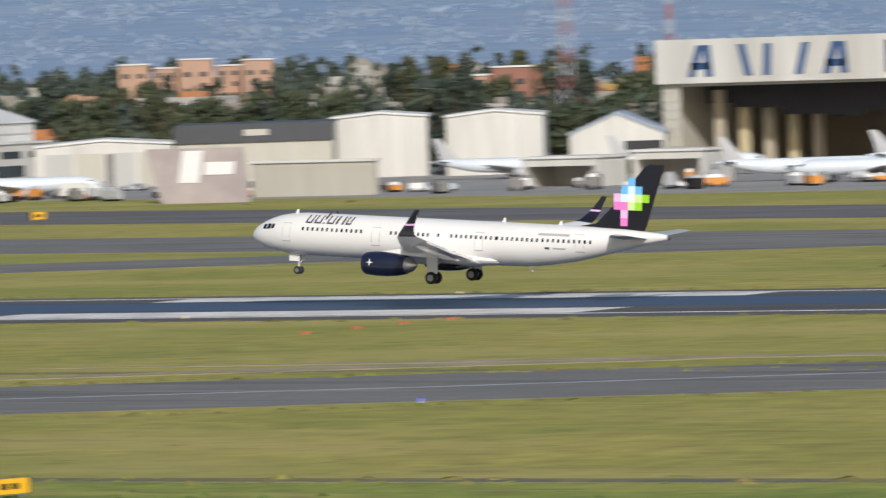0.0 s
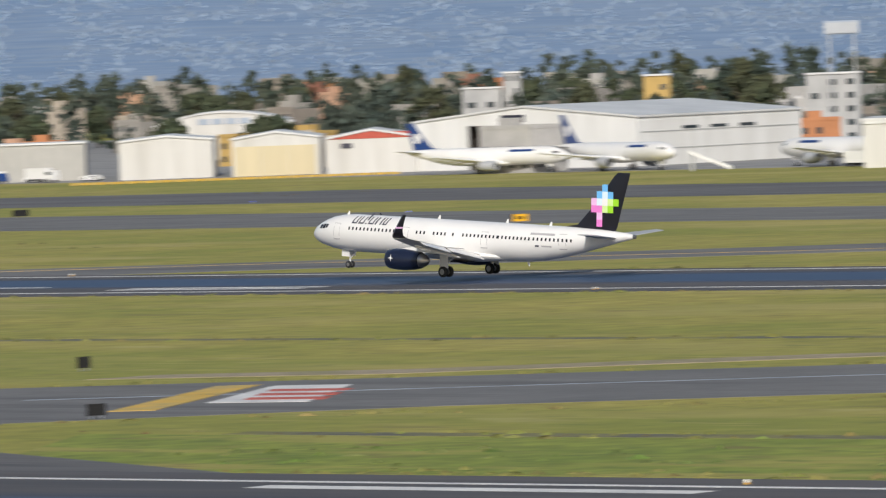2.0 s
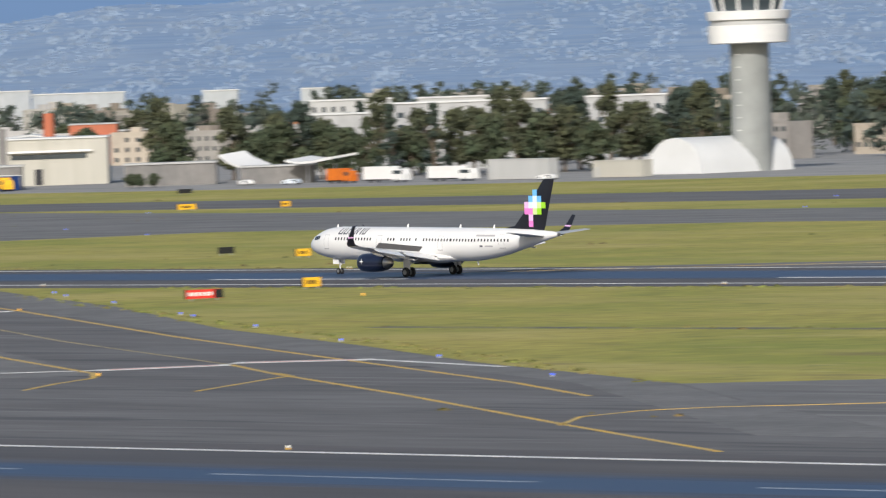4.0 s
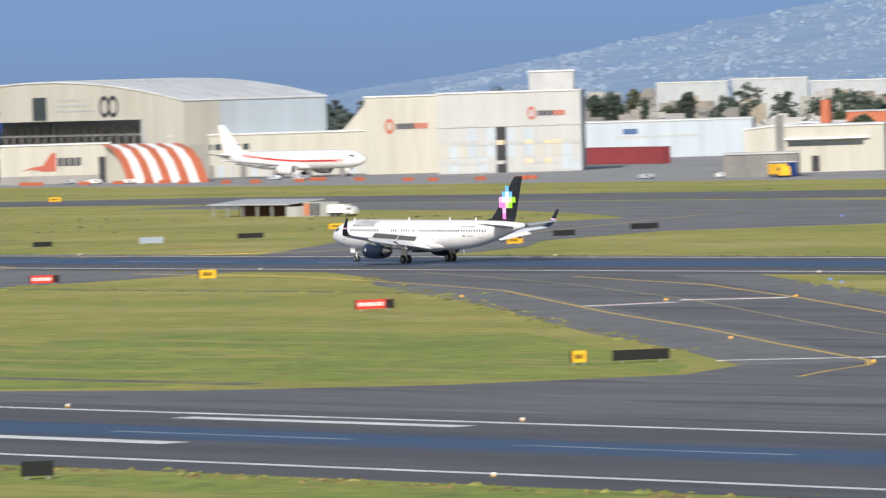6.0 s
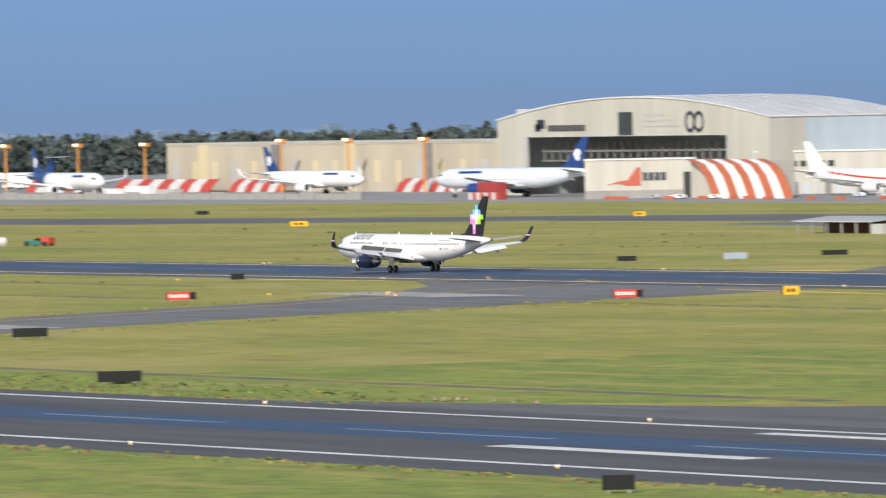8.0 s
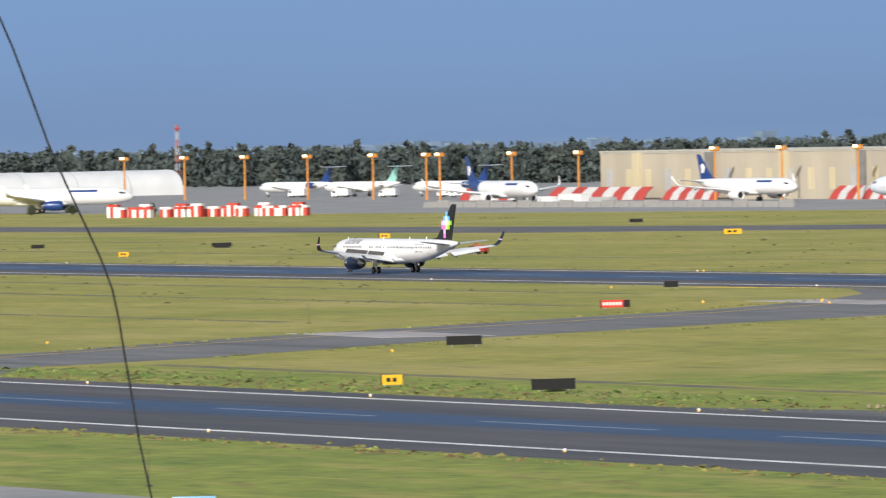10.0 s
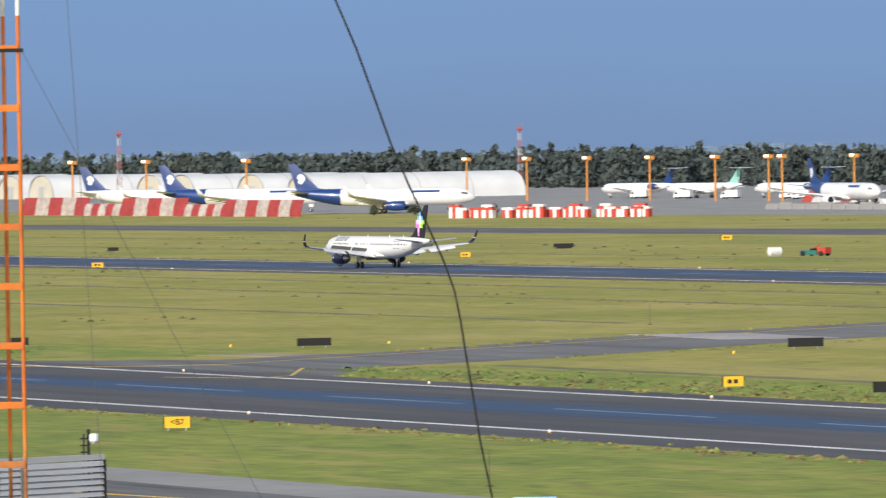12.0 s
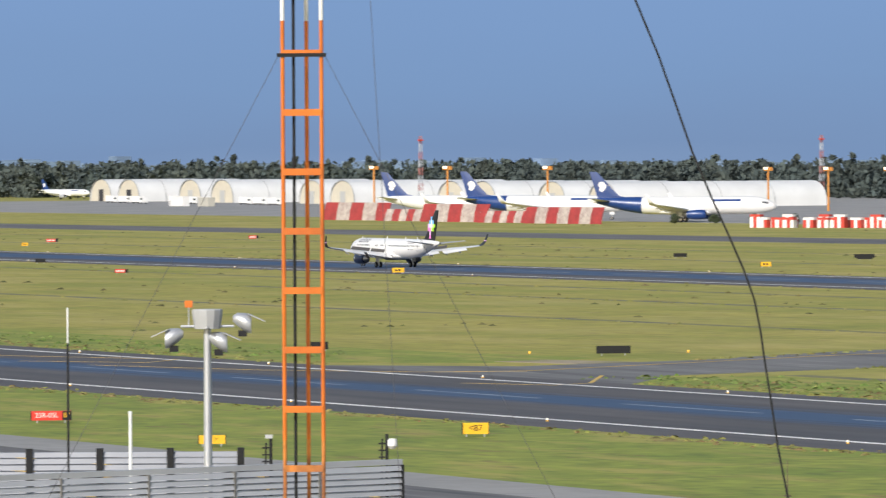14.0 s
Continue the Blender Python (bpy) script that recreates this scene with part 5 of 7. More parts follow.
TENT_END = mat("tent_end_cloth", (0.60, 0.55, 0.44), 0.7, vary=0.08, size=3)


def tent(x, y, w, d, h, open_front=False):
    root = thing("vaulted_tent", pose(x, y, 0), "white vaulted tent hall with an arched cream end", "tent", "vaulted tents")
    k = 12
    arcp = [(w / 2 * math.cos(math.pi * i / k), h * math.sin(math.pi * i / k) ** 0.75 if 0 < i < k else 0) for i in range(k + 1)]
    part("membrane", loft(B(), [[(a, yy, z) for a, z in arcp] for yy in (0, d * 0.25, d * 0.5, d * 0.75, d)], cap=False, closed=False), TENT, root, "", True)
    bm = B()
    bm.faces.new([bm.verts.new((a * 0.985, 0.4, z * 0.98)) for a, z in arcp])
    part("end_wall", bm, TENT_END, root, "cream arched end wall")
    for yy in (0, d * 0.25, d * 0.5, d * 0.75):
        part("rib", loft(B(), [[(a * q, yy + u, z * q + 0.02) for a, z in arcp for q in (1.02,)] for u in (-0.18, 0.18)], cap=False, closed=False), ROOF_G, root)
    part("door", box(B(), -2.6, 2.6, 0.1, 0.35, 0, 5.4), DARK if open_front else CLAD_W, root)
    return root


for x, dd, op in ((-3270, 40, True), (-3235, 46, True), (-3160, 40, False), (-3122, 60, False), (-3020, 46, False), (-2986, 64, False), (-2872, 44, False), (-2840, 60, False), (-2772, 44, False), (-2724, 80, False)):
    tent(x, 1262, 26, dd * 1.15, 10.0, op)

# ---------------------------------------------------------------- parked airliners
def parked(x, y, heading, scale, label, z=0.045, **kw):
    """heading: degrees of the nose's direction from +x towards +y."""
    return airliner("airliner", label, pose(x, y, z, 0, 0, heading + 180), scale=scale, detail=False, **kw)


parked(-2082, 1150, -6, 1.3, "white parked airliner with a dark blue tail", fin=AC_BLUE, nacelle=AC_WHITE, rear_band=AC_BLUE)
parked(-2000, 1190, 3, 1.24, "white parked airliner with a dark blue tail", fin=AC_BLUE, nacelle=AC_WHITE)
parked(-1823, 1150, 191, 1.42, "silver airliner with blue tail and red-blue belly", fin=AC_BLUE, hull=AC_SILVER, nacelle=AC_BLUE, wing=AC_GREY, belly=AC_RED, tips=False)
parked(-1687, 1180, 11, 1.24, "white cargo airliner with a red swoosh", fin=AC_WHITE, nacelle=AC_WHITE, stripe_mat=AC_RED, tips=False)
parked(-2355, 1040, 50, 1.34, "white parked airliner with a blue tail", fin=AC_BLUE, nacelle=AC_WHITE)
parked(-2289, 1040, 46, 1.36, "white parked airliner with a large blue tail", fin=AC_BLUE, nacelle=AC_WHITE, rear_band=AC_BLUE)
parked(-2184, 1040, 56, 1.36, "white parked airliner with a large blue tail", fin=AC_BLUE, nacelle=AC_BLUE, rear_band=AC_BLUE)
for x, fm in ((-2510, AC_BLUE), (-2458, AC_TEAL), (-2390, AC_BLUE)):
    parked(x, 1300, 193, 0.94, "white rear-engined airliner with a coloured tail fin", fin=fm, nacelle=AC_BLUE if fm is AC_BLUE else AC_WHITE, rear_engines=True, tips=False)
for x, y, hd, sc in ((-962, 1125, 6, 0.86), (-932, 1128, -18, 0.92), (-874, 1125, 165, 0.92)):
    parked(x, y, hd, sc, "derelict white airliner with a blue and white tail", fin=AC_BLUE, nacelle=AC_GREY, tips=False)
parked(-836, 1166, -22, 0.90, "derelict white airliner nosed into the hangar mouth", fin=AC_BLUE, nacelle=AC_GREY, tips=False)
for x, y, hd in ((-655, 1150, 20), (-615, 1140, 35), (-560, 1130, 30), (-776, 1112, 20), (-704, 1070, 22), (-568, 1092, 30), (-546, 1075, 200), (-530, 1100, 35)):
    parked(x, y, hd, 0.62, "pale derelict airliner stored on the old apron", fin=AC_GREY, hull=AC_SILVER, nacelle=AC_GREY, wing=AC_GREY, tips=False)
parked(-3415, 1300, 20, 0.8, "white stored airliner fuselage with a blue tail", fin=AC_BLUE, nacelle=AC_GREY, tips=False)
parked(-258.78, 106.2, 245, 0.981, "parked airliner with a light blue fin", fin=AC_SKY, nacelle=AC_WHITE)

# ---------------------------------------------------------------- trees
# leaf colours are lifted, the dark one towards blue, to carry haze
LEAF = mat("foliage", (0.058, 0.080, 0.043), 0.9, vary=0.25, size=0.8, second=(0.066, 0.073, 0.036), second_size=4.0, island=0.3)
LEAF_D = mat("foliage_dark", (0.044, 0.066, 0.054), 0.9, vary=0.25, size=0.8, second=(0.047, 0.063, 0.042), second_size=4.0, island=0.3)
LEAF_Y = mat("foliage_olive", (0.086, 0.092, 0.045), 0.9, vary=0.25, size=0.8, second=(0.060, 0.071, 0.040), second_size=4.0, island=0.3)
BARK = mat("bark", (0.13, 0.10, 0.07), 0.9, vary=0.25, size=0.3)


def sprays(blobs, per, size, seed, flat=0.8):
    """Loose leaf sprays filling round clumps (x, y, z, radius): corner points and faces."""
    rs = np.random.RandomState(seed)
    b = np.repeat(np.array(blobs, float), per, axis=0)
    k = len(b)
    d = rs.normal(size=(k, 3))
    d /= np.linalg.norm(d, axis=1)[:, None]
    d[:, 2] *= flat
    p = b[:, :3] + d * (b[:, 3] * rs.uniform(0.25, 1.12, k) ** 0.6)[:, None]
    u, w = rs.normal(size=(k, 3)), rs.normal(size=(k, 3))
    sc = size * rs.uniform(0.5, 1.4, k)
    u *= (sc / np.linalg.norm(u, axis=1))[:, None]
    w *= (0.7 * sc / np.linalg.norm(w, axis=1))[:, None]
    v = np.stack((p - u, p + w, p + u, p - w), axis=1).reshape(-1, 3)
    return v.tolist(), np.arange(4 * k).reshape(-1, 4).tolist()


def raw(name, vs, fs, material, parent=None):
    me = bpy.data.meshes.new(name)
    me.from_pydata(vs, [], fs)
    me.materials.append(material)
    ob = new(name, me)
    ob.parent = parent
    return ob


def tree(h, w, shape, seed, material, label):
    rnd = random.Random(seed)
    root = thing("tree", pose(0, -400 - seed * 3, 0), label, "tree")
    bm = B()
    tube(bm, (0, 0, 0), (0.1 * w * rnd.uniform(-1, 1), 0.1, h * 0.55), 0.028 * h, 0.012 * h, 7)
    for i in range(5):
        a = i * 1.3 + rnd.random()
        tube(bm, (0, 0, h * (0.25 + 0.06 * i)), (w * 0.33 * math.cos(a), w * 0.33 * math.sin(a), h * (0.5 + 0.07 * i)), 0.010 * h, 0.004 * h, 5)
    part("trunk", bm, BARK, root)
    blobs = []
    for i in range(46):
        f = rnd.random()
        if shape == "cone":
            f **= 1.25
            z, rad = h * (0.10 + 0.88 * f), w * 0.46 * (1 - f)
        elif shape == "tall":
            z, rad = h * (0.26 + 0.70 * f), w * 0.42 * math.sin(math.pi * (0.2 + 0.75 * f))
        else:
            z, rad = h * (0.22 + 0.66 * f), w * 0.46 * math.sin(math.pi * (0.18 + 0.76 * f))
        a = rnd.random() * 2 * math.pi
        q = rad * rnd.uniform(0.2, 1.0)
        blobs.append((q * math.cos(a), q * math.sin(a), z, w * rnd.uniform(0.08, 0.17) * (0.75 if shape == "cone" else 1)))
    vs, fs = sprays(blobs, 50, 0.05 * w, seed)
    raw("crown", vs, fs, material, root)
    return root


VAR = [tree(15, 13, "round", 1, LEAF, "broad dark green tree with an uneven crown"), tree(19, 11, "tall", 2, LEAF_D, "tall dark green tree with ragged crown"), tree(12, 12, "round", 3, LEAF, "low rounded green tree"),
       tree(17, 9, "cone", 4, LEAF_D, "dark conifer with a pointed crown"), tree(20, 10, "tall", 5, LEAF_Y, "tall olive green tree with loose crown"), tree(3.4, 4.2, "round", 6, LEAF, "low green bush by the wall"),
       tree(17, 12, "round", 7, LEAF_Y, "broad olive tree with a loose rounded crown"), tree(14, 9, "cone", 8, LEAF, "green tree with a pyramid-shaped crown")]


def polar(az, r):
    a = radians(az)
    return -r * math.sin(a), r * math.cos(a)


first = [True] * len(VAR)


def plant(k, x, y, s=1.0, rz=0.0):
    m = pose(x, y, 0, 0, 0, rz)
    if first[k]:
        first[k] = False
        VAR[k].matrix_basis = m
        return
    copy_thing(VAR[k], m)


rng = random.Random(21)
n_tree = 0
while n_tree < 190:
    az = rng.uniform(25.5, 53.5)
    r = rng.uniform(1480, 2350) if az < 45 else rng.uniform(1750, 2500)
    dens = noise.noise(Vector((az * 0.8, r * 0.004, 2.0)))
    if dens < -0.22 or (az < 27.6 and r < 1500) or (az > 49.7 and r < 2350):
        continue
    x, y = polar(az, r)
    if y < 1330:
        continue
    plant(rng.choice((0, 0, 1, 2, 2, 3, 4, 6, 7)), x, y, 1, rng.uniform(0, 360))
    n_tree += 1
# planted rows seen above the walls
for az, r, k in [(49.6 - 0.115 * i + rng.uniform(-0.05, 0.05), 1800 + rng.uniform(-25, 60), rng.choice((0, 1, 4, 2, 3, 6, 6, 7))) for i in range(34)]:
    plant(k, *polar(az, r), 1, rng.uniform(0, 360))
for az, r, k in ((52.75, 2500, 1), (52.6, 2520, 1), (52.45, 2505, 4), (52.2, 2510, 0), (52.05, 2520, 1), (50.75, 2200, 2), (50.2, 1835, 4), (50.1, 1830, 0), (36.9, 1520, 4), (38.6, 1640, 4), (38.5, 1655, 0), (38.72, 1650, 1), (32.9, 1415, 2), (32.8, 1425, 2),
                 (32.95, 1590, 0), (33.1, 1600, 1), (32.8, 1580, 2), (33.25, 1610, 0), (30.2, 1400, 3), (30.15, 1395, 3), (29.15, 1420, 2), (29.3, 1410, 2), (42.9, 1640, 2), (42.1, 1625, 2), (42.2, 1630, 2), (53.9, 2560, 4), (53.8, 2570, 0), (54.2, 2560, 1)):
    plant(k, *polar(az, r), 1, rng.uniform(0, 360))
for az, r in ((50.36, 1755), (50.25, 1757), (50.42, 1760), (28.8, 1290), (64.3, 2330), (64.0, 2330), (63.7, 2325), (64.6, 2340)):
    plant(5, *polar(az, r), 1, rng.uniform(0, 360))

for az in (31.3, 31.48, 31.6, 31.75, 31.95, 32.1, 32.28, 32.4, 32.6, 32.75, 29.45, 29.6, 29.75):
    plant(rng.choice((0, 2, 2, 6)), *polar(az + rng.uniform(-0.05, 0.05), rng.uniform(1520, 1760)), 1, rng.uniform(0, 360))
# the wood behind the far apron
blobs = []
for k in range(1350):
    az = rng.uniform(52.6, 73)
    r = (3180 + 62 * (az - 60) if az > 60 else 2750 + 54 * max(0.0, az - 52)) + rng.uniform(0, 330)
    x, y = polar(az, r)
    tall = rng.random() > 0.9
    h = rng.uniform(11, 17) + (4.5 if tall else 0) + 2 * noise.noise(Vector((az * 0.9, 3, 3)))
    wd = rng.uniform(8, 15) * (0.7 if tall else 1)
    for i in range(7):
        f = (i + 0.5) / 7
        blobs.append((x + rng.uniform(-0.34, 0.34) * wd * (1.15 - f), y + rng.uniform(-0.3, 0.3) * wd, h * (0.08 + 0.86 * f), wd * 0.46 * (1.08 - (0.85 if tall else 0.5) * f) * rng.uniform(0.75, 1.1)))
vs, fs = sprays(blobs, 26, 1.45, 41)
# the wood's base colour is lightened and blued for aerial haze
tagged(raw("wood", vs, fs, mat("hazed_wood_foliage", (0.060, 0.080, 0.078), 0.95, vary=0.2, size=2.0, second=(0.074, 0.088, 0.074), second_size=14.0, island=0.2)), "long dark green wood behind the apron, tinted bluish for haze", "trees", "", "stuff")

# ---------------------------------------------------------------- town houses
def wall_mat(i, c):
    c = tuple(0.8 * q for q in c)
    return mat("house_wall_%d" % i, c, 0.8, vary=0.08, size=1.2, second=tuple(q * 0.82 for q in c), second_size=5)


HCOL = [wall_mat(i, c) for i, c in enumerate(((0.46, 0.43, 0.385), (0.36, 0.31, 0.26), (0.58, 0.56, 0.535), (0.58, 0.25, 0.11), (0.62, 0.42, 0.14), (0.36, 0.17, 0.12), (0.40, 0.37, 0.34), (0.58, 0.50, 0.40), (0.16, 0.42, 0.44), (0.68, 0.42, 0.28)))]
HNAME = ("pale grey", "brown plaster", "white", "orange", "yellow", "brick red", "grey concrete", "cream", "turquoise", "salmon")


def house(w, d, h, ci, seed):
    rnd = random.Random(seed)
    root = thing("house", pose(seed * 20, -700, 0), "%s flat-roofed town house with dark windows" % HNAME[ci], "house")
    part("wall", box(B(), -w / 2, w / 2, 0, d, 0, h), HCOL[ci], root)
    bm = B()
    for q in ((-w / 2 - 0.1, w / 2 + 0.1, -0.1, 0.2), (-w / 2 - 0.1, w / 2 + 0.1, d - 0.2, d + 0.1)):
        box(bm, q[0], q[1], q[2], q[3], h, h + 0.7)
    box(bm, -w / 2 - 0.1, -w / 2 + 0.2, 0.2, d - 0.2, h, h + 0.7), box(bm, w / 2 - 0.2, w / 2 + 0.1, 0.2, d - 0.2, h, h + 0.7)
    part("parapet", bm, HCOL[ci if rnd.random() < 0.6 else 2], root)
    fl = max(1, int(h / 2.9))
    nx = max(1, int(w / 3.0))
    me = mesh_of("window", box(B(), -0.6, 0.6, -0.08, 0.02, -0.65, 0.65), WIN)
    ms = mesh_of("window", box(B(), -0.02, 0.08, -0.6, 0.6, -0.65, 0.65), WIN)
    for f in range(fl):
        for i in range(nx):
            if rnd.random() < 0.8:
                o = new("window", me)
                o.parent, o.location = root, (-w / 2 + (i + 0.5) * w / nx, 0, 1.6 + f * 2.9)
        for i in range(max(1, int(d / 3.5))):
            if rnd.random() < 0.6:
                o = new("window", ms)
                o.parent, o.location = root, (w / 2, (i + 0.5) * d / max(1, int(d / 3.5)), 1.6 + f * 2.9)
    x0 = rnd.uniform(-w / 3, w / 4)
    part("roof_room", box(B(), x0, x0 + w * 0.25, d * 0.3, d * 0.6, h, h + 2.1), HCOL[(ci + 1) % 10 if rnd.random() < 0.4 else ci], root)
    part("water_tank", loft(B(), [ring((x0 - 1.2, d * 0.4, z), r, 8, "z") for z, r in ((h, 0.55), (h + 1.1, 0.55), (h + 1.4, 0.25))]), SIGN_K if rnd.random() < 0.7 else WHITE_P, root)
    return root


rng = random.Random(77)
HV = [house(w, d, h, c, i) for i, (w, d, h, c) in enumerate(((10, 9, 6, 0), (14, 10, 8.5, 2), (9, 8, 5.5, 1), (12, 9, 6.5, 3), (18, 10, 6.5, 4), (11, 9, 9, 5), (16, 12, 6, 6), (13, 10, 9, 7), (8, 8, 6, 2), (22, 12, 9, 0), (12, 9, 6, 9), (15, 9, 6, 7), (26, 12, 11, 2), (9, 8, 6.2, 8)))]
hfirst = [True] * len(HV)


def settle_house(k, x, y, rz=0):
    m = pose(x, y, 0, 0, 0, rz)
    if hfirst[k]:
        hfirst[k] = False
        HV[k].matrix_basis = m
    else:
        copy_thing(HV[k], m)


# buildings that stand out
for k, az, r in ((9, 33.0, 1900), (9, 32.6, 1905), (12, 32.2, 1950), (10, 32.85, 1880), (3, 32.4, 1870), (10, 32.6, 1890), (5, 29.7, 1700), (5, 29.95, 1720), (3, 29.85, 1690), (4, 30.5, 1600), (4, 30.4, 1610), (4, 28.85, 1800), (1, 35.0, 1560), (9, 34.3, 1600), (13, 34.4, 1590), (13, 31.4, 1800),
                 (4, 36.9, 1640), (4, 36.55, 1650), (11, 36.2, 1700), (10, 35.9, 1560), (3, 38.1, 1600), (3, 39.3, 1560), (1, 40.4, 1480), (1, 38.0, 1850), (12, 38.05, 1900), (3, 43.9, 1700), (10, 44.1, 1690), (4, 42.3, 1700), (4, 42.1, 1710), (11, 41.8, 1640), (10, 38.8, 1800), (3, 34.05, 1700),
                 (12, 49.3, 2050), (12, 48.9, 2020), (12, 47.5, 2100), (12, 48.1, 2080), (9, 49.9, 2200), (7, 50.4, 2240), (1, 51.0, 2350), (11, 50.8, 2300)):
    settle_house(k, *polar(az, r), rng.uniform(-6, 6) + rng.choice((0, 0, 40)))
n_h = 0
while n_h < 44:
    az = rng.uniform(25, 53)
    r = 1430 + 500 * rng.random() if az < 46 else rng.uniform(2420, 2800)
    x, y = polar(az, r)
    if y < 1300 or noise.noise(Vector((az * 0.8, r * 0.004, 2.0))) > 0.28:
        continue
    settle_house(rng.choice((0, 0, 1, 2, 2, 6, 6, 7, 8, 8, 9, 11, 11, 10, 3, 5, 4, 12) if az < 45 else (0, 0, 1, 2, 2, 6, 6, 8)), x, y, rng.uniform(-8, 8) + rng.choice((0, 30, 45)))
    n_h += 1


def far_town(ci, n, seed, lo, hi):
    """Houses too many to count, with window recesses and parapets, rising slightly with the ground."""
    rnd = random.Random(seed)
    bm, wb = bmesh.new(), bmesh.new()
    k = 0
    while k < n:
        az = rnd.uniform(25, 53.5)
        r = rnd.uniform(lo, hi) if az < 46 else rnd.uniform(2420, hi + 300)
        x, y = polar(az, r)
        if y < 1310 or (az > 46 and ci in (3, 4, 5, 9)):
            continue
        k += 1
        w, d, h = rnd.uniform(6, 14), rnd.uniform(6, 11), rnd.uniform(4.0, 8.0) + (r - 1450) * 0.0060
        box(bm, x - w / 2, x + w / 2, y, y + d, 0, h)
        box(bm, x - w / 2 - 0.15, x + w / 2 + 0.15, y - 0.15, y + 0.15, h - 0.1, h + 0.6)
        for i in range(int(w / 2.6)):
            for f in range(2):
                if rnd.random() < 0.75:
                    box(wb, x - w / 2 + 0.8 + i * 2.6, x - w / 2 + 2.0 + i * 2.6, y - 0.1, y + 0.1, h - 2.4 - 3 * f, h - 1.2 - 3 * f)
        if rnd.random() < 0.5:
            box(bm, x - w * 0.2, x + w * 0.15, y + 2, y + 5, h, h + 2.2)
    tagged(part("town_houses", bm, HCOL[ci], None), "crowded %s town houses below the hill" % HNAME[ci], "houses", "", "stuff")
    tagged(part("town_windows", wb, WIN, None), "dark windows of the crowded town houses", "windows", "", "stuff")


for ci, n in ((0, 40), (1, 40), (2, 44), (3, 9), (4, 8), (5, 14), (6, 44), (7, 28), (9, 12)):
    far_town(ci, n, 300 + ci, 1650, 2900)
blobs = []
for k in range(1250):
    az, r = rng.uniform(25, 53.6), 1470 + 1580 * rng.random() ** 1.3
    x, y = polar(az, r)
    if y < 1310 or noise.noise(Vector((az * 0.7, r * 0.003, 9.0))) < -0.22:
        continue
    if az > 49.7 and r < 2350:
        continue
    h = rng.uniform(7, 13.5) + (r - 1450) * 0.0064
    wd = rng.uniform(6, 14)
    for i in range(8):
        f = (i + 0.5) / 8
        blobs.append((x + rng.uniform(-0.4, 0.4) * wd, y + rng.uniform(-0.3, 0.3) * wd, h * (0.12 + 0.80 * f), wd * 0.34 * (1.1 - 0.55 * f) * rng.uniform(0.7, 1.15)))
vs, fs = sprays(blobs, 26, 1.05, 43)
# haze over the town is put into this bluish leaf colour
tagged(raw("town_trees", vs, fs, mat("hazed_town_foliage", (0.052, 0.073, 0.060), 0.9, vary=0.25, size=2.0, second=(0.072, 0.084, 0.060), second_size=30.0, island=0.3)), "dark trees crowded between the town houses", "trees", "", "stuff")


def flats(az, r, width, h, wall, label, storeys=True, depth=12):
    """A block that faces the airfield, its right corner seen in the direction az."""
    x, y = polar(az, r)
    L = width / math.cos(math.atan2(-x, y))
    ap = hangar("apartment_block", x, y, L, depth, h, label, wall, roof_mat=ROOF_W, category="building", face=True)
    if storeys:
        n = max(2, int(width / 3.6))
        for f in range(int(h / 3)):
            for i in range(n):
                if (i * 7 + f * 3) % 6:
                    panel(ap, "window", -L + (i + 0.25) * L / n, -L + (i + 0.68) * L / n, 1.2 + f * 3, 2.5 + f * 3, WIN)
    return ap


FLAT_W = mat("weathered_white_render", (0.43, 0.43, 0.425), 0.8, vary=0.1, size=3.0, second=(0.34, 0.34, 0.34), second_size=9)
# salmon and factory walls are paled in colour for the haze before them
SALMON = mat("hazed_weathered_salmon", (0.46, 0.275, 0.195), 0.8, vary=0.12, size=3.0, second=(0.38, 0.26, 0.20), second_size=9)
PALE = mat("hazed_factory_wall", (0.42, 0.44, 0.465), 0.7, vary=0.12, size=4.0, second=(0.34, 0.365, 0.40), second_size=20)
for az, r, w, h in ((50.45, 3000, 36, 20.2), (51.15, 3020, 30, 21.8), (51.75, 3010, 28, 21.2), (49.6, 3050, 14, 19.4), (48.9, 3040, 12, 19.0)):
    flats(az, r, w, h, PALE, "long pale factory hall beyond the town", False)
sb = flats(52.9, 2050, 12, 26.4, FLAT_W, "tall pale windowless block above the trees", False)
part("roof_mast", tube(B(), (-4, 4, 26.4), (-4, 4, 29.4), 0.18), STEEL, sb)
for az, r, w, h, m, lb in ((48.5, 1880, 19, 14.6, FLAT_W, "white apartment block behind the trees"), (47.29, 1900, 42, 16.6, FLAT_W, "long white apartment block behind the trees"), (46.4, 1930, 22, 16.6, FLAT_W, "white apartment block behind the trees"),
                           (31.43, 2100, 8, 20.2, SALMON, "salmon terraced apartment block"), (31.66, 2110, 7, 18.8, SALMON, "salmon terraced apartment block"), (31.88, 2095, 9, 20.8, SALMON, "salmon terraced apartment block"), (32.15, 2105, 6, 18.6, SALMON, "salmon terraced apartment block"), (32.36, 2100, 8, 19.8, SALMON, "salmon terraced apartment block"), (29.5, 1800, 9, 17.2, HCOL[5], "brick red apartment block in the town"), (29.8, 1810, 8, 15.4, SALMON, "salmon apartment block in the town"),
                           (40.42, 1800, 9, 14.6, FLAT_W, "white house with a stair tower"), (40.27, 1803, 4, 18.0, FLAT_W, "white house with a stair tower"), (39.15, 1750, 6, 16.4, HCOL[4], "ochre yellow house with a white top"), (37.73, 1702, 12, 15.6, FLAT_W, "white block below a rooftop billboard")):
    flats(az, r, w, h, m, lb)
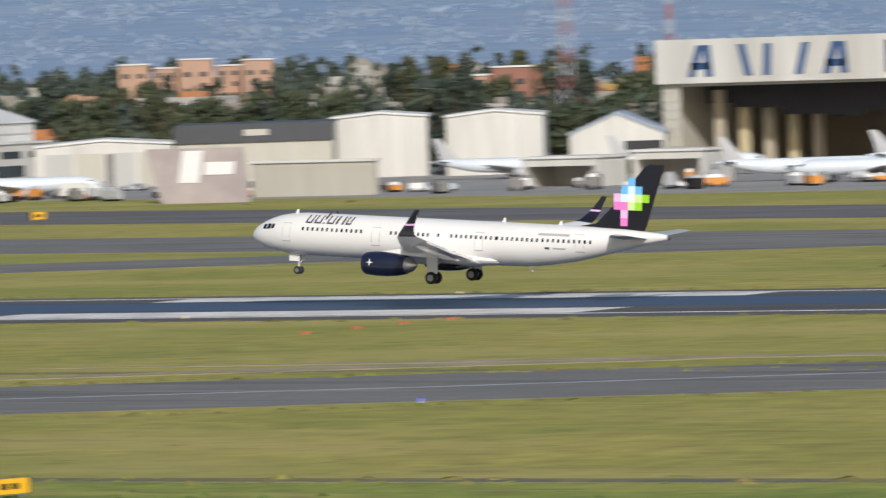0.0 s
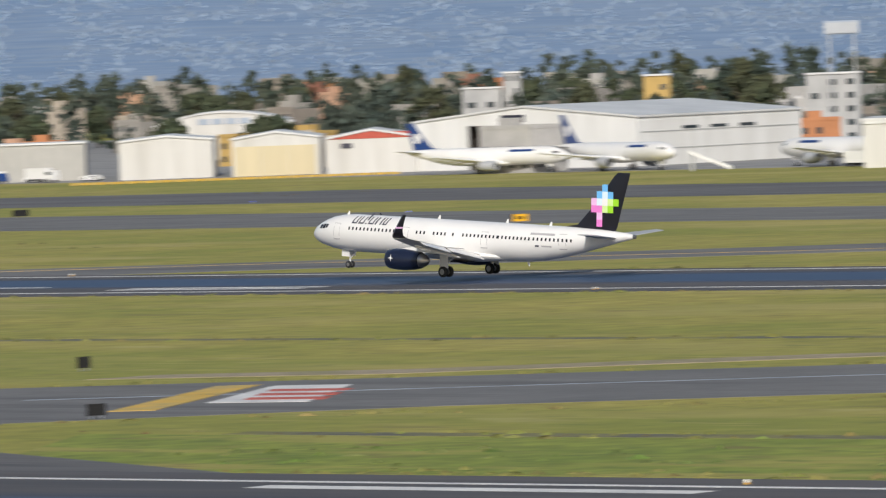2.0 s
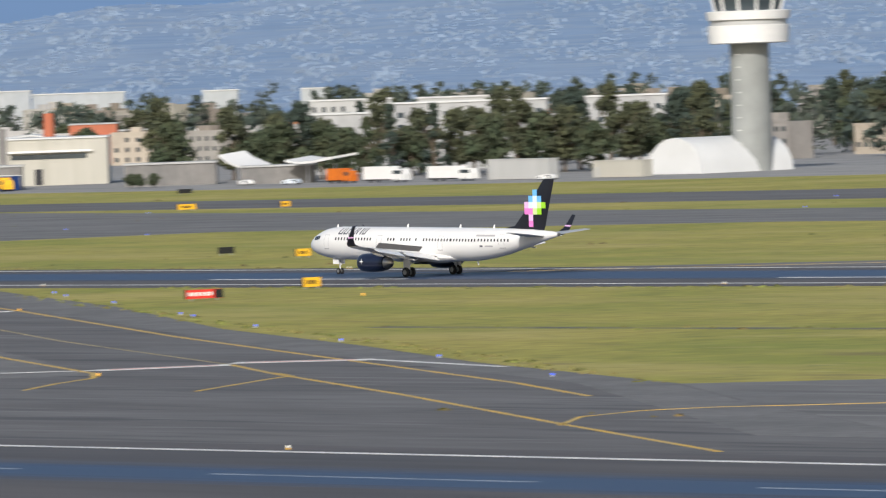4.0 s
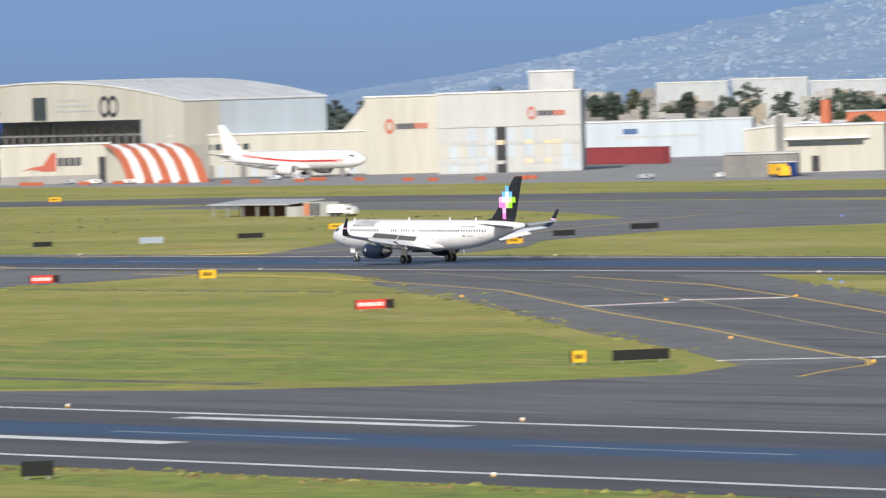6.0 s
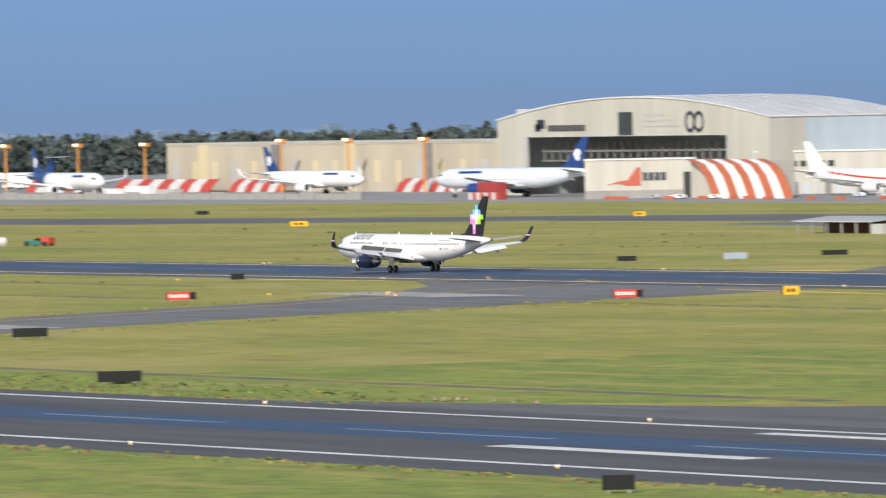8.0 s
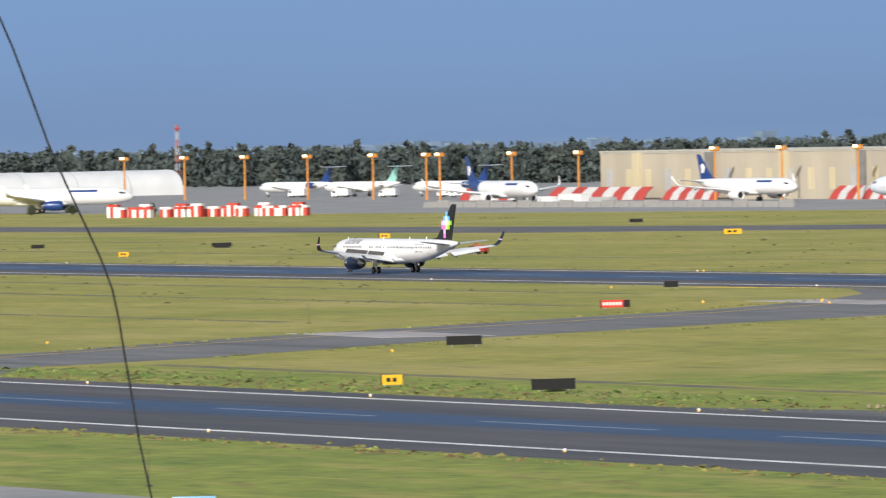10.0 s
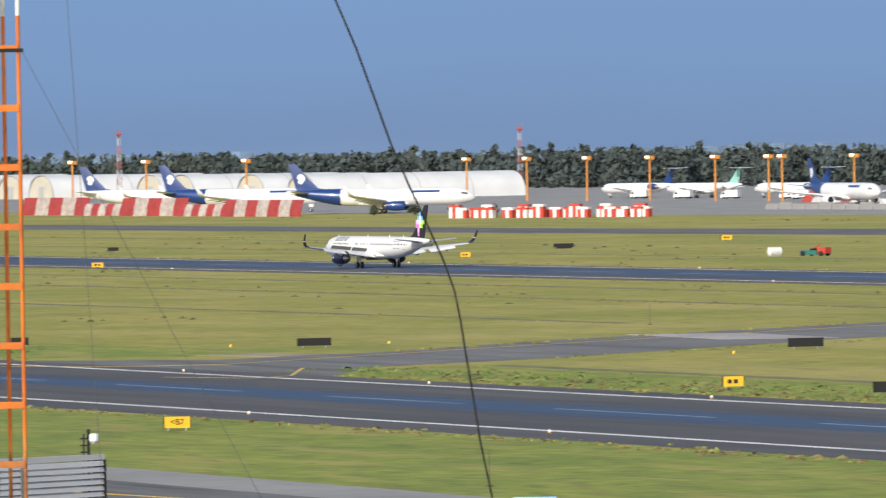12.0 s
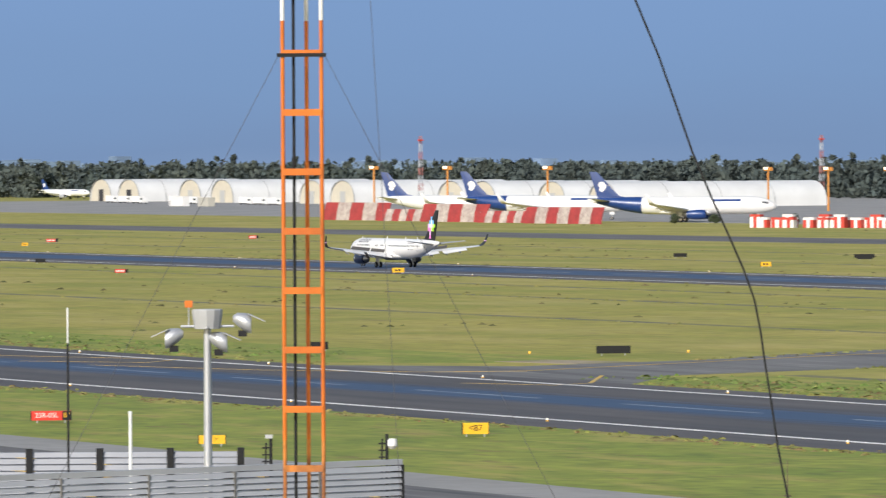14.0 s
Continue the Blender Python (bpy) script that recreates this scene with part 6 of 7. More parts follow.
bb = thing("billboard", pose(*polar(37.73, 1700), 0, 0, 0, 37.7), "pale rooftop billboard in a blue frame", "billboard")
part("board", box(B(), -7.4, 0, -0.15, 0.15, 24.6, 27.0), PALE, bb), part("frame", box(B(), -7.6, 0.2, 0.16, 0.4, 24.4, 27.4), ROOF_B, bb)
for q in (-6.5, -1.0):
    part("post", tube(B(), (q, 0.6, 0), (q, 0.6, 26), 0.2, None, 6), STEEL, bb)


MAST_R, MAST_W = mat("mast_faded_red", (0.34, 0.14, 0.13), 0.7, vary=0.1), mat("mast_faded_white", (0.40, 0.42, 0.45), 0.7, vary=0.1)


def lattice(x, y, h, w, label, name="lattice_mast"):
    root = thing(name, pose(x, y, 0), label, "mast")
    n = int(h / 3)
    for i in range(n):
        z0, z1 = h * i / n, h * (i + 1) / n
        bm = B()
        q = w * (1 - 0.6 * i / n)
        for sx, sy in ((-1, -1), (1, -1), (1, 1), (-1, 1)):
            tube(bm, (sx * q / 2, sy * q / 2, z0), (sx * q / 2, sy * q / 2, z1), 0.11, None, 5)
        tube(bm, (-q / 2, -q / 2, z0), (q / 2, -q / 2, z1), 0.09, None, 4), tube(bm, (q / 2, -q / 2, z0), (q / 2, q / 2, z1), 0.09, None, 4), tube(bm, (q / 2, -q / 2, z0), (-q / 2, -q / 2, z1), 0.09, None, 4)
        part("mast_section", bm, MAST_R if (n - i) % 2 else MAST_W, root)
    part("mast_platform", box(B(), -w * 0.5, w * 0.5, -w * 0.5, w * 0.5, h * 0.93, h * 0.95), RED, root)
    return root


lattice(*polar(62.07 + 1.43, 3080), 28, 1.8, "slim red and white lattice beacon mast")
lattice(*polar(66.5, 3080), 28.5, 1.8, "slim red and white lattice beacon mast")
lattice(*polar(29.23, 1700), 46, 3.6, "tall red and white lattice radio mast")
lattice(*polar(28.45, 1560), 36, 2.4, "pinkish lattice radio mast")
wt = thing("water_tower", pose(*polar(51.02, 1980), 0), "brick-banded chimney stack above the roofs", "chimney")
for i in range(5):
    part("stack_section", loft(B(), [ring((0, 0, z), r, 12, "z") for z, r in ((i * 3.4, 1.9 - 0.12 * i), (i * 3.4 + 3.4, 1.9 - 0.12 * (i + 1)))]), BRICK_R if i % 2 == 0 or i > 2 else CLAD_C, wt)

# ---------------------------------------------------------------- airfield signs and lights
def text_part(txt, size, material, parent, loc, rot):
    c = bpy.data.curves.new("lettering", "FONT")
    c.body, c.size, c.align_x, c.align_y, c.extrude = txt, size, "CENTER", "CENTER", 0.01
    c.materials.append(material)
    o = new("lettering", c)
    o.parent = parent
    o.matrix_basis = pose(*loc, *rot)
    return tagged(o, "painted sign lettering")


def sign(x, y, w, h, kind, txt=None, rz=72):
    """A guidance sign on two short legs; its face looks along -y before it is turned."""
    col = {"yellow": SIGN_Y, "black": SIGN_K, "red": SIGN_R, "grey": ROOF_B}[kind]
    lab = {"yellow": "yellow illuminated taxiway guidance sign in the grass", "black": "dark back of a guidance sign in the grass", "red": "red runway holding sign with white lettering", "grey": "grey back of a guidance sign in the grass"}[kind]
    root = thing("guidance_sign", pose(x, y, 0, 0, 0, rz), lab, "sign", "airfield signs")
    part("sign_box", box(B(), -w / 2, w / 2, -0.15, 0.15, 0.25, 0.25 + h), col, root)
    for sx in (-w / 2 - 0.05, w / 2):
        part("frame_end", box(B(), sx, sx + 0.05, -0.2, 0.2, 0.22, 0.28 + h), SIGN_K if kind != "grey" else ROOF_G, root)
    for sx in (-0.35, 0.35):
        part("leg", box(B(), sx * w - 0.06, sx * w + 0.06, -0.06, 0.06, 0, 0.25), STEEL, root)
    if kind == "red":
        part("location_panel", box(B(), w * 0.28, w / 2, -0.165, -0.152, 0.27, 0.23 + h), SIGN_K, root)
        if txt:
            text_part(txt, h * 0.72, WHITE_P, root, (-w * 0.11, -0.175, 0.27 + h / 2), (90, 0, 0))
            text_part("B7", h * 0.7, SIGN_Y, root, (w * 0.39, -0.18, 0.27 + h / 2), (90, 0, 0))
        else:
            for i in range(6):
                part("sign_bar", box(B(), -w * 0.44 + i * w * 0.115, -w * 0.44 + i * w * 0.115 + w * 0.08, -0.17, -0.152, 0.25 + h * 0.3, 0.25 + h * 0.72), WHITE_P, root)
    elif kind == "yellow":
        if txt:
            text_part(txt, h * 0.75, SIGN_K, root, (0, -0.17, 0.27 + h / 2), (90, 0, 0))
        else:
            for i in range(2):
                part("sign_bar", box(B(), -w * 0.28 + i * w * 0.30, -w * 0.28 + i * w * 0.30 + w * 0.2, -0.17, -0.152, 0.25 + h * 0.3, 0.25 + h * 0.7), SIGN_K, root)
    return root


for x, y, k, w, h, tx in ((-917.6, 682, "yellow", 2.4, 1.0, None), (-785, 678.7, "yellow", 2.1, 1.0, None), (-670, 580.4, "yellow", 2.2, 1.1, None), (-1101.7, 924, "yellow", 3.6, 1.0, None), (-1086, 935, "yellow", 1.8, 1.0, None), (-654, 550.6, "red", 4.4, 1.0, None),
                       (-526.7, 398, "yellow", 1.3, 1.0, None), (-525, 403.5, "black", 5.0, 0.9, None), (-949, 715, "black", 3.4, 0.9, None), (-970, 747, "black", 4.6, 0.9, None), (-815, 690.5, "black", 2.2, 0.9, None), (-1257, 1054, "black", 3, 0.9, None),
                       (-1430.5, 847.4, "yellow", 4.0, 1.1, None), (-985.5, 573, "black", 2.0, 0.9, None), (-830, 541, "red", 3.8, 1.0, None), (-817.5, 558, "yellow", 2.2, 1.1, None), (-679, 485.4, "red", 4.3, 1.0, None), (-413.3, 268.4, "black", 2.0, 0.95, None),
                       (-1023, 707, "black", 4.2, 0.8, None), (-1062, 751.7, "yellow", 2.8, 0.9, None), (-1017, 683.5, "grey", 3.8, 1.0, None), (-1443, 944, "yellow", 2.8, 1.0, None), (-1506, 802, "yellow", 2.4, 1.0, None), (-887, 507, "red", 3.9, 1.0, None),
                       (-757, 413, "black", 3.9, 1.0, None), (-620, 347.6, "black", 4.0, 1.0, None), (-647, 345, "yellow", 2.0, 0.95, None), (-1025, 668, "black", 3.0, 0.8, None), (-1635, 941, "black", 3.2, 0.9, None), (-1460, 738, "black", 4.2, 0.8, None),
                       (-1359, 586, "yellow", 2.3, 0.9, None), (-1373, 672, "yellow", 2.1, 0.9, None), (-815.8, 379.3, "black", 3.9, 0.9, None), (-595.8, 264, "yellow", 2.2, 0.95, "<B7"), (-1514, 806, "yellow", 2.2, 0.9, None), (-1442, 729, "black", 3.2, 0.8, None),
                       (-1552, 673, "black", 2.3, 0.8, None), (-1501, 714, "black", 2.8, 0.8, None), (-853.7, 357.7, "black", 2.0, 0.9, None), (-646.3, 244.5, "red", 3.6, 0.85, "23R-05L"), (-588.1, 236.7, "yellow", 2.2, 0.7, "B7 >"), (-1794, 672, "yellow", 1.6, 0.8, None),
                       (-1396, 543, "red", 2.5, 0.7, None), (-1862, 705, "red", 3.0, 0.8, None), (-1885, 771, "red", 2.5, 0.8, None), (-1531, 577, "black", 2.1, 0.8, None), (-235.4, 355.6, "yellow", 2.6, 0.85, None), (-611, 933, "yellow", 2.6, 1.1, None), (-688, 811, "yellow", 2.4, 1.0, None),
                       (-481.6, 672.6, "yellow", 1.9, 1.0, None), (-853, 882, "black", 2.6, 1.0, None), (-423, 444, "black", 0.9, 0.9, None), (-365.4, 384.6, "black", 1.2, 0.8, None)):
    sign(x, y, w, h, k, tx)
# orange row of marker boards in the grass
for px in ((-336.8, 555.0), (-337.0, 563.8), (-336.9, 571.7), (-336.8, 579.8)):
    rb = thing("marker_board", pose(*px, 0, 0, 0, 62), "low orange-red marker board in the grass", "marker", "orange marker boards")
    part("board", box(B(), -0.45, 0.45, -0.08, 0.08, 0.1, 0.32), BRICK_R, rb)
    part("leg", box(B(), -0.06, 0.06, -0.05, 0.05, 0, 0.12), STEEL, rb)

lamp_white = mat("edge_light_glass", (0.95, 0.90, 0.78), 0.3, emit=0.35)
lamp_amber = mat("amber_light_glass", (0.95, 0.50, 0.06), 0.3, emit=0.8)
lamp_blue = mat("blue_light_glass", (0.10, 0.18, 0.95), 0.3, emit=0.9)


def edge_light(material, label):
    root = thing("runway_light", pose(0, -500, 0), label, "light", "airfield lights")
    part("base", loft(B(), [ring((0, 0, z), r, 8, "z") for z, r in ((0, 0.16), (0.06, 0.13), (0.14, 0.09))]), SIGN_Y if material is not lamp_blue else STEEL, root)
    part("lens", loft(B(), [ring((0, 0, z), r, 8, "z") for z, r in ((0.14, 0.11), (0.26, 0.13), (0.32, 0.05))]), material, root, "glowing lens")
    return root


def scatter(proto, spots):
    proto.matrix_basis = pose(*spots[0], 0)
    for q in spots[1:]:
        copy_thing(proto, pose(*q, 0))


scatter(edge_light(lamp_white, "small pale runway edge light"), [(-265 - 60 * i, y) for i in range(12) for y in (284.0, 331.0)] + [(-370 - 120 * i, y) for i in range(13) for y in (588.9, 638.8)])
scatter(edge_light(lamp_amber, "small amber guard light"), [(-664, 514), (-655, 525), (-640, 562), (-706, 517), (-500, 409), (-885, 538), (-893, 543), (-878, 535), (-903, 530), (-748, 399), (-828, 374), (-822, 392), (-1000, 571), (-845, 549), (-1090, 640), (-560, 441)])
scatter(edge_light(lamp_blue, "small blue taxiway edge light"), [(-702 + 42 * i, 568 - 25.5 * i) for i in range(7)] + [(-690, 560), (-610, 512), (-300, 440), (-350, 466), (-264, 450), (-1000, 812), (-900, 888), (-960, 955), (-860, 945), (-940, 780), (-1090, 905), (-700, 800), (-760, 870)])

# ---------------------------------------------------------------- apron furniture
def lamp_post(x, y, h, label="orange floodlight post on the apron"):
    root = thing("apron_lamp", pose(x, y, 0), label, "lamp post", "orange apron lamps")
    part("post", loft(B(), [ring((0, 0, z), r, 8, "z") for z, r in ((0, 0.46), (h - 0.6, 0.32))]), ORANGE_D, root)
    part("crossarm", box(B(), -0.5, 0.5, -1.6, 1.6, h - 0.6, h - 0.1), ORANGE_D, root)
    for sy in (-1.0, 1.0):
        part("lamp_head", box(B(), -0.5, 0.5, sy - 0.55, sy + 0.55, h - 0.1, h + 0.75), ORANGE_D if sy > 0 else LAMP_ON, root, "floodlight head")
    return root


for az in (63.9, 63.45, 63.0, 62.53, 62.04, 61.64, 61.54, 61.0, 60.5):
    lamp_post(-1240 * math.tan(radians(az)), 1240, 15.2)
for az in (59.48, 58.98, 58.41, 57.2):
    lamp_post(-1221 * math.tan(radians(az)), 1221, 16.0)
for az, yy in ((66.85, 1100), (66.3, 1100), (65.55, 1100)):
    lamp_post(-yy * math.tan(radians(az)), yy, 16.5)


def blast_fence(x0, y0, x1, y1, h, n, label="red and white striped blast fence panel row", lean=1.2, cols=(RED, WHITE_P)):
    d = Vector((x1 - x0, y1 - y0))
    L = d.length
    root = thing("blast_fence", pose(x0, y0, 0, 0, 0, math.degrees(math.atan2(d.y, d.x))), label, "blast fence", "striped blast fences")
    for i in range(n):
        a, b = L * i / n, L * (i + 1) / n
        part("stripe_panel", loft(B(), [[(a + s + 0.02, dy, z), (b + s - 0.02, dy, z), (b + s - 0.02, dy + 0.25, z), (a + s + 0.02, dy + 0.25, z)] for dy, z, s in ((0, 0, 0), (lean * 0.4, h * 0.55, 0.35 * lean), (lean, h, 1.1 * lean))]), cols[i % 2], root)
    for i in range(0, n + 1, 4):
        part("strut", tube(B(), (L * i / n + 0.2, lean + 0.2, h * 0.9), (L * i / n + 0.2, lean + 3.0, 0), 0.12, None, 5), STEEL, root)
    return root


FRED = mat("faded_red_panel", (0.36, 0.045, 0.045), 0.6, vary=0.2, size=0.8, second=(0.27, 0.04, 0.04), second_size=3)
FRED_L, FWHITE_L = mat("worn_red_panel", (0.44, 0.060, 0.045), 0.6, vary=0.15, size=1.0), mat("worn_white_panel", (0.58, 0.56, 0.54), 0.6, vary=0.15, size=1.0)
FWHITE = mat("faded_white_panel", (0.50, 0.44, 0.40), 0.6, vary=0.25, size=0.7, second=(0.36, 0.28, 0.26), second_size=2.5)
for x0, x1, h, n in ((-2359, -2318, 5.9, 5), (-2313, -2286, 3.9, 7), (-2277, -2238, 5.8, 5), (-2232, -2206, 3.8, 7), (-2196, -2151, 5.2, 7)):
    blast_fence(x0, 990, x1, 996, h, n, "faded red and white striped blast fence", 0.8, (FRED, FWHITE))
for x0, x1, n in ((-2185, -2122, 9), (-2110, -2076, 7), (-2008, -1970, 8), (-2245, -2205, 6)):
    blast_fence(x0, 1224, x1, 1224, 4.2, n, lean=2.4, cols=(FRED_L, FWHITE_L))
rngb = random.Random(4)
for i in range(34):
    f = i / 68
    bl = thing("barrier_block", pose(-2022 + 126 * f + rngb.uniform(-0.4, 0.4), 990 + 62 * f + rngb.uniform(-4, 4), 0, 0, 0, 26), "red and white stacked barrier block at the apron edge", "barrier", "red and white barriers")
    for j in range(3):
        part("block", box(B(), -1.8 + j * 1.25, -0.6 + j * 1.25, -0.9, 0.9, 0, 2.3 + (0.9 if i % 5 == 0 else 0)), RED if (j + i) % 2 else WHITE_P, bl)
    part("cap", box(B(), -1.9, 2.0, -0.8, 0.8, 2.35 + (0.9 if i % 5 == 0 else 0), 3.0 + (0.9 if i % 5 == 0 else 0)), WHITE_P if i % 2 else RED, bl)
bk = thing("barrier_block", pose(-1795, 1118, 0), "red and white barrier with a red stair frame", "barrier")
for i in range(8):
    part("block", box(B(), i * 2.0, i * 2.0 + 1.9, 0, 1.5, 0, 2.0), FRED_L if i % 2 else FWHITE_L, bk)
part("stair_frame", box(B(), 0, 12, 3, 5, 0, 4.8), FRED, bk)


def vehicle(x, y, rz, L, w, h, body, label, cab=WHITE_P, kind="truck"):
    root = thing(kind, pose(x, y, 0.03, 0, 0, rz), label, "vehicle")
    c = L * (0.28 if L > 5 else 0.45)
    if L > 5:
        part("cargo_body", box(B(), -L / 2 + c + 0.15, L / 2, -w / 2, w / 2, 0.75, h), body, root)
        part("chassis", box(B(), -L / 2 + 0.2, L / 2, -w / 2 + 0.2, w / 2 - 0.2, 0.45, 0.75), SIGN_K, root)
    else:
        part("body", loft(B(), [[(xx, -w / 2, z0), (xx, w / 2, z0), (xx, w / 2 - 0.05, z1), (xx, -w / 2 + 0.05, z1)] for xx, z0, z1 in ((-L / 2, 0.4, 0.75), (-L / 2 + 0.15, 0.3, 0.95), (L / 2 - 0.1, 0.3, 1.0), (L / 2, 0.4, 0.9))]), body, root)
    part("cab", loft(B(), [[(xx, -w / 2 + 0.05, 0.5), (xx, w / 2 - 0.05, 0.5), (xx, w / 2 - 0.12, z), (xx, -w / 2 + 0.12, z)] for xx, z in ((-L / 2 + 0.02, h * 0.5), (-L / 2 + 0.5, h * 0.82), (-L / 2 + c, h * 0.85), (-L / 2 + c + (0.1 if L > 5 else 1.0), h * (0.84 if L > 5 else 0.8)))]), cab, root)
    part("windscreen", box(B(), -L / 2 + 0.5, -L / 2 + c - 0.3, -w / 2 + 0.04, w / 2 - 0.04, h * 0.52, h * 0.74), WIN, root)
    for xx in (-L / 2 + L * 0.16, L / 2 - L * 0.18):
        for s in (-1, 1):
            part("wheel", loft(B(), [ring((xx, s * (w / 2 - 0.15) + u, 0.42), r, 10, "y") for u, r in ((-0.14, 0.3), (-0.12, 0.42), (0.12, 0.42), (0.14, 0.3))]), RUBBER, root)
    return root


vehicle(-1167.5, 828, 200, 5.6, 2.1, 2.3, WHITE_P, "white pickup truck with a box body", kind="pickup_truck")
for i, (x, y, L, h) in enumerate(((-862, 1114, 7, 2.9), (-853, 1112, 6, 2.5), (-843, 1113, 8, 3.0), (-833, 1111, 5.5, 2.2), (-824, 1113, 7, 2.7), (-716, 1062, 6, 2.5), (-684, 1058, 7, 2.8), (-1110, 1135, 7, 2.8), (-1102, 1133, 6, 2.5), (-1090, 1134, 8, 3.0), (-1120, 1136, 6.5, 2.6))):
    vehicle(x, y, 178 - 9 * (i % 3), L, 2.3, h, WHITE_P, "white van parked before the halls", (WHITE_P, AC_GREY, AC_BLUE)[i % 3], "van")
vehicle(-1392, 1112, 160, 9, 2.5, 3.2, SIGN_Y, "yellow airport service truck", SIGN_Y)
vehicle(-1283, 1135, 178, 14, 2.6, 3.6, WHITE_P, "white tanker lorry parked by the wall"), vehicle(-1262, 1136, 178, 15, 2.6, 3.4, WHITE_P, "white trailer lorry parked by the wall"), vehicle(-1296, 1133, 178, 8, 2.6, 3.4, ORANGE, "orange lorry parked by the wall", ORANGE)
for i, (x, y) in enumerate(((-1420, 1117), (-1444, 1113), (-1310, 1130), (-1326, 1130), (-1225, 1130), (-1640, 1150), (-1655, 1152), (-1688, 1128), (-1705, 1128), (-1720, 1130), (-620, 1066), (-640, 1075), (-700, 1120), (-712, 1118), (-724, 1122), (-775, 1090), (-790, 1092), (-805, 1090), (-822, 1094), (-1080, 1138), (-1098, 1140))):
    vehicle(x, y, 170 + 13 * (i % 3), 4.4, 1.8, 1.5, (WHITE_P, AC_GREY, AC_SILVER, WHITE_P)[i % 4], "small parked car on the apron", (WHITE_P, AC_GREY, AC_SILVER, WHITE_P)[i % 4], "car")
for i in range(9):
    vehicle(-2945 - 26 * i, 1215 + 4 * (i % 3), 185, 11, 2.5, 3.3, WHITE_P, "white airport bus near the tents", kind="bus")
for x, y in ((-2440, 1282), (-2400, 1280), (-2360, 1282), (-2480, 1285), (-2340, 1276)):
    vehicle(x, y, 30, 7, 2.4, 3.2, WHITE_P, "white catering truck on the far apron")
for x, y, L, hh3, mt, lb in ((-1700, 1300, 42, 4.6, mat("dark_red_container", (0.26, 0.045, 0.05), 0.6, vary=0.1, size=2), "long dark red container row"), (-2003, 1130, 14, 3.6, WHITE_P, "white site container on the apron"), (-2022, 1132, 9, 2.8, WHITE_P, "white site container on the apron"), (-1985, 1130, 11, 2.6, CLAD_W, "pale storage container on the apron"),
                        (-2945, 1170, 16, 4.0, WHITE_P, "low white cabin near the tents"), (-2920, 1172, 12, 3.6, CLAD_C, "low cream cabin near the tents"), (-1245, 1140, 20, 4.4, CLAD_W, "low white cabin beside the fence"), (-1215, 1142, 16, 3.6, CLAD_C, "low cream cabin beside the fence"), (-1400, 1118, 7, 3.4, AC_BLUE, "blue shelter with a white roof")):
    ct = thing("container", pose(x, y, 0.02), lb, "container")
    part("box_body", box(B(), -L / 2, L / 2, 0, 2.8, 0.1, hh3), mt, ct)
    part("roof_lip", box(B(), -L / 2 - 0.1, L / 2 + 0.1, -0.1, 2.9, hh3, hh3 + 0.2), WHITE_P if "blue" in lb else mt, ct)
    part("door", box(B(), -L / 2 + 1, -L / 2 + 2, -0.06, 0.02, 0.2, min(2.4, hh3 - 0.3)), ROOF_G, ct)
BARRIER_O = mat("faded_orange_plastic", (0.42, 0.11, 0.05), 0.6, vary=0.1)
rngc = random.Random(9)
for i in range(20):
    x = -1480 - rngc.uniform(0, 270)
    cn = thing("road_barrier", pose(x, 1120 + rngc.uniform(-4, 20), 0.02, 0, 0, rngc.uniform(-8, 8)), "low orange water-filled barrier", "barrier", "orange road barriers")
    part("barrier_body", loft(B(), [[(-2.2, -0.35 * q, z), (2.2, -0.35 * q, z), (2.2, 0.35 * q, z), (-2.2, 0.35 * q, z)] for z, q in ((0, 1), (0.3, 0.8), (0.9, 0.35))]), BARRIER_O, cn)
for i in range(26):
    x = -1860 - 8.5 * i
    cb = thing("jersey_barrier", pose(x, 1120, 0.02), "grey concrete barrier at the apron edge", "barrier", "concrete barriers")
    part("barrier_body", loft(B(), [[(-4, -0.6 * q, z), (4, -0.6 * q, z), (4, 0.6 * q, z), (-4, 0.6 * q, z)] for z, q in ((0, 1), (0.5, 0.7), (1.7 + 0.5 * (i % 3 == 0), 0.4))]), CONCRETE, cb)
rngd = random.Random(14)
for i in range(64):
    x = -715 + 175 * rngd.random()
    k = rngd.random()
    eq = thing("ground_equipment", pose(x, 1050 + rngd.uniform(-6, 34), 0.02, 0, 0, rngd.uniform(-40, 40)), "old ground equipment piled on the apron", "equipment", "old ground equipment")
    w, hq = rngd.uniform(1.2, 3.6), rngd.uniform(0.8, 2.4)
    part("body", box(B(), -w / 2, w / 2, -0.9, 0.9, 0.35, hq), (WHITE_P, AC_GREY, ORANGE_D, GREYWALL, SIGN_K)[int(k * 5)], eq)
    part("hood", loft(B(), [[(-w / 2 + 0.1, -0.7, hq), (w / 4, -0.7, hq), (w / 4, 0.7, hq), (-w / 2 + 0.1, 0.7, hq)], [(-w / 2 + 0.3, -0.5, hq + 0.5), (w / 6, -0.5, hq + 0.5), (w / 6, 0.5, hq + 0.5), (-w / 2 + 0.3, 0.5, hq + 0.5)]]), (GREYWALL, WHITE_P, AC_GREY)[i % 3], eq)
    for sx in (-w / 3, w / 3):
        part("wheel", loft(B(), [ring((sx, u, 0.36), r, 8, "y") for u, r in ((-0.95, 0.2), (-0.9, 0.36), (0.9, 0.36), (0.95, 0.2))]), RUBBER, eq)
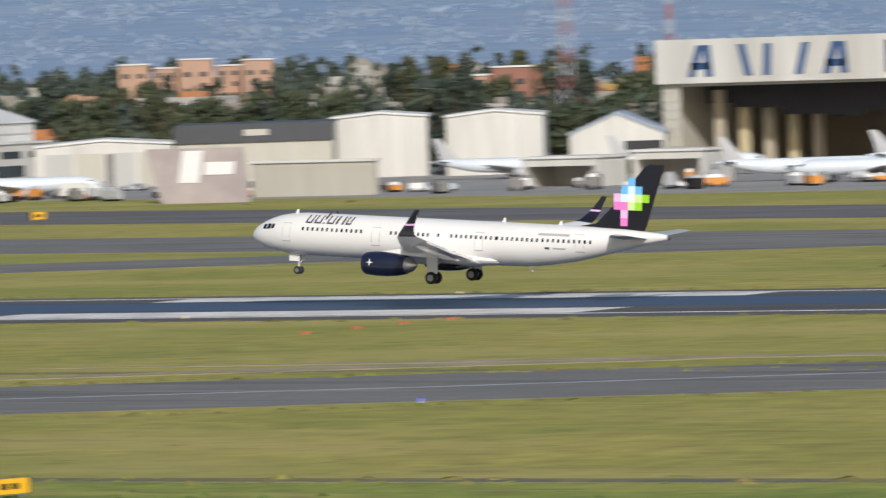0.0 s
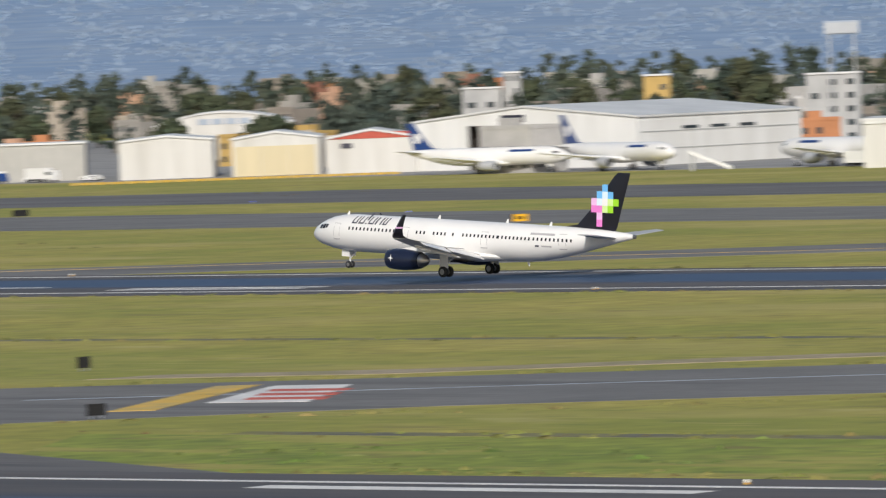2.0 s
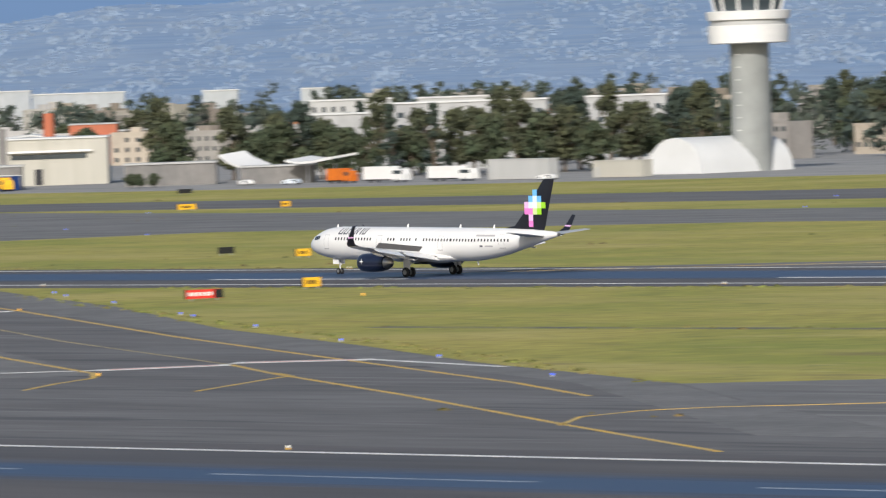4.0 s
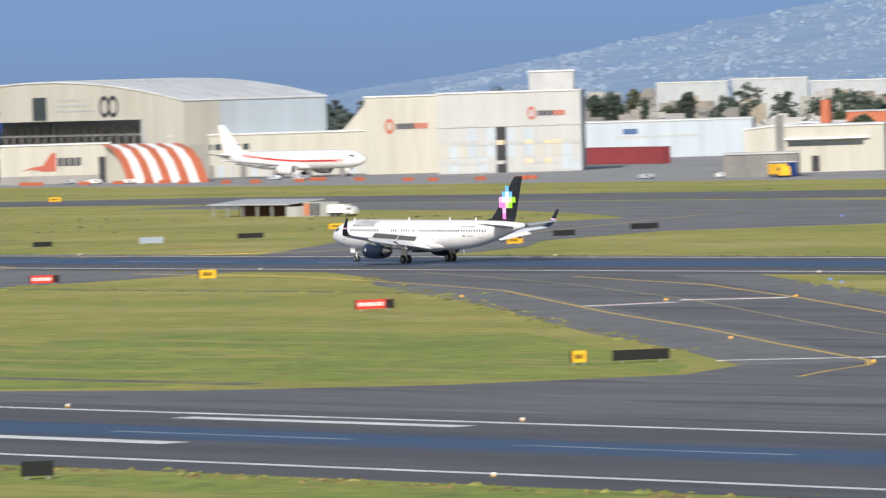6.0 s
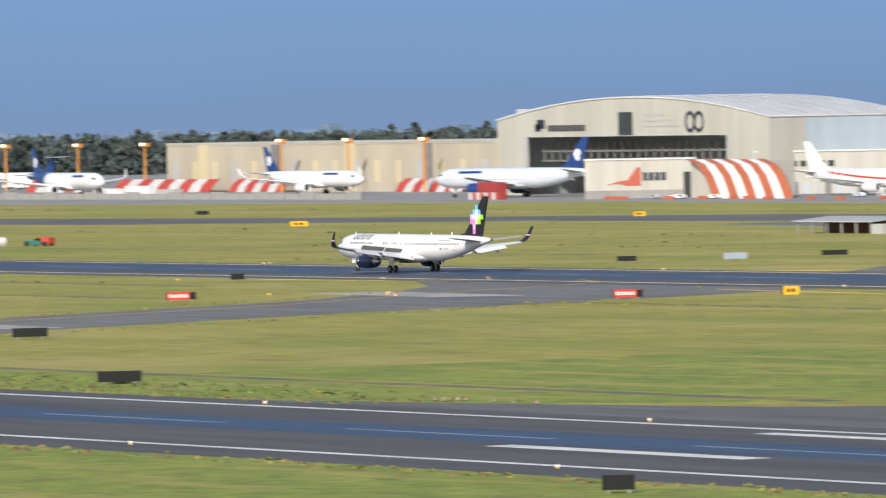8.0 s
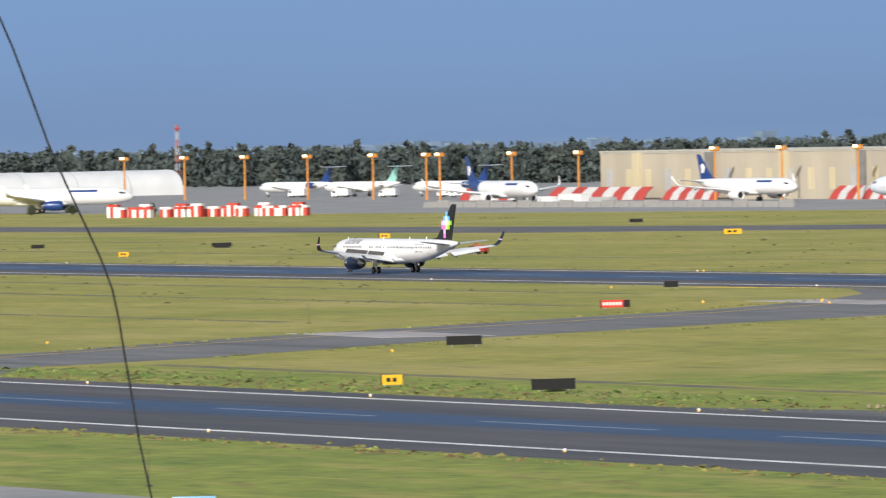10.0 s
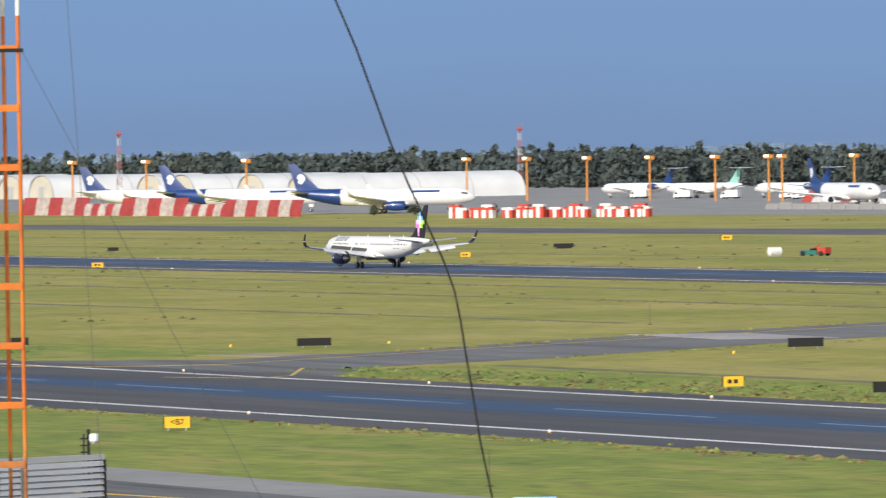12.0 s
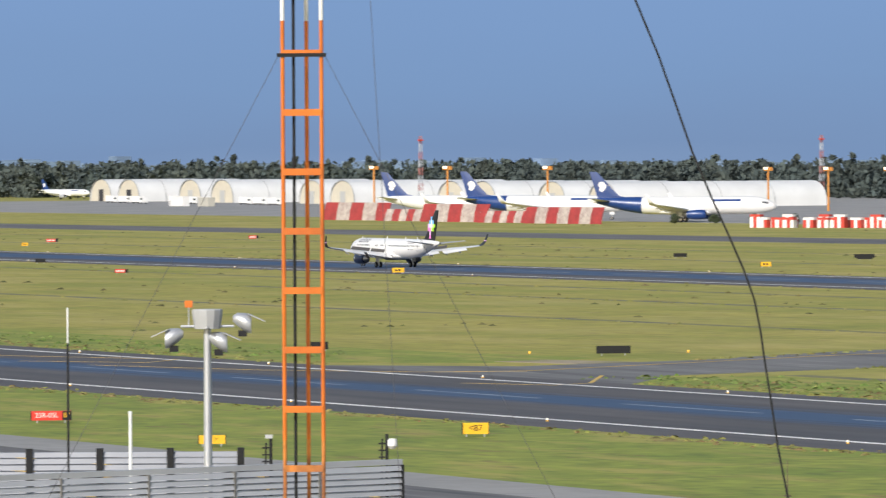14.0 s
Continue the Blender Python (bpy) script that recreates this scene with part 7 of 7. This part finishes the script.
# green hoarding, yellow kerb rail and orange work on the old apron
for i in range(12):
    gh = thing("hoarding", pose(-758 - 3.6 * i, 1078 + 2.0 * i, 0), "green site hoarding panel", "fence", "green hoarding")
    part("panel", box(B(), -1.8, 1.8, -0.05, 0.05, 0.1, 2.2), mat("green_hoarding", (0.05, 0.17, 0.12), 0.7, vary=0.1) if i == 0 else bpy.data.materials["green_hoarding"], gh)
    part("foot", box(B(), -1.7, -1.3, -0.4, 0.4, 0, 0.12), STEEL, gh)
for i in range(20):
    yr = thing("kerb_rail", pose(-1000 - 2.6 * i, 1140 - 2.0 * i, 0.02), "yellow painted kerb rail on the apron", "rail", "yellow kerb rails")
    part("rail", box(B(), -1.4, 1.4, -0.9, 0.9, 0, 0.45), PAINT_Y, yr)
ar = thing("airstairs", pose(-893, 1108, 0.02, 0, 0, 30), "white mobile stairs lying on the apron", "stairs")
part("ramp", loft(B(), [[(x, -0.9, z), (x, 0.9, z), (x, 0.9, z + 0.6), (x, -0.9, z + 0.6)] for x, z in ((-4, 3.4), (4, 0.1))]), WHITE_P, ar)
part("support", box(B(), -3.6, -3.2, -0.8, 0.8, 0, 3.4), STEEL, ar)

# white swooping canopies by the fence
for x, y, w in ((-1318, 1142, 16), (-1346, 1143, 9)):
    cn = thing("canopy", pose(x, y, 0), "white swooping canopy over parked vehicles", "canopy")
    part("canopy_roof", loft(B(), [[(u * w, 0, z), (u * w, 8, z + 0.8), (u * w, 8, z + 1.3), (u * w, 0, z + 0.5)] for u, z in ((-0.5, 6.4 if w < 10 else 4.9), (-0.2, 5.0 if w < 10 else 4.4), (0.1, 4.2 if w < 10 else 4.6), (0.5, 3.2 if w < 10 else 5.4))]), WHITE_P, cn, "", True)
    for xx in (-0.3, 0.3):
        part("post", tube(B(), (xx * w, 4, 0), (xx * w, 4, 4.4), 0.18), STEEL, cn)
part_dome = thing("dome_tent", pose(*polar(46.35, 1690), 0), "white rounded storage dome", "tent")
part("membrane", loft(B(), [[(9 * math.cos(math.pi * i / 10), yy, 8.0 * math.sin(math.pi * i / 10)) for i in range(11)] for yy in (0, 14, 28)], closed=False, cap=True), TENT, part_dome, "", True)

# field hut with a broad roof
ht = thing("field_hut", pose(-1196, 829, 0), "low open hut with a broad grey roof", "shelter")
part("roof", loft(B(), [[(x, 0, 2.2), (x, 9, 3.0), (x, 9, 3.2), (x, 0, 2.4)] for x in (-18, 8.5)]), ROOF_G, ht)
part("back_wall", box(B(), -17, 8, 7, 7.4, 0, 2.7), mat("hut_brown", (0.13, 0.07, 0.06), 0.8), ht)
for i in range(6):
    part("post", box(B(), -17 + i * 4.9, -16.7 + i * 4.9, 0.6, 0.9, 0, 2.3), STEEL, ht)
part("side_box", box(B(), 8.8, 12.6, 0, 5, 0, 1.9), CLAD_W, ht), part("side_box", box(B(), 12.8, 18.6, 1, 5, 0, 2.7), CLAD_W, ht)
for i in range(3):
    part("doorway", box(B(), 13.3 + i * 1.8, 14.5 + i * 1.8, 0.9, 1.05, 0.2, 2.5), ORANGE if i == 0 else DARK, ht)
tk = thing("water_tank", pose(-1309, 707.6, 0), "white tank lying in the grass", "tank")
part("tank", loft(B(), [ring((0, u, 0.95), r, 14, "y") for u, r in ((-1.4, 0.4), (-1.2, 0.85), (1.2, 0.85), (1.4, 0.4))]), WHITE_P, tk, "", True)
part("cradle", box(B(), -0.8, 0.8, -1, 1, 0, 0.3), STEEL, tk)
mc = thing("mower", pose(-1302, 712.5, 0, 0, 0, 20), "green and red mowing machine in the grass", "machine")
part("deck", box(B(), -2.6, 1.6, -1.2, 1.2, 0.3, 1.1), mat("machine_green", (0.03, 0.16, 0.14), 0.5), mc), part("hood", box(B(), 1.7, 3.6, -0.9, 0.9, 0.5, 1.7), RED, mc), part("arm", tube(B(), (-1, 0, 1.1), (1.5, 0, 2.2), 0.12), RED, mc), part("seat", box(B(), -0.6, 0.3, -0.5, 0.5, 1.1, 1.5), SIGN_K, mc)
for xx, yy in ((-1.8, -1.3), (-1.8, 1.3), (2.6, -1.0), (2.6, 1.0)):
    part("wheel", loft(B(), [ring((xx, yy + u, 0.5), r, 12, "y") for u, r in ((-0.2, 0.3), (-0.18, 0.5), (0.18, 0.5), (0.2, 0.3))]), RUBBER, mc)

# ---------------------------------------------------------------- tufts along the pavement edges
rng = random.Random(12)


def tufts(name, spots, material, label, smin, smax):
    vs, fs = [], []
    for x, y in spots:
        s = rng.uniform(smin, smax)
        w = s * rng.uniform(1.5, 4.0)
        b = len(vs)
        for i in range(6):
            a = i * math.pi / 3 + rng.random()
            vs.append((x + w * math.cos(a), y + 0.8 * w * math.sin(a), 0.0))
        for i in range(3):
            vs.append((x + 0.4 * w * rng.uniform(-1, 1), y + 0.4 * w * rng.uniform(-1, 1), s * rng.uniform(0.6, 1.1)))
        fs.extend([[b, b + 1, b + 6], [b + 1, b + 2, b + 7], [b + 2, b + 3, b + 7], [b + 3, b + 4, b + 8], [b + 4, b + 5, b + 8], [b + 5, b, b + 6], [b + 6, b + 7, b + 8], [b + 1, b + 7, b + 6], [b + 3, b + 8, b + 7], [b + 5, b + 6, b + 8]])
    tagged(raw(name, vs, fs, material), label, "grass", "", "stuff")


def along(x0, x1, y, n, j=1.2):
    return [(rng.uniform(x0, x1), y + rng.gauss(0, j)) for _ in range(n)]


edge = along(-1000, -150, 276.5, 800) + along(-310, -150, 337, 160) + along(-720, -560, 336.5, 260) + along(-1100, -800, 337, 220) + along(-2000, -850, 582, 260) + along(-700, -200, 582.5, 300) + along(-2200, -960, 643, 300) + along(-880, -690, 643, 80) + along(-560, -200, 643, 160)
for (a, b), (c, d), n in (((-702, 563), (-430, 409), 200), ((-795, 567), (-542, 421), 220), ((-832, 547), (-752, 378), 140), ((-897, 547), (-792, 377), 140), ((-314, 475), (-408, 421), 60), ((-255, 503), (-314, 475), 50), ((-235, 463), (-369, 377), 90)):
    edge += [(a + (c - a) * f + rng.gauss(0, 1), b + (d - b) * f + rng.gauss(0, 1)) for f in [rng.random() for _ in range(n)]]
for y, x0 in ((368.5, -330), (490.5, -560), (372, -330), (494, -560)):
    edge += along(x0, -80, y, 90, 0.6)
for y, x0, x1 in ((511, -1260, -905), (526, -830, -690), (451, -1700, -880), (551, -2400, -960), (699, -2400, -1080), (764, -2400, -1500)):
    edge += along(x0, x1, y, 110, 1.2)
tufts("grass_tufts", edge, GRASS_TUFT, "uneven grass tufts along the pavement edges", 0.08, 0.26)
weeds = along(-740, -575, 347, 420, 4.0) + along(-1100, -830, 348, 420, 5) + along(-330, -80, 350, 160, 6)
tufts("weeds", weeds, mat("weed_green", (0.12, 0.185, 0.03), 0.9, vary=0.3, size=1.0, second=(0.16, 0.17, 0.05), second_size=6, island=0.3), "taller green weeds beside the drain", 0.10, 0.30)
tufts("dry_weeds", along(-1000, -300, 275.2, 420, 1.0) + along(-720, -545, 343, 220, 3.0) + along(-1050, -840, 342, 120, 3) + along(-520, -280, 371, 14, 0.8) + along(-1900, -1100, 648, 60, 3) + along(-1500, -900, 900, 60, 30) + along(-1700, -1300, 1005, 90, 12) + along(-900, -300, 1000, 60, 14), DRY, "dry brown weeds and low scrub", 0.06, 0.22)
SCRUB = mat("low_scrub", (0.115, 0.125, 0.035), 0.95, vary=0.3, size=0.8, second=(0.17, 0.125, 0.055), second_size=14, island=0.35)
spots = []
for k in range(5200):
    x, y = rng.uniform(-2300, -250), rng.uniform(650, 1010)
    if noise.noise(Vector((x * 0.012, y * 0.05, 2))) + 0.4 * noise.noise(Vector((x * 0.05, y * 0.2, 5))) > 0.16:
        spots.append((x, y))
for k in range(2600):
    x, y = rng.uniform(-1500, -500), rng.uniform(345, 580)
    if noise.noise(Vector((x * 0.02, y * 0.06, 8))) + 0.5 * noise.noise(Vector((x * 0.08, y * 0.2, 3))) > 0.30:
        spots.append((x, y))
PAVED = ((-1730, -1000, 838, 1000), (-1000, -100, 760, 1000), (-1070, -880, 640, 815), (-690, -360, 640, 790), (-830, -345, 334, 585), (-960, -715, 334, 585), (-3000, -1430, 805, 975))
spots = [p for p in spots if not any(a < p[0] < b and c < p[1] < d for a, b, c, d in PAVED)]
tufts("scrub", spots, SCRUB, "patchy dull green scrub in the far grass", 0.10, 0.34)
rub = thing("rubble_heap", pose(-548, 344, 0), "pale rubble and dry weeds beside the runway", "rubble")
for i in range(9):
    bm = B()
    bmesh.ops.create_icosphere(bm, subdivisions=1, radius=rng.uniform(0.12, 0.28), matrix=Matrix.Translation((rng.uniform(-14, 8), rng.uniform(-1.5, 1.5), 0.2)))
    part("stone", bm, DIRT, rub)

# ---------------------------------------------------------------- foreground roof, mast and wires
RIGHT = 66.4
def near(px_az, r, z=0.0):
    return (*polar(px_az, r), z)


# front louvres get a lighter copy, making up in colour for weak sun
LOUVRE_F = mat("louvre_metal_lightened", (0.47, 0.48, 0.51), 0.45, metal=0.1, vary=0.06, size=1.0, second=(0.41, 0.42, 0.45), second_size=3)
LOUVRE = mat("louvre_metal", (0.27, 0.28, 0.31), 0.45, metal=0.2, vary=0.06, size=1.0, second=(0.23, 0.24, 0.27), second_size=3)
lv = thing("louvre_screen", pose(*polar(66.666, 168), -0.09, 0, 0, RIGHT + 40), "grey metal louvre screen on a roof", "screen")
part("plant_room", box(B(), -26, -0.3, 0.6, 9, 0, 15.5), CLAD_W, lv)
for i in range(26):
    z = 17.98 - 0.135 * (i + 1)
    part("slat", loft(B(), [[(x, 0.0, z), (x, -0.09, z + 0.004), (x, -0.055, z + 0.112), (x, 0.0, z + 0.116)] for x in (-26, 0)]), LOUVRE_F, lv)
part("top_rail", box(B(), -26, 0.02, -0.06, 0.12, 17.98, 18.10), LOUVRE_F, lv)
for i in range(12):
    part("post", box(B(), -0.03 - i * 2.35, 0.025 - i * 2.35, -0.105 if i == 0 else -0.094, 0.3, 14.4, 17.98), GREYWALL if i else SIGN_K, lv)
lb = thing("louvre_screen", pose(*polar(67.85, 190), 0, 0, 0, RIGHT), "grey metal louvre screen behind the roof mast", "screen")
part("plant_room", box(B(), -22, 0, 0.5, 8, 0, 15.2), CLAD_W, lb)
for i in range(16):
    z = 17.36 - 0.16 * (i + 1)
    part("slat", loft(B(), [[(x, 0.0, z), (x, -0.09, z + 0.004), (x, -0.05, z + 0.125), (x, 0.0, z + 0.13)] for x in (-22, 0)]), LOUVRE, lb)
for i in range(8):
    part("post", box(B(), -0.12 - i * 1.75, 0.05 - i * 1.75, -0.14, 0.1, 14.6, 17.42), SIGN_K, lb)

WIRE = mat("dark_wire", (0.07, 0.07, 0.08), 0.6)
ms = thing("lattice_mast", pose(*polar(67.39, 82), 0, 0, 0, RIGHT), "slim orange triangular lattice mast with rust", "mast")
LEGS = ((-0.20, 0.0), (0.05, 0.36), (0.215, 0.0))
for lx, ly in LEGS:
    lg = part("leg", tube(B(), (lx, ly, 0), (lx, ly, 20.9), 0.021), RUST, ms, "rusty lower leg")
    part("leg", tube(B(), (lx, ly, 20.9), (lx, ly, 21.75), 0.021), RUST, ms)
    part("leg", tube(B(), (lx, ly, 21.75), (lx, ly, 26.25), 0.022), ORANGE, ms)
    part("leg", tube(B(), (lx, ly, 26.25), (lx, ly, 30.0), 0.023), WHITE_P, ms, "white painted upper leg")
for i in range(-9, 7):
    z = 25.90 + 0.636 * i
    for (ax, ay), (bx, by) in ((LEGS[0], LEGS[2]), (LEGS[0], LEGS[1]), (LEGS[1], LEGS[2])):
        fr = ay == 0 and by == 0
        part("rung", loft(B(), [[(x, y - 0.03, z - (0.036 if fr else 0.02)), (x, y - 0.02, z - (0.036 if fr else 0.02)), (x, y - 0.02, z + (0.036 if fr else 0.02)), (x, y - 0.03, z + (0.036 if fr else 0.02))] for x, y in ((ax, ay), (bx, by))]), ORANGE if z > 21.6 else RUST, ms)
part("feed_cable", tube(B(), (-0.085, 0.12, 0), (-0.085, 0.12, 30), 0.017), SIGN_K, ms, "black feed cable")
part("clamp", box(B(), -0.26, 0.27, -0.035, 0.0, 25.86, 25.90), SIGN_K, ms)
part("guy_wire", tube(B(), (-0.24, 0, 25.88), (-13.9, 0, 0.0), 0.0032, None, 5), WIRE, ms), part("guy_wire", tube(B(), (0.25, 0, 25.88), (13.5, 2.0, 0.0), 0.0032, None, 5), WIRE, ms)
part("guy_wire", tube(B(), (0.55, 0.3, 30), (1.15, 0.3, 19), 0.0032, None, 5), WIRE, ms)

fl = thing("floodlight_mast", pose(*polar(68.105, 178), 0, 0, 0, RIGHT), "grey steel floodlight mast with three hooded lamps", "lamp post")
part("pole", tube(B(), (0, 0, 0), (0, 0, 20.75), 0.17, 0.085, 12), STEEL, fl, "", True)
part("crown_ring", tube(tube(B(), (-0.62, 0, 20.72), (0.62, 0, 20.72), 0.03), (0, -0.5, 20.7), (0, 0.5, 20.7), 0.03), STEEL, fl)
part("control_box", loft(B(), [ring((0, 0, z), r, 12, "z") for z, r in ((20.66, 0.30), (20.74, 0.31), (20.96, 0.35), (21.09, 0.36), (21.12, 0.34))]), ROOF_G, fl, "white ring box")
for lx, lz, tilt in ((-0.78, 20.45, -1), (0.82, 20.80, 1), (0.26, 20.36, 1)):
    ld = part("floodlight", loft(B(), [ring((lx + u * tilt, 0, lz + w), r, 12, "x", r * 0.9) for u, w, r in ((-0.22, 0.10, 0.08), (-0.12, 0.08, 0.17), (0.08, 0.0, 0.25), (0.2, -0.05, 0.22))]), STEEL, fl, "grey floodlight", True)
    part("hood", loft(B(), [[(lx + tilt * 0.12, -0.22, lz + 0.20), (lx + tilt * 0.12, 0.22, lz + 0.20), (lx + tilt * 0.12, 0.22, lz + 0.22), (lx + tilt * 0.12, -0.22, lz + 0.22)], [(lx + tilt * 0.52, -0.2, lz + 0.02), (lx + tilt * 0.52, 0.2, lz + 0.02), (lx + tilt * 0.52, 0.2, lz + 0.04), (lx + tilt * 0.52, -0.2, lz + 0.04)]]), ROOF_G, ld)
    part("ballast", box(B(), lx - 0.1, lx + 0.1, -0.1, 0.1, lz - 0.32, lz - 0.18), SIGN_K, ld)
part("beacon", box(B(), -0.52, -0.34, -0.08, 0.08, 21.16, 21.32), ORANGE, fl, "orange obstruction beacon"), part("beacon_stalk", tube(B(), (-0.43, 0, 20.7), (-0.43, 0, 21.16), 0.015), STEEL, fl)

wp = thing("white_pole", pose(*polar(68.685, 175), 0), "thin white pole behind the louvre roof", "pole")
part("pole", tube(B(), (0, 0, 0), (0, 0, 18.8), 0.04), WHITE_P, wp), part("cap", tube(B(), (0, 0, 18.8), (0, 0, 18.86), 0.045), WHITE_P, wp)
wa = thing("whip_antenna", pose(*polar(69.15, 172), 0), "thin dark whip antenna with a white tip", "antenna")
part("lower_rod", tube(B(), (0, 0, 0), (0, 0, 20.5), 0.028), SIGN_K, wa), part("tip", tube(B(), (0, 0, 20.5), (0, 0, 21.3), 0.02), WHITE_P, wa)
for az, r, cam_ in ((67.67, 165.75, False), (66.80, 167.75, True)):
    br = thing("camera_bracket", pose(*polar(az, r), 17.95, 0, 0, RIGHT), "small black bracket on the louvre roof", "bracket")
    part("ladder", tube(tube(B(), (-0.10, 0, -4.0), (0.0, 0, 0.52), 0.02), (0.10, 0, -4.0), (0.10, 0, 0.62), 0.035), SIGN_K, br)
    for i in range(3):
        part("step", box(B(), -0.09, 0.1, -0.02, 0.02, 0.1 + i * 0.15, 0.13 + i * 0.15), SIGN_K, br)
    if cam_:
        part("dome_camera", loft(B(), [ring((0.22, 0, z), q, 10, "z") for z, q in ((0.30, 0.05), (0.36, 0.11), (0.48, 0.11), (0.52, 0.08))]), WHITE_P, br, "white dome camera", True)
    else:
        part("lamp", box(B(), -0.02, 0.14, -0.06, 0.06, 0.62, 0.70), STEEL, br)
# hanging cable
cb = thing("hanging_cable", pose(0, 0, 0), "dark slack cable hanging close to the viewer", "cable")
CP = [(65.044, 26.058), (64.879, 25.741), (64.714, 25.424), (64.591, 25.147), (64.465, 24.857), (64.329, 24.6), (64.201, 24.373), (64.09, 24.173), (64.008, 23.989), (63.964, 23.806), (63.929, 23.606), (63.889, 23.406), (63.835, 23.107), (63.759, 22.8), (63.683, 22.493)]
for (a, z), (b, z2) in zip(CP, CP[1:]):
    part("cable_length", tube(B(), near(a, 45, z), near(b, 45, z2), 0.0062, None, 8), SIGN_K, cb)
part("lower_drop", tube(B(), near(63.683, 45, 22.493), near(63.533, 46, 0.0), 0.0062, None, 6), SIGN_K, cb), part("upper_run", tube(B(), near(65.044, 45, 26.058), near(65.844, 47, 31), 0.0062, None, 6), SIGN_K, cb)
for x, y in ((-483, 238), (-870, 452)):
    st = thing("marker_stake", pose(x, y, 0), "thin stake standing in the grass", "stake")
    part("stake", tube(B(), (0, 0, 0), (0, 0, 2.6), 0.045, 0.03), BARK, st), part("foot", box(B(), -0.2, 0.2, -0.2, 0.2, 0, 0.12), BARK, st)


# ---------------------------------------------------------------- motion
def motions():
    PLANE = [(0.0, -357.4, 1.99, 3.35), (0.5, -400.5, 1.57, 3.3), (1.0, -443.5, 1.24, 3.4), (1.5, -486.7, 0.84, 3.4), (2.0, -529.9, 0.46, 3.3), (2.5, -570.8, 0.15, 2.9), (3.0, -610.4, 0.02, 2.2), (3.5, -649.7, 0.0, 1.4),
             (4.0, -688.7, 0.0, 0.8), (4.5, -727.6, 0.0, 0.5), (5.0, -768.0, 0.0, 0.4), (5.5, -808.5, 0.0, 0.3), (6.0, -848.7, 0.0, 0.3), (6.5, -888.6, 0.0, 0.2), (7.5, -966.7, 0.0, 0.2), (9.0, -1080.8, 0.0, 0.15), (10.25, -1172.0, 0.0, 0.1),
             (11.5, -1260.8, 0.0, 0.1), (12.5, -1330.1, 0.0, 0.1), (14.0, -1429.8, 0.0, 0.1)]
    walk(landing_jet, [(t, pose(x, 616.0, z + 0.045, 0, p, 0)) for t, x, z, p in PLANE])
    for w, sd in WINGS:
        # the wings bend up in flight and settle on the ground
        hinge, back = pose(2.4, sd * 1.6, 2.45), pose(0, -sd * 1.6, -2.45)
        walk(w, [(t, hinge @ pose(0, 0, 0, sd * a, 0, 0) @ back) for t, a in ((0, 3.6), (1.5, 3.4), (2.4, 2.2), (3.4, 0.6), (5.0, 0.2), (14, 0))])
    for sp, base in SPOILERS:
        walk(sp, [(t, base @ pose(0, 0, 0, 0, a, 0)) for t, a in ((0, 0), (2.6, 0), (3.3, -45), (14, -45))])


motions()
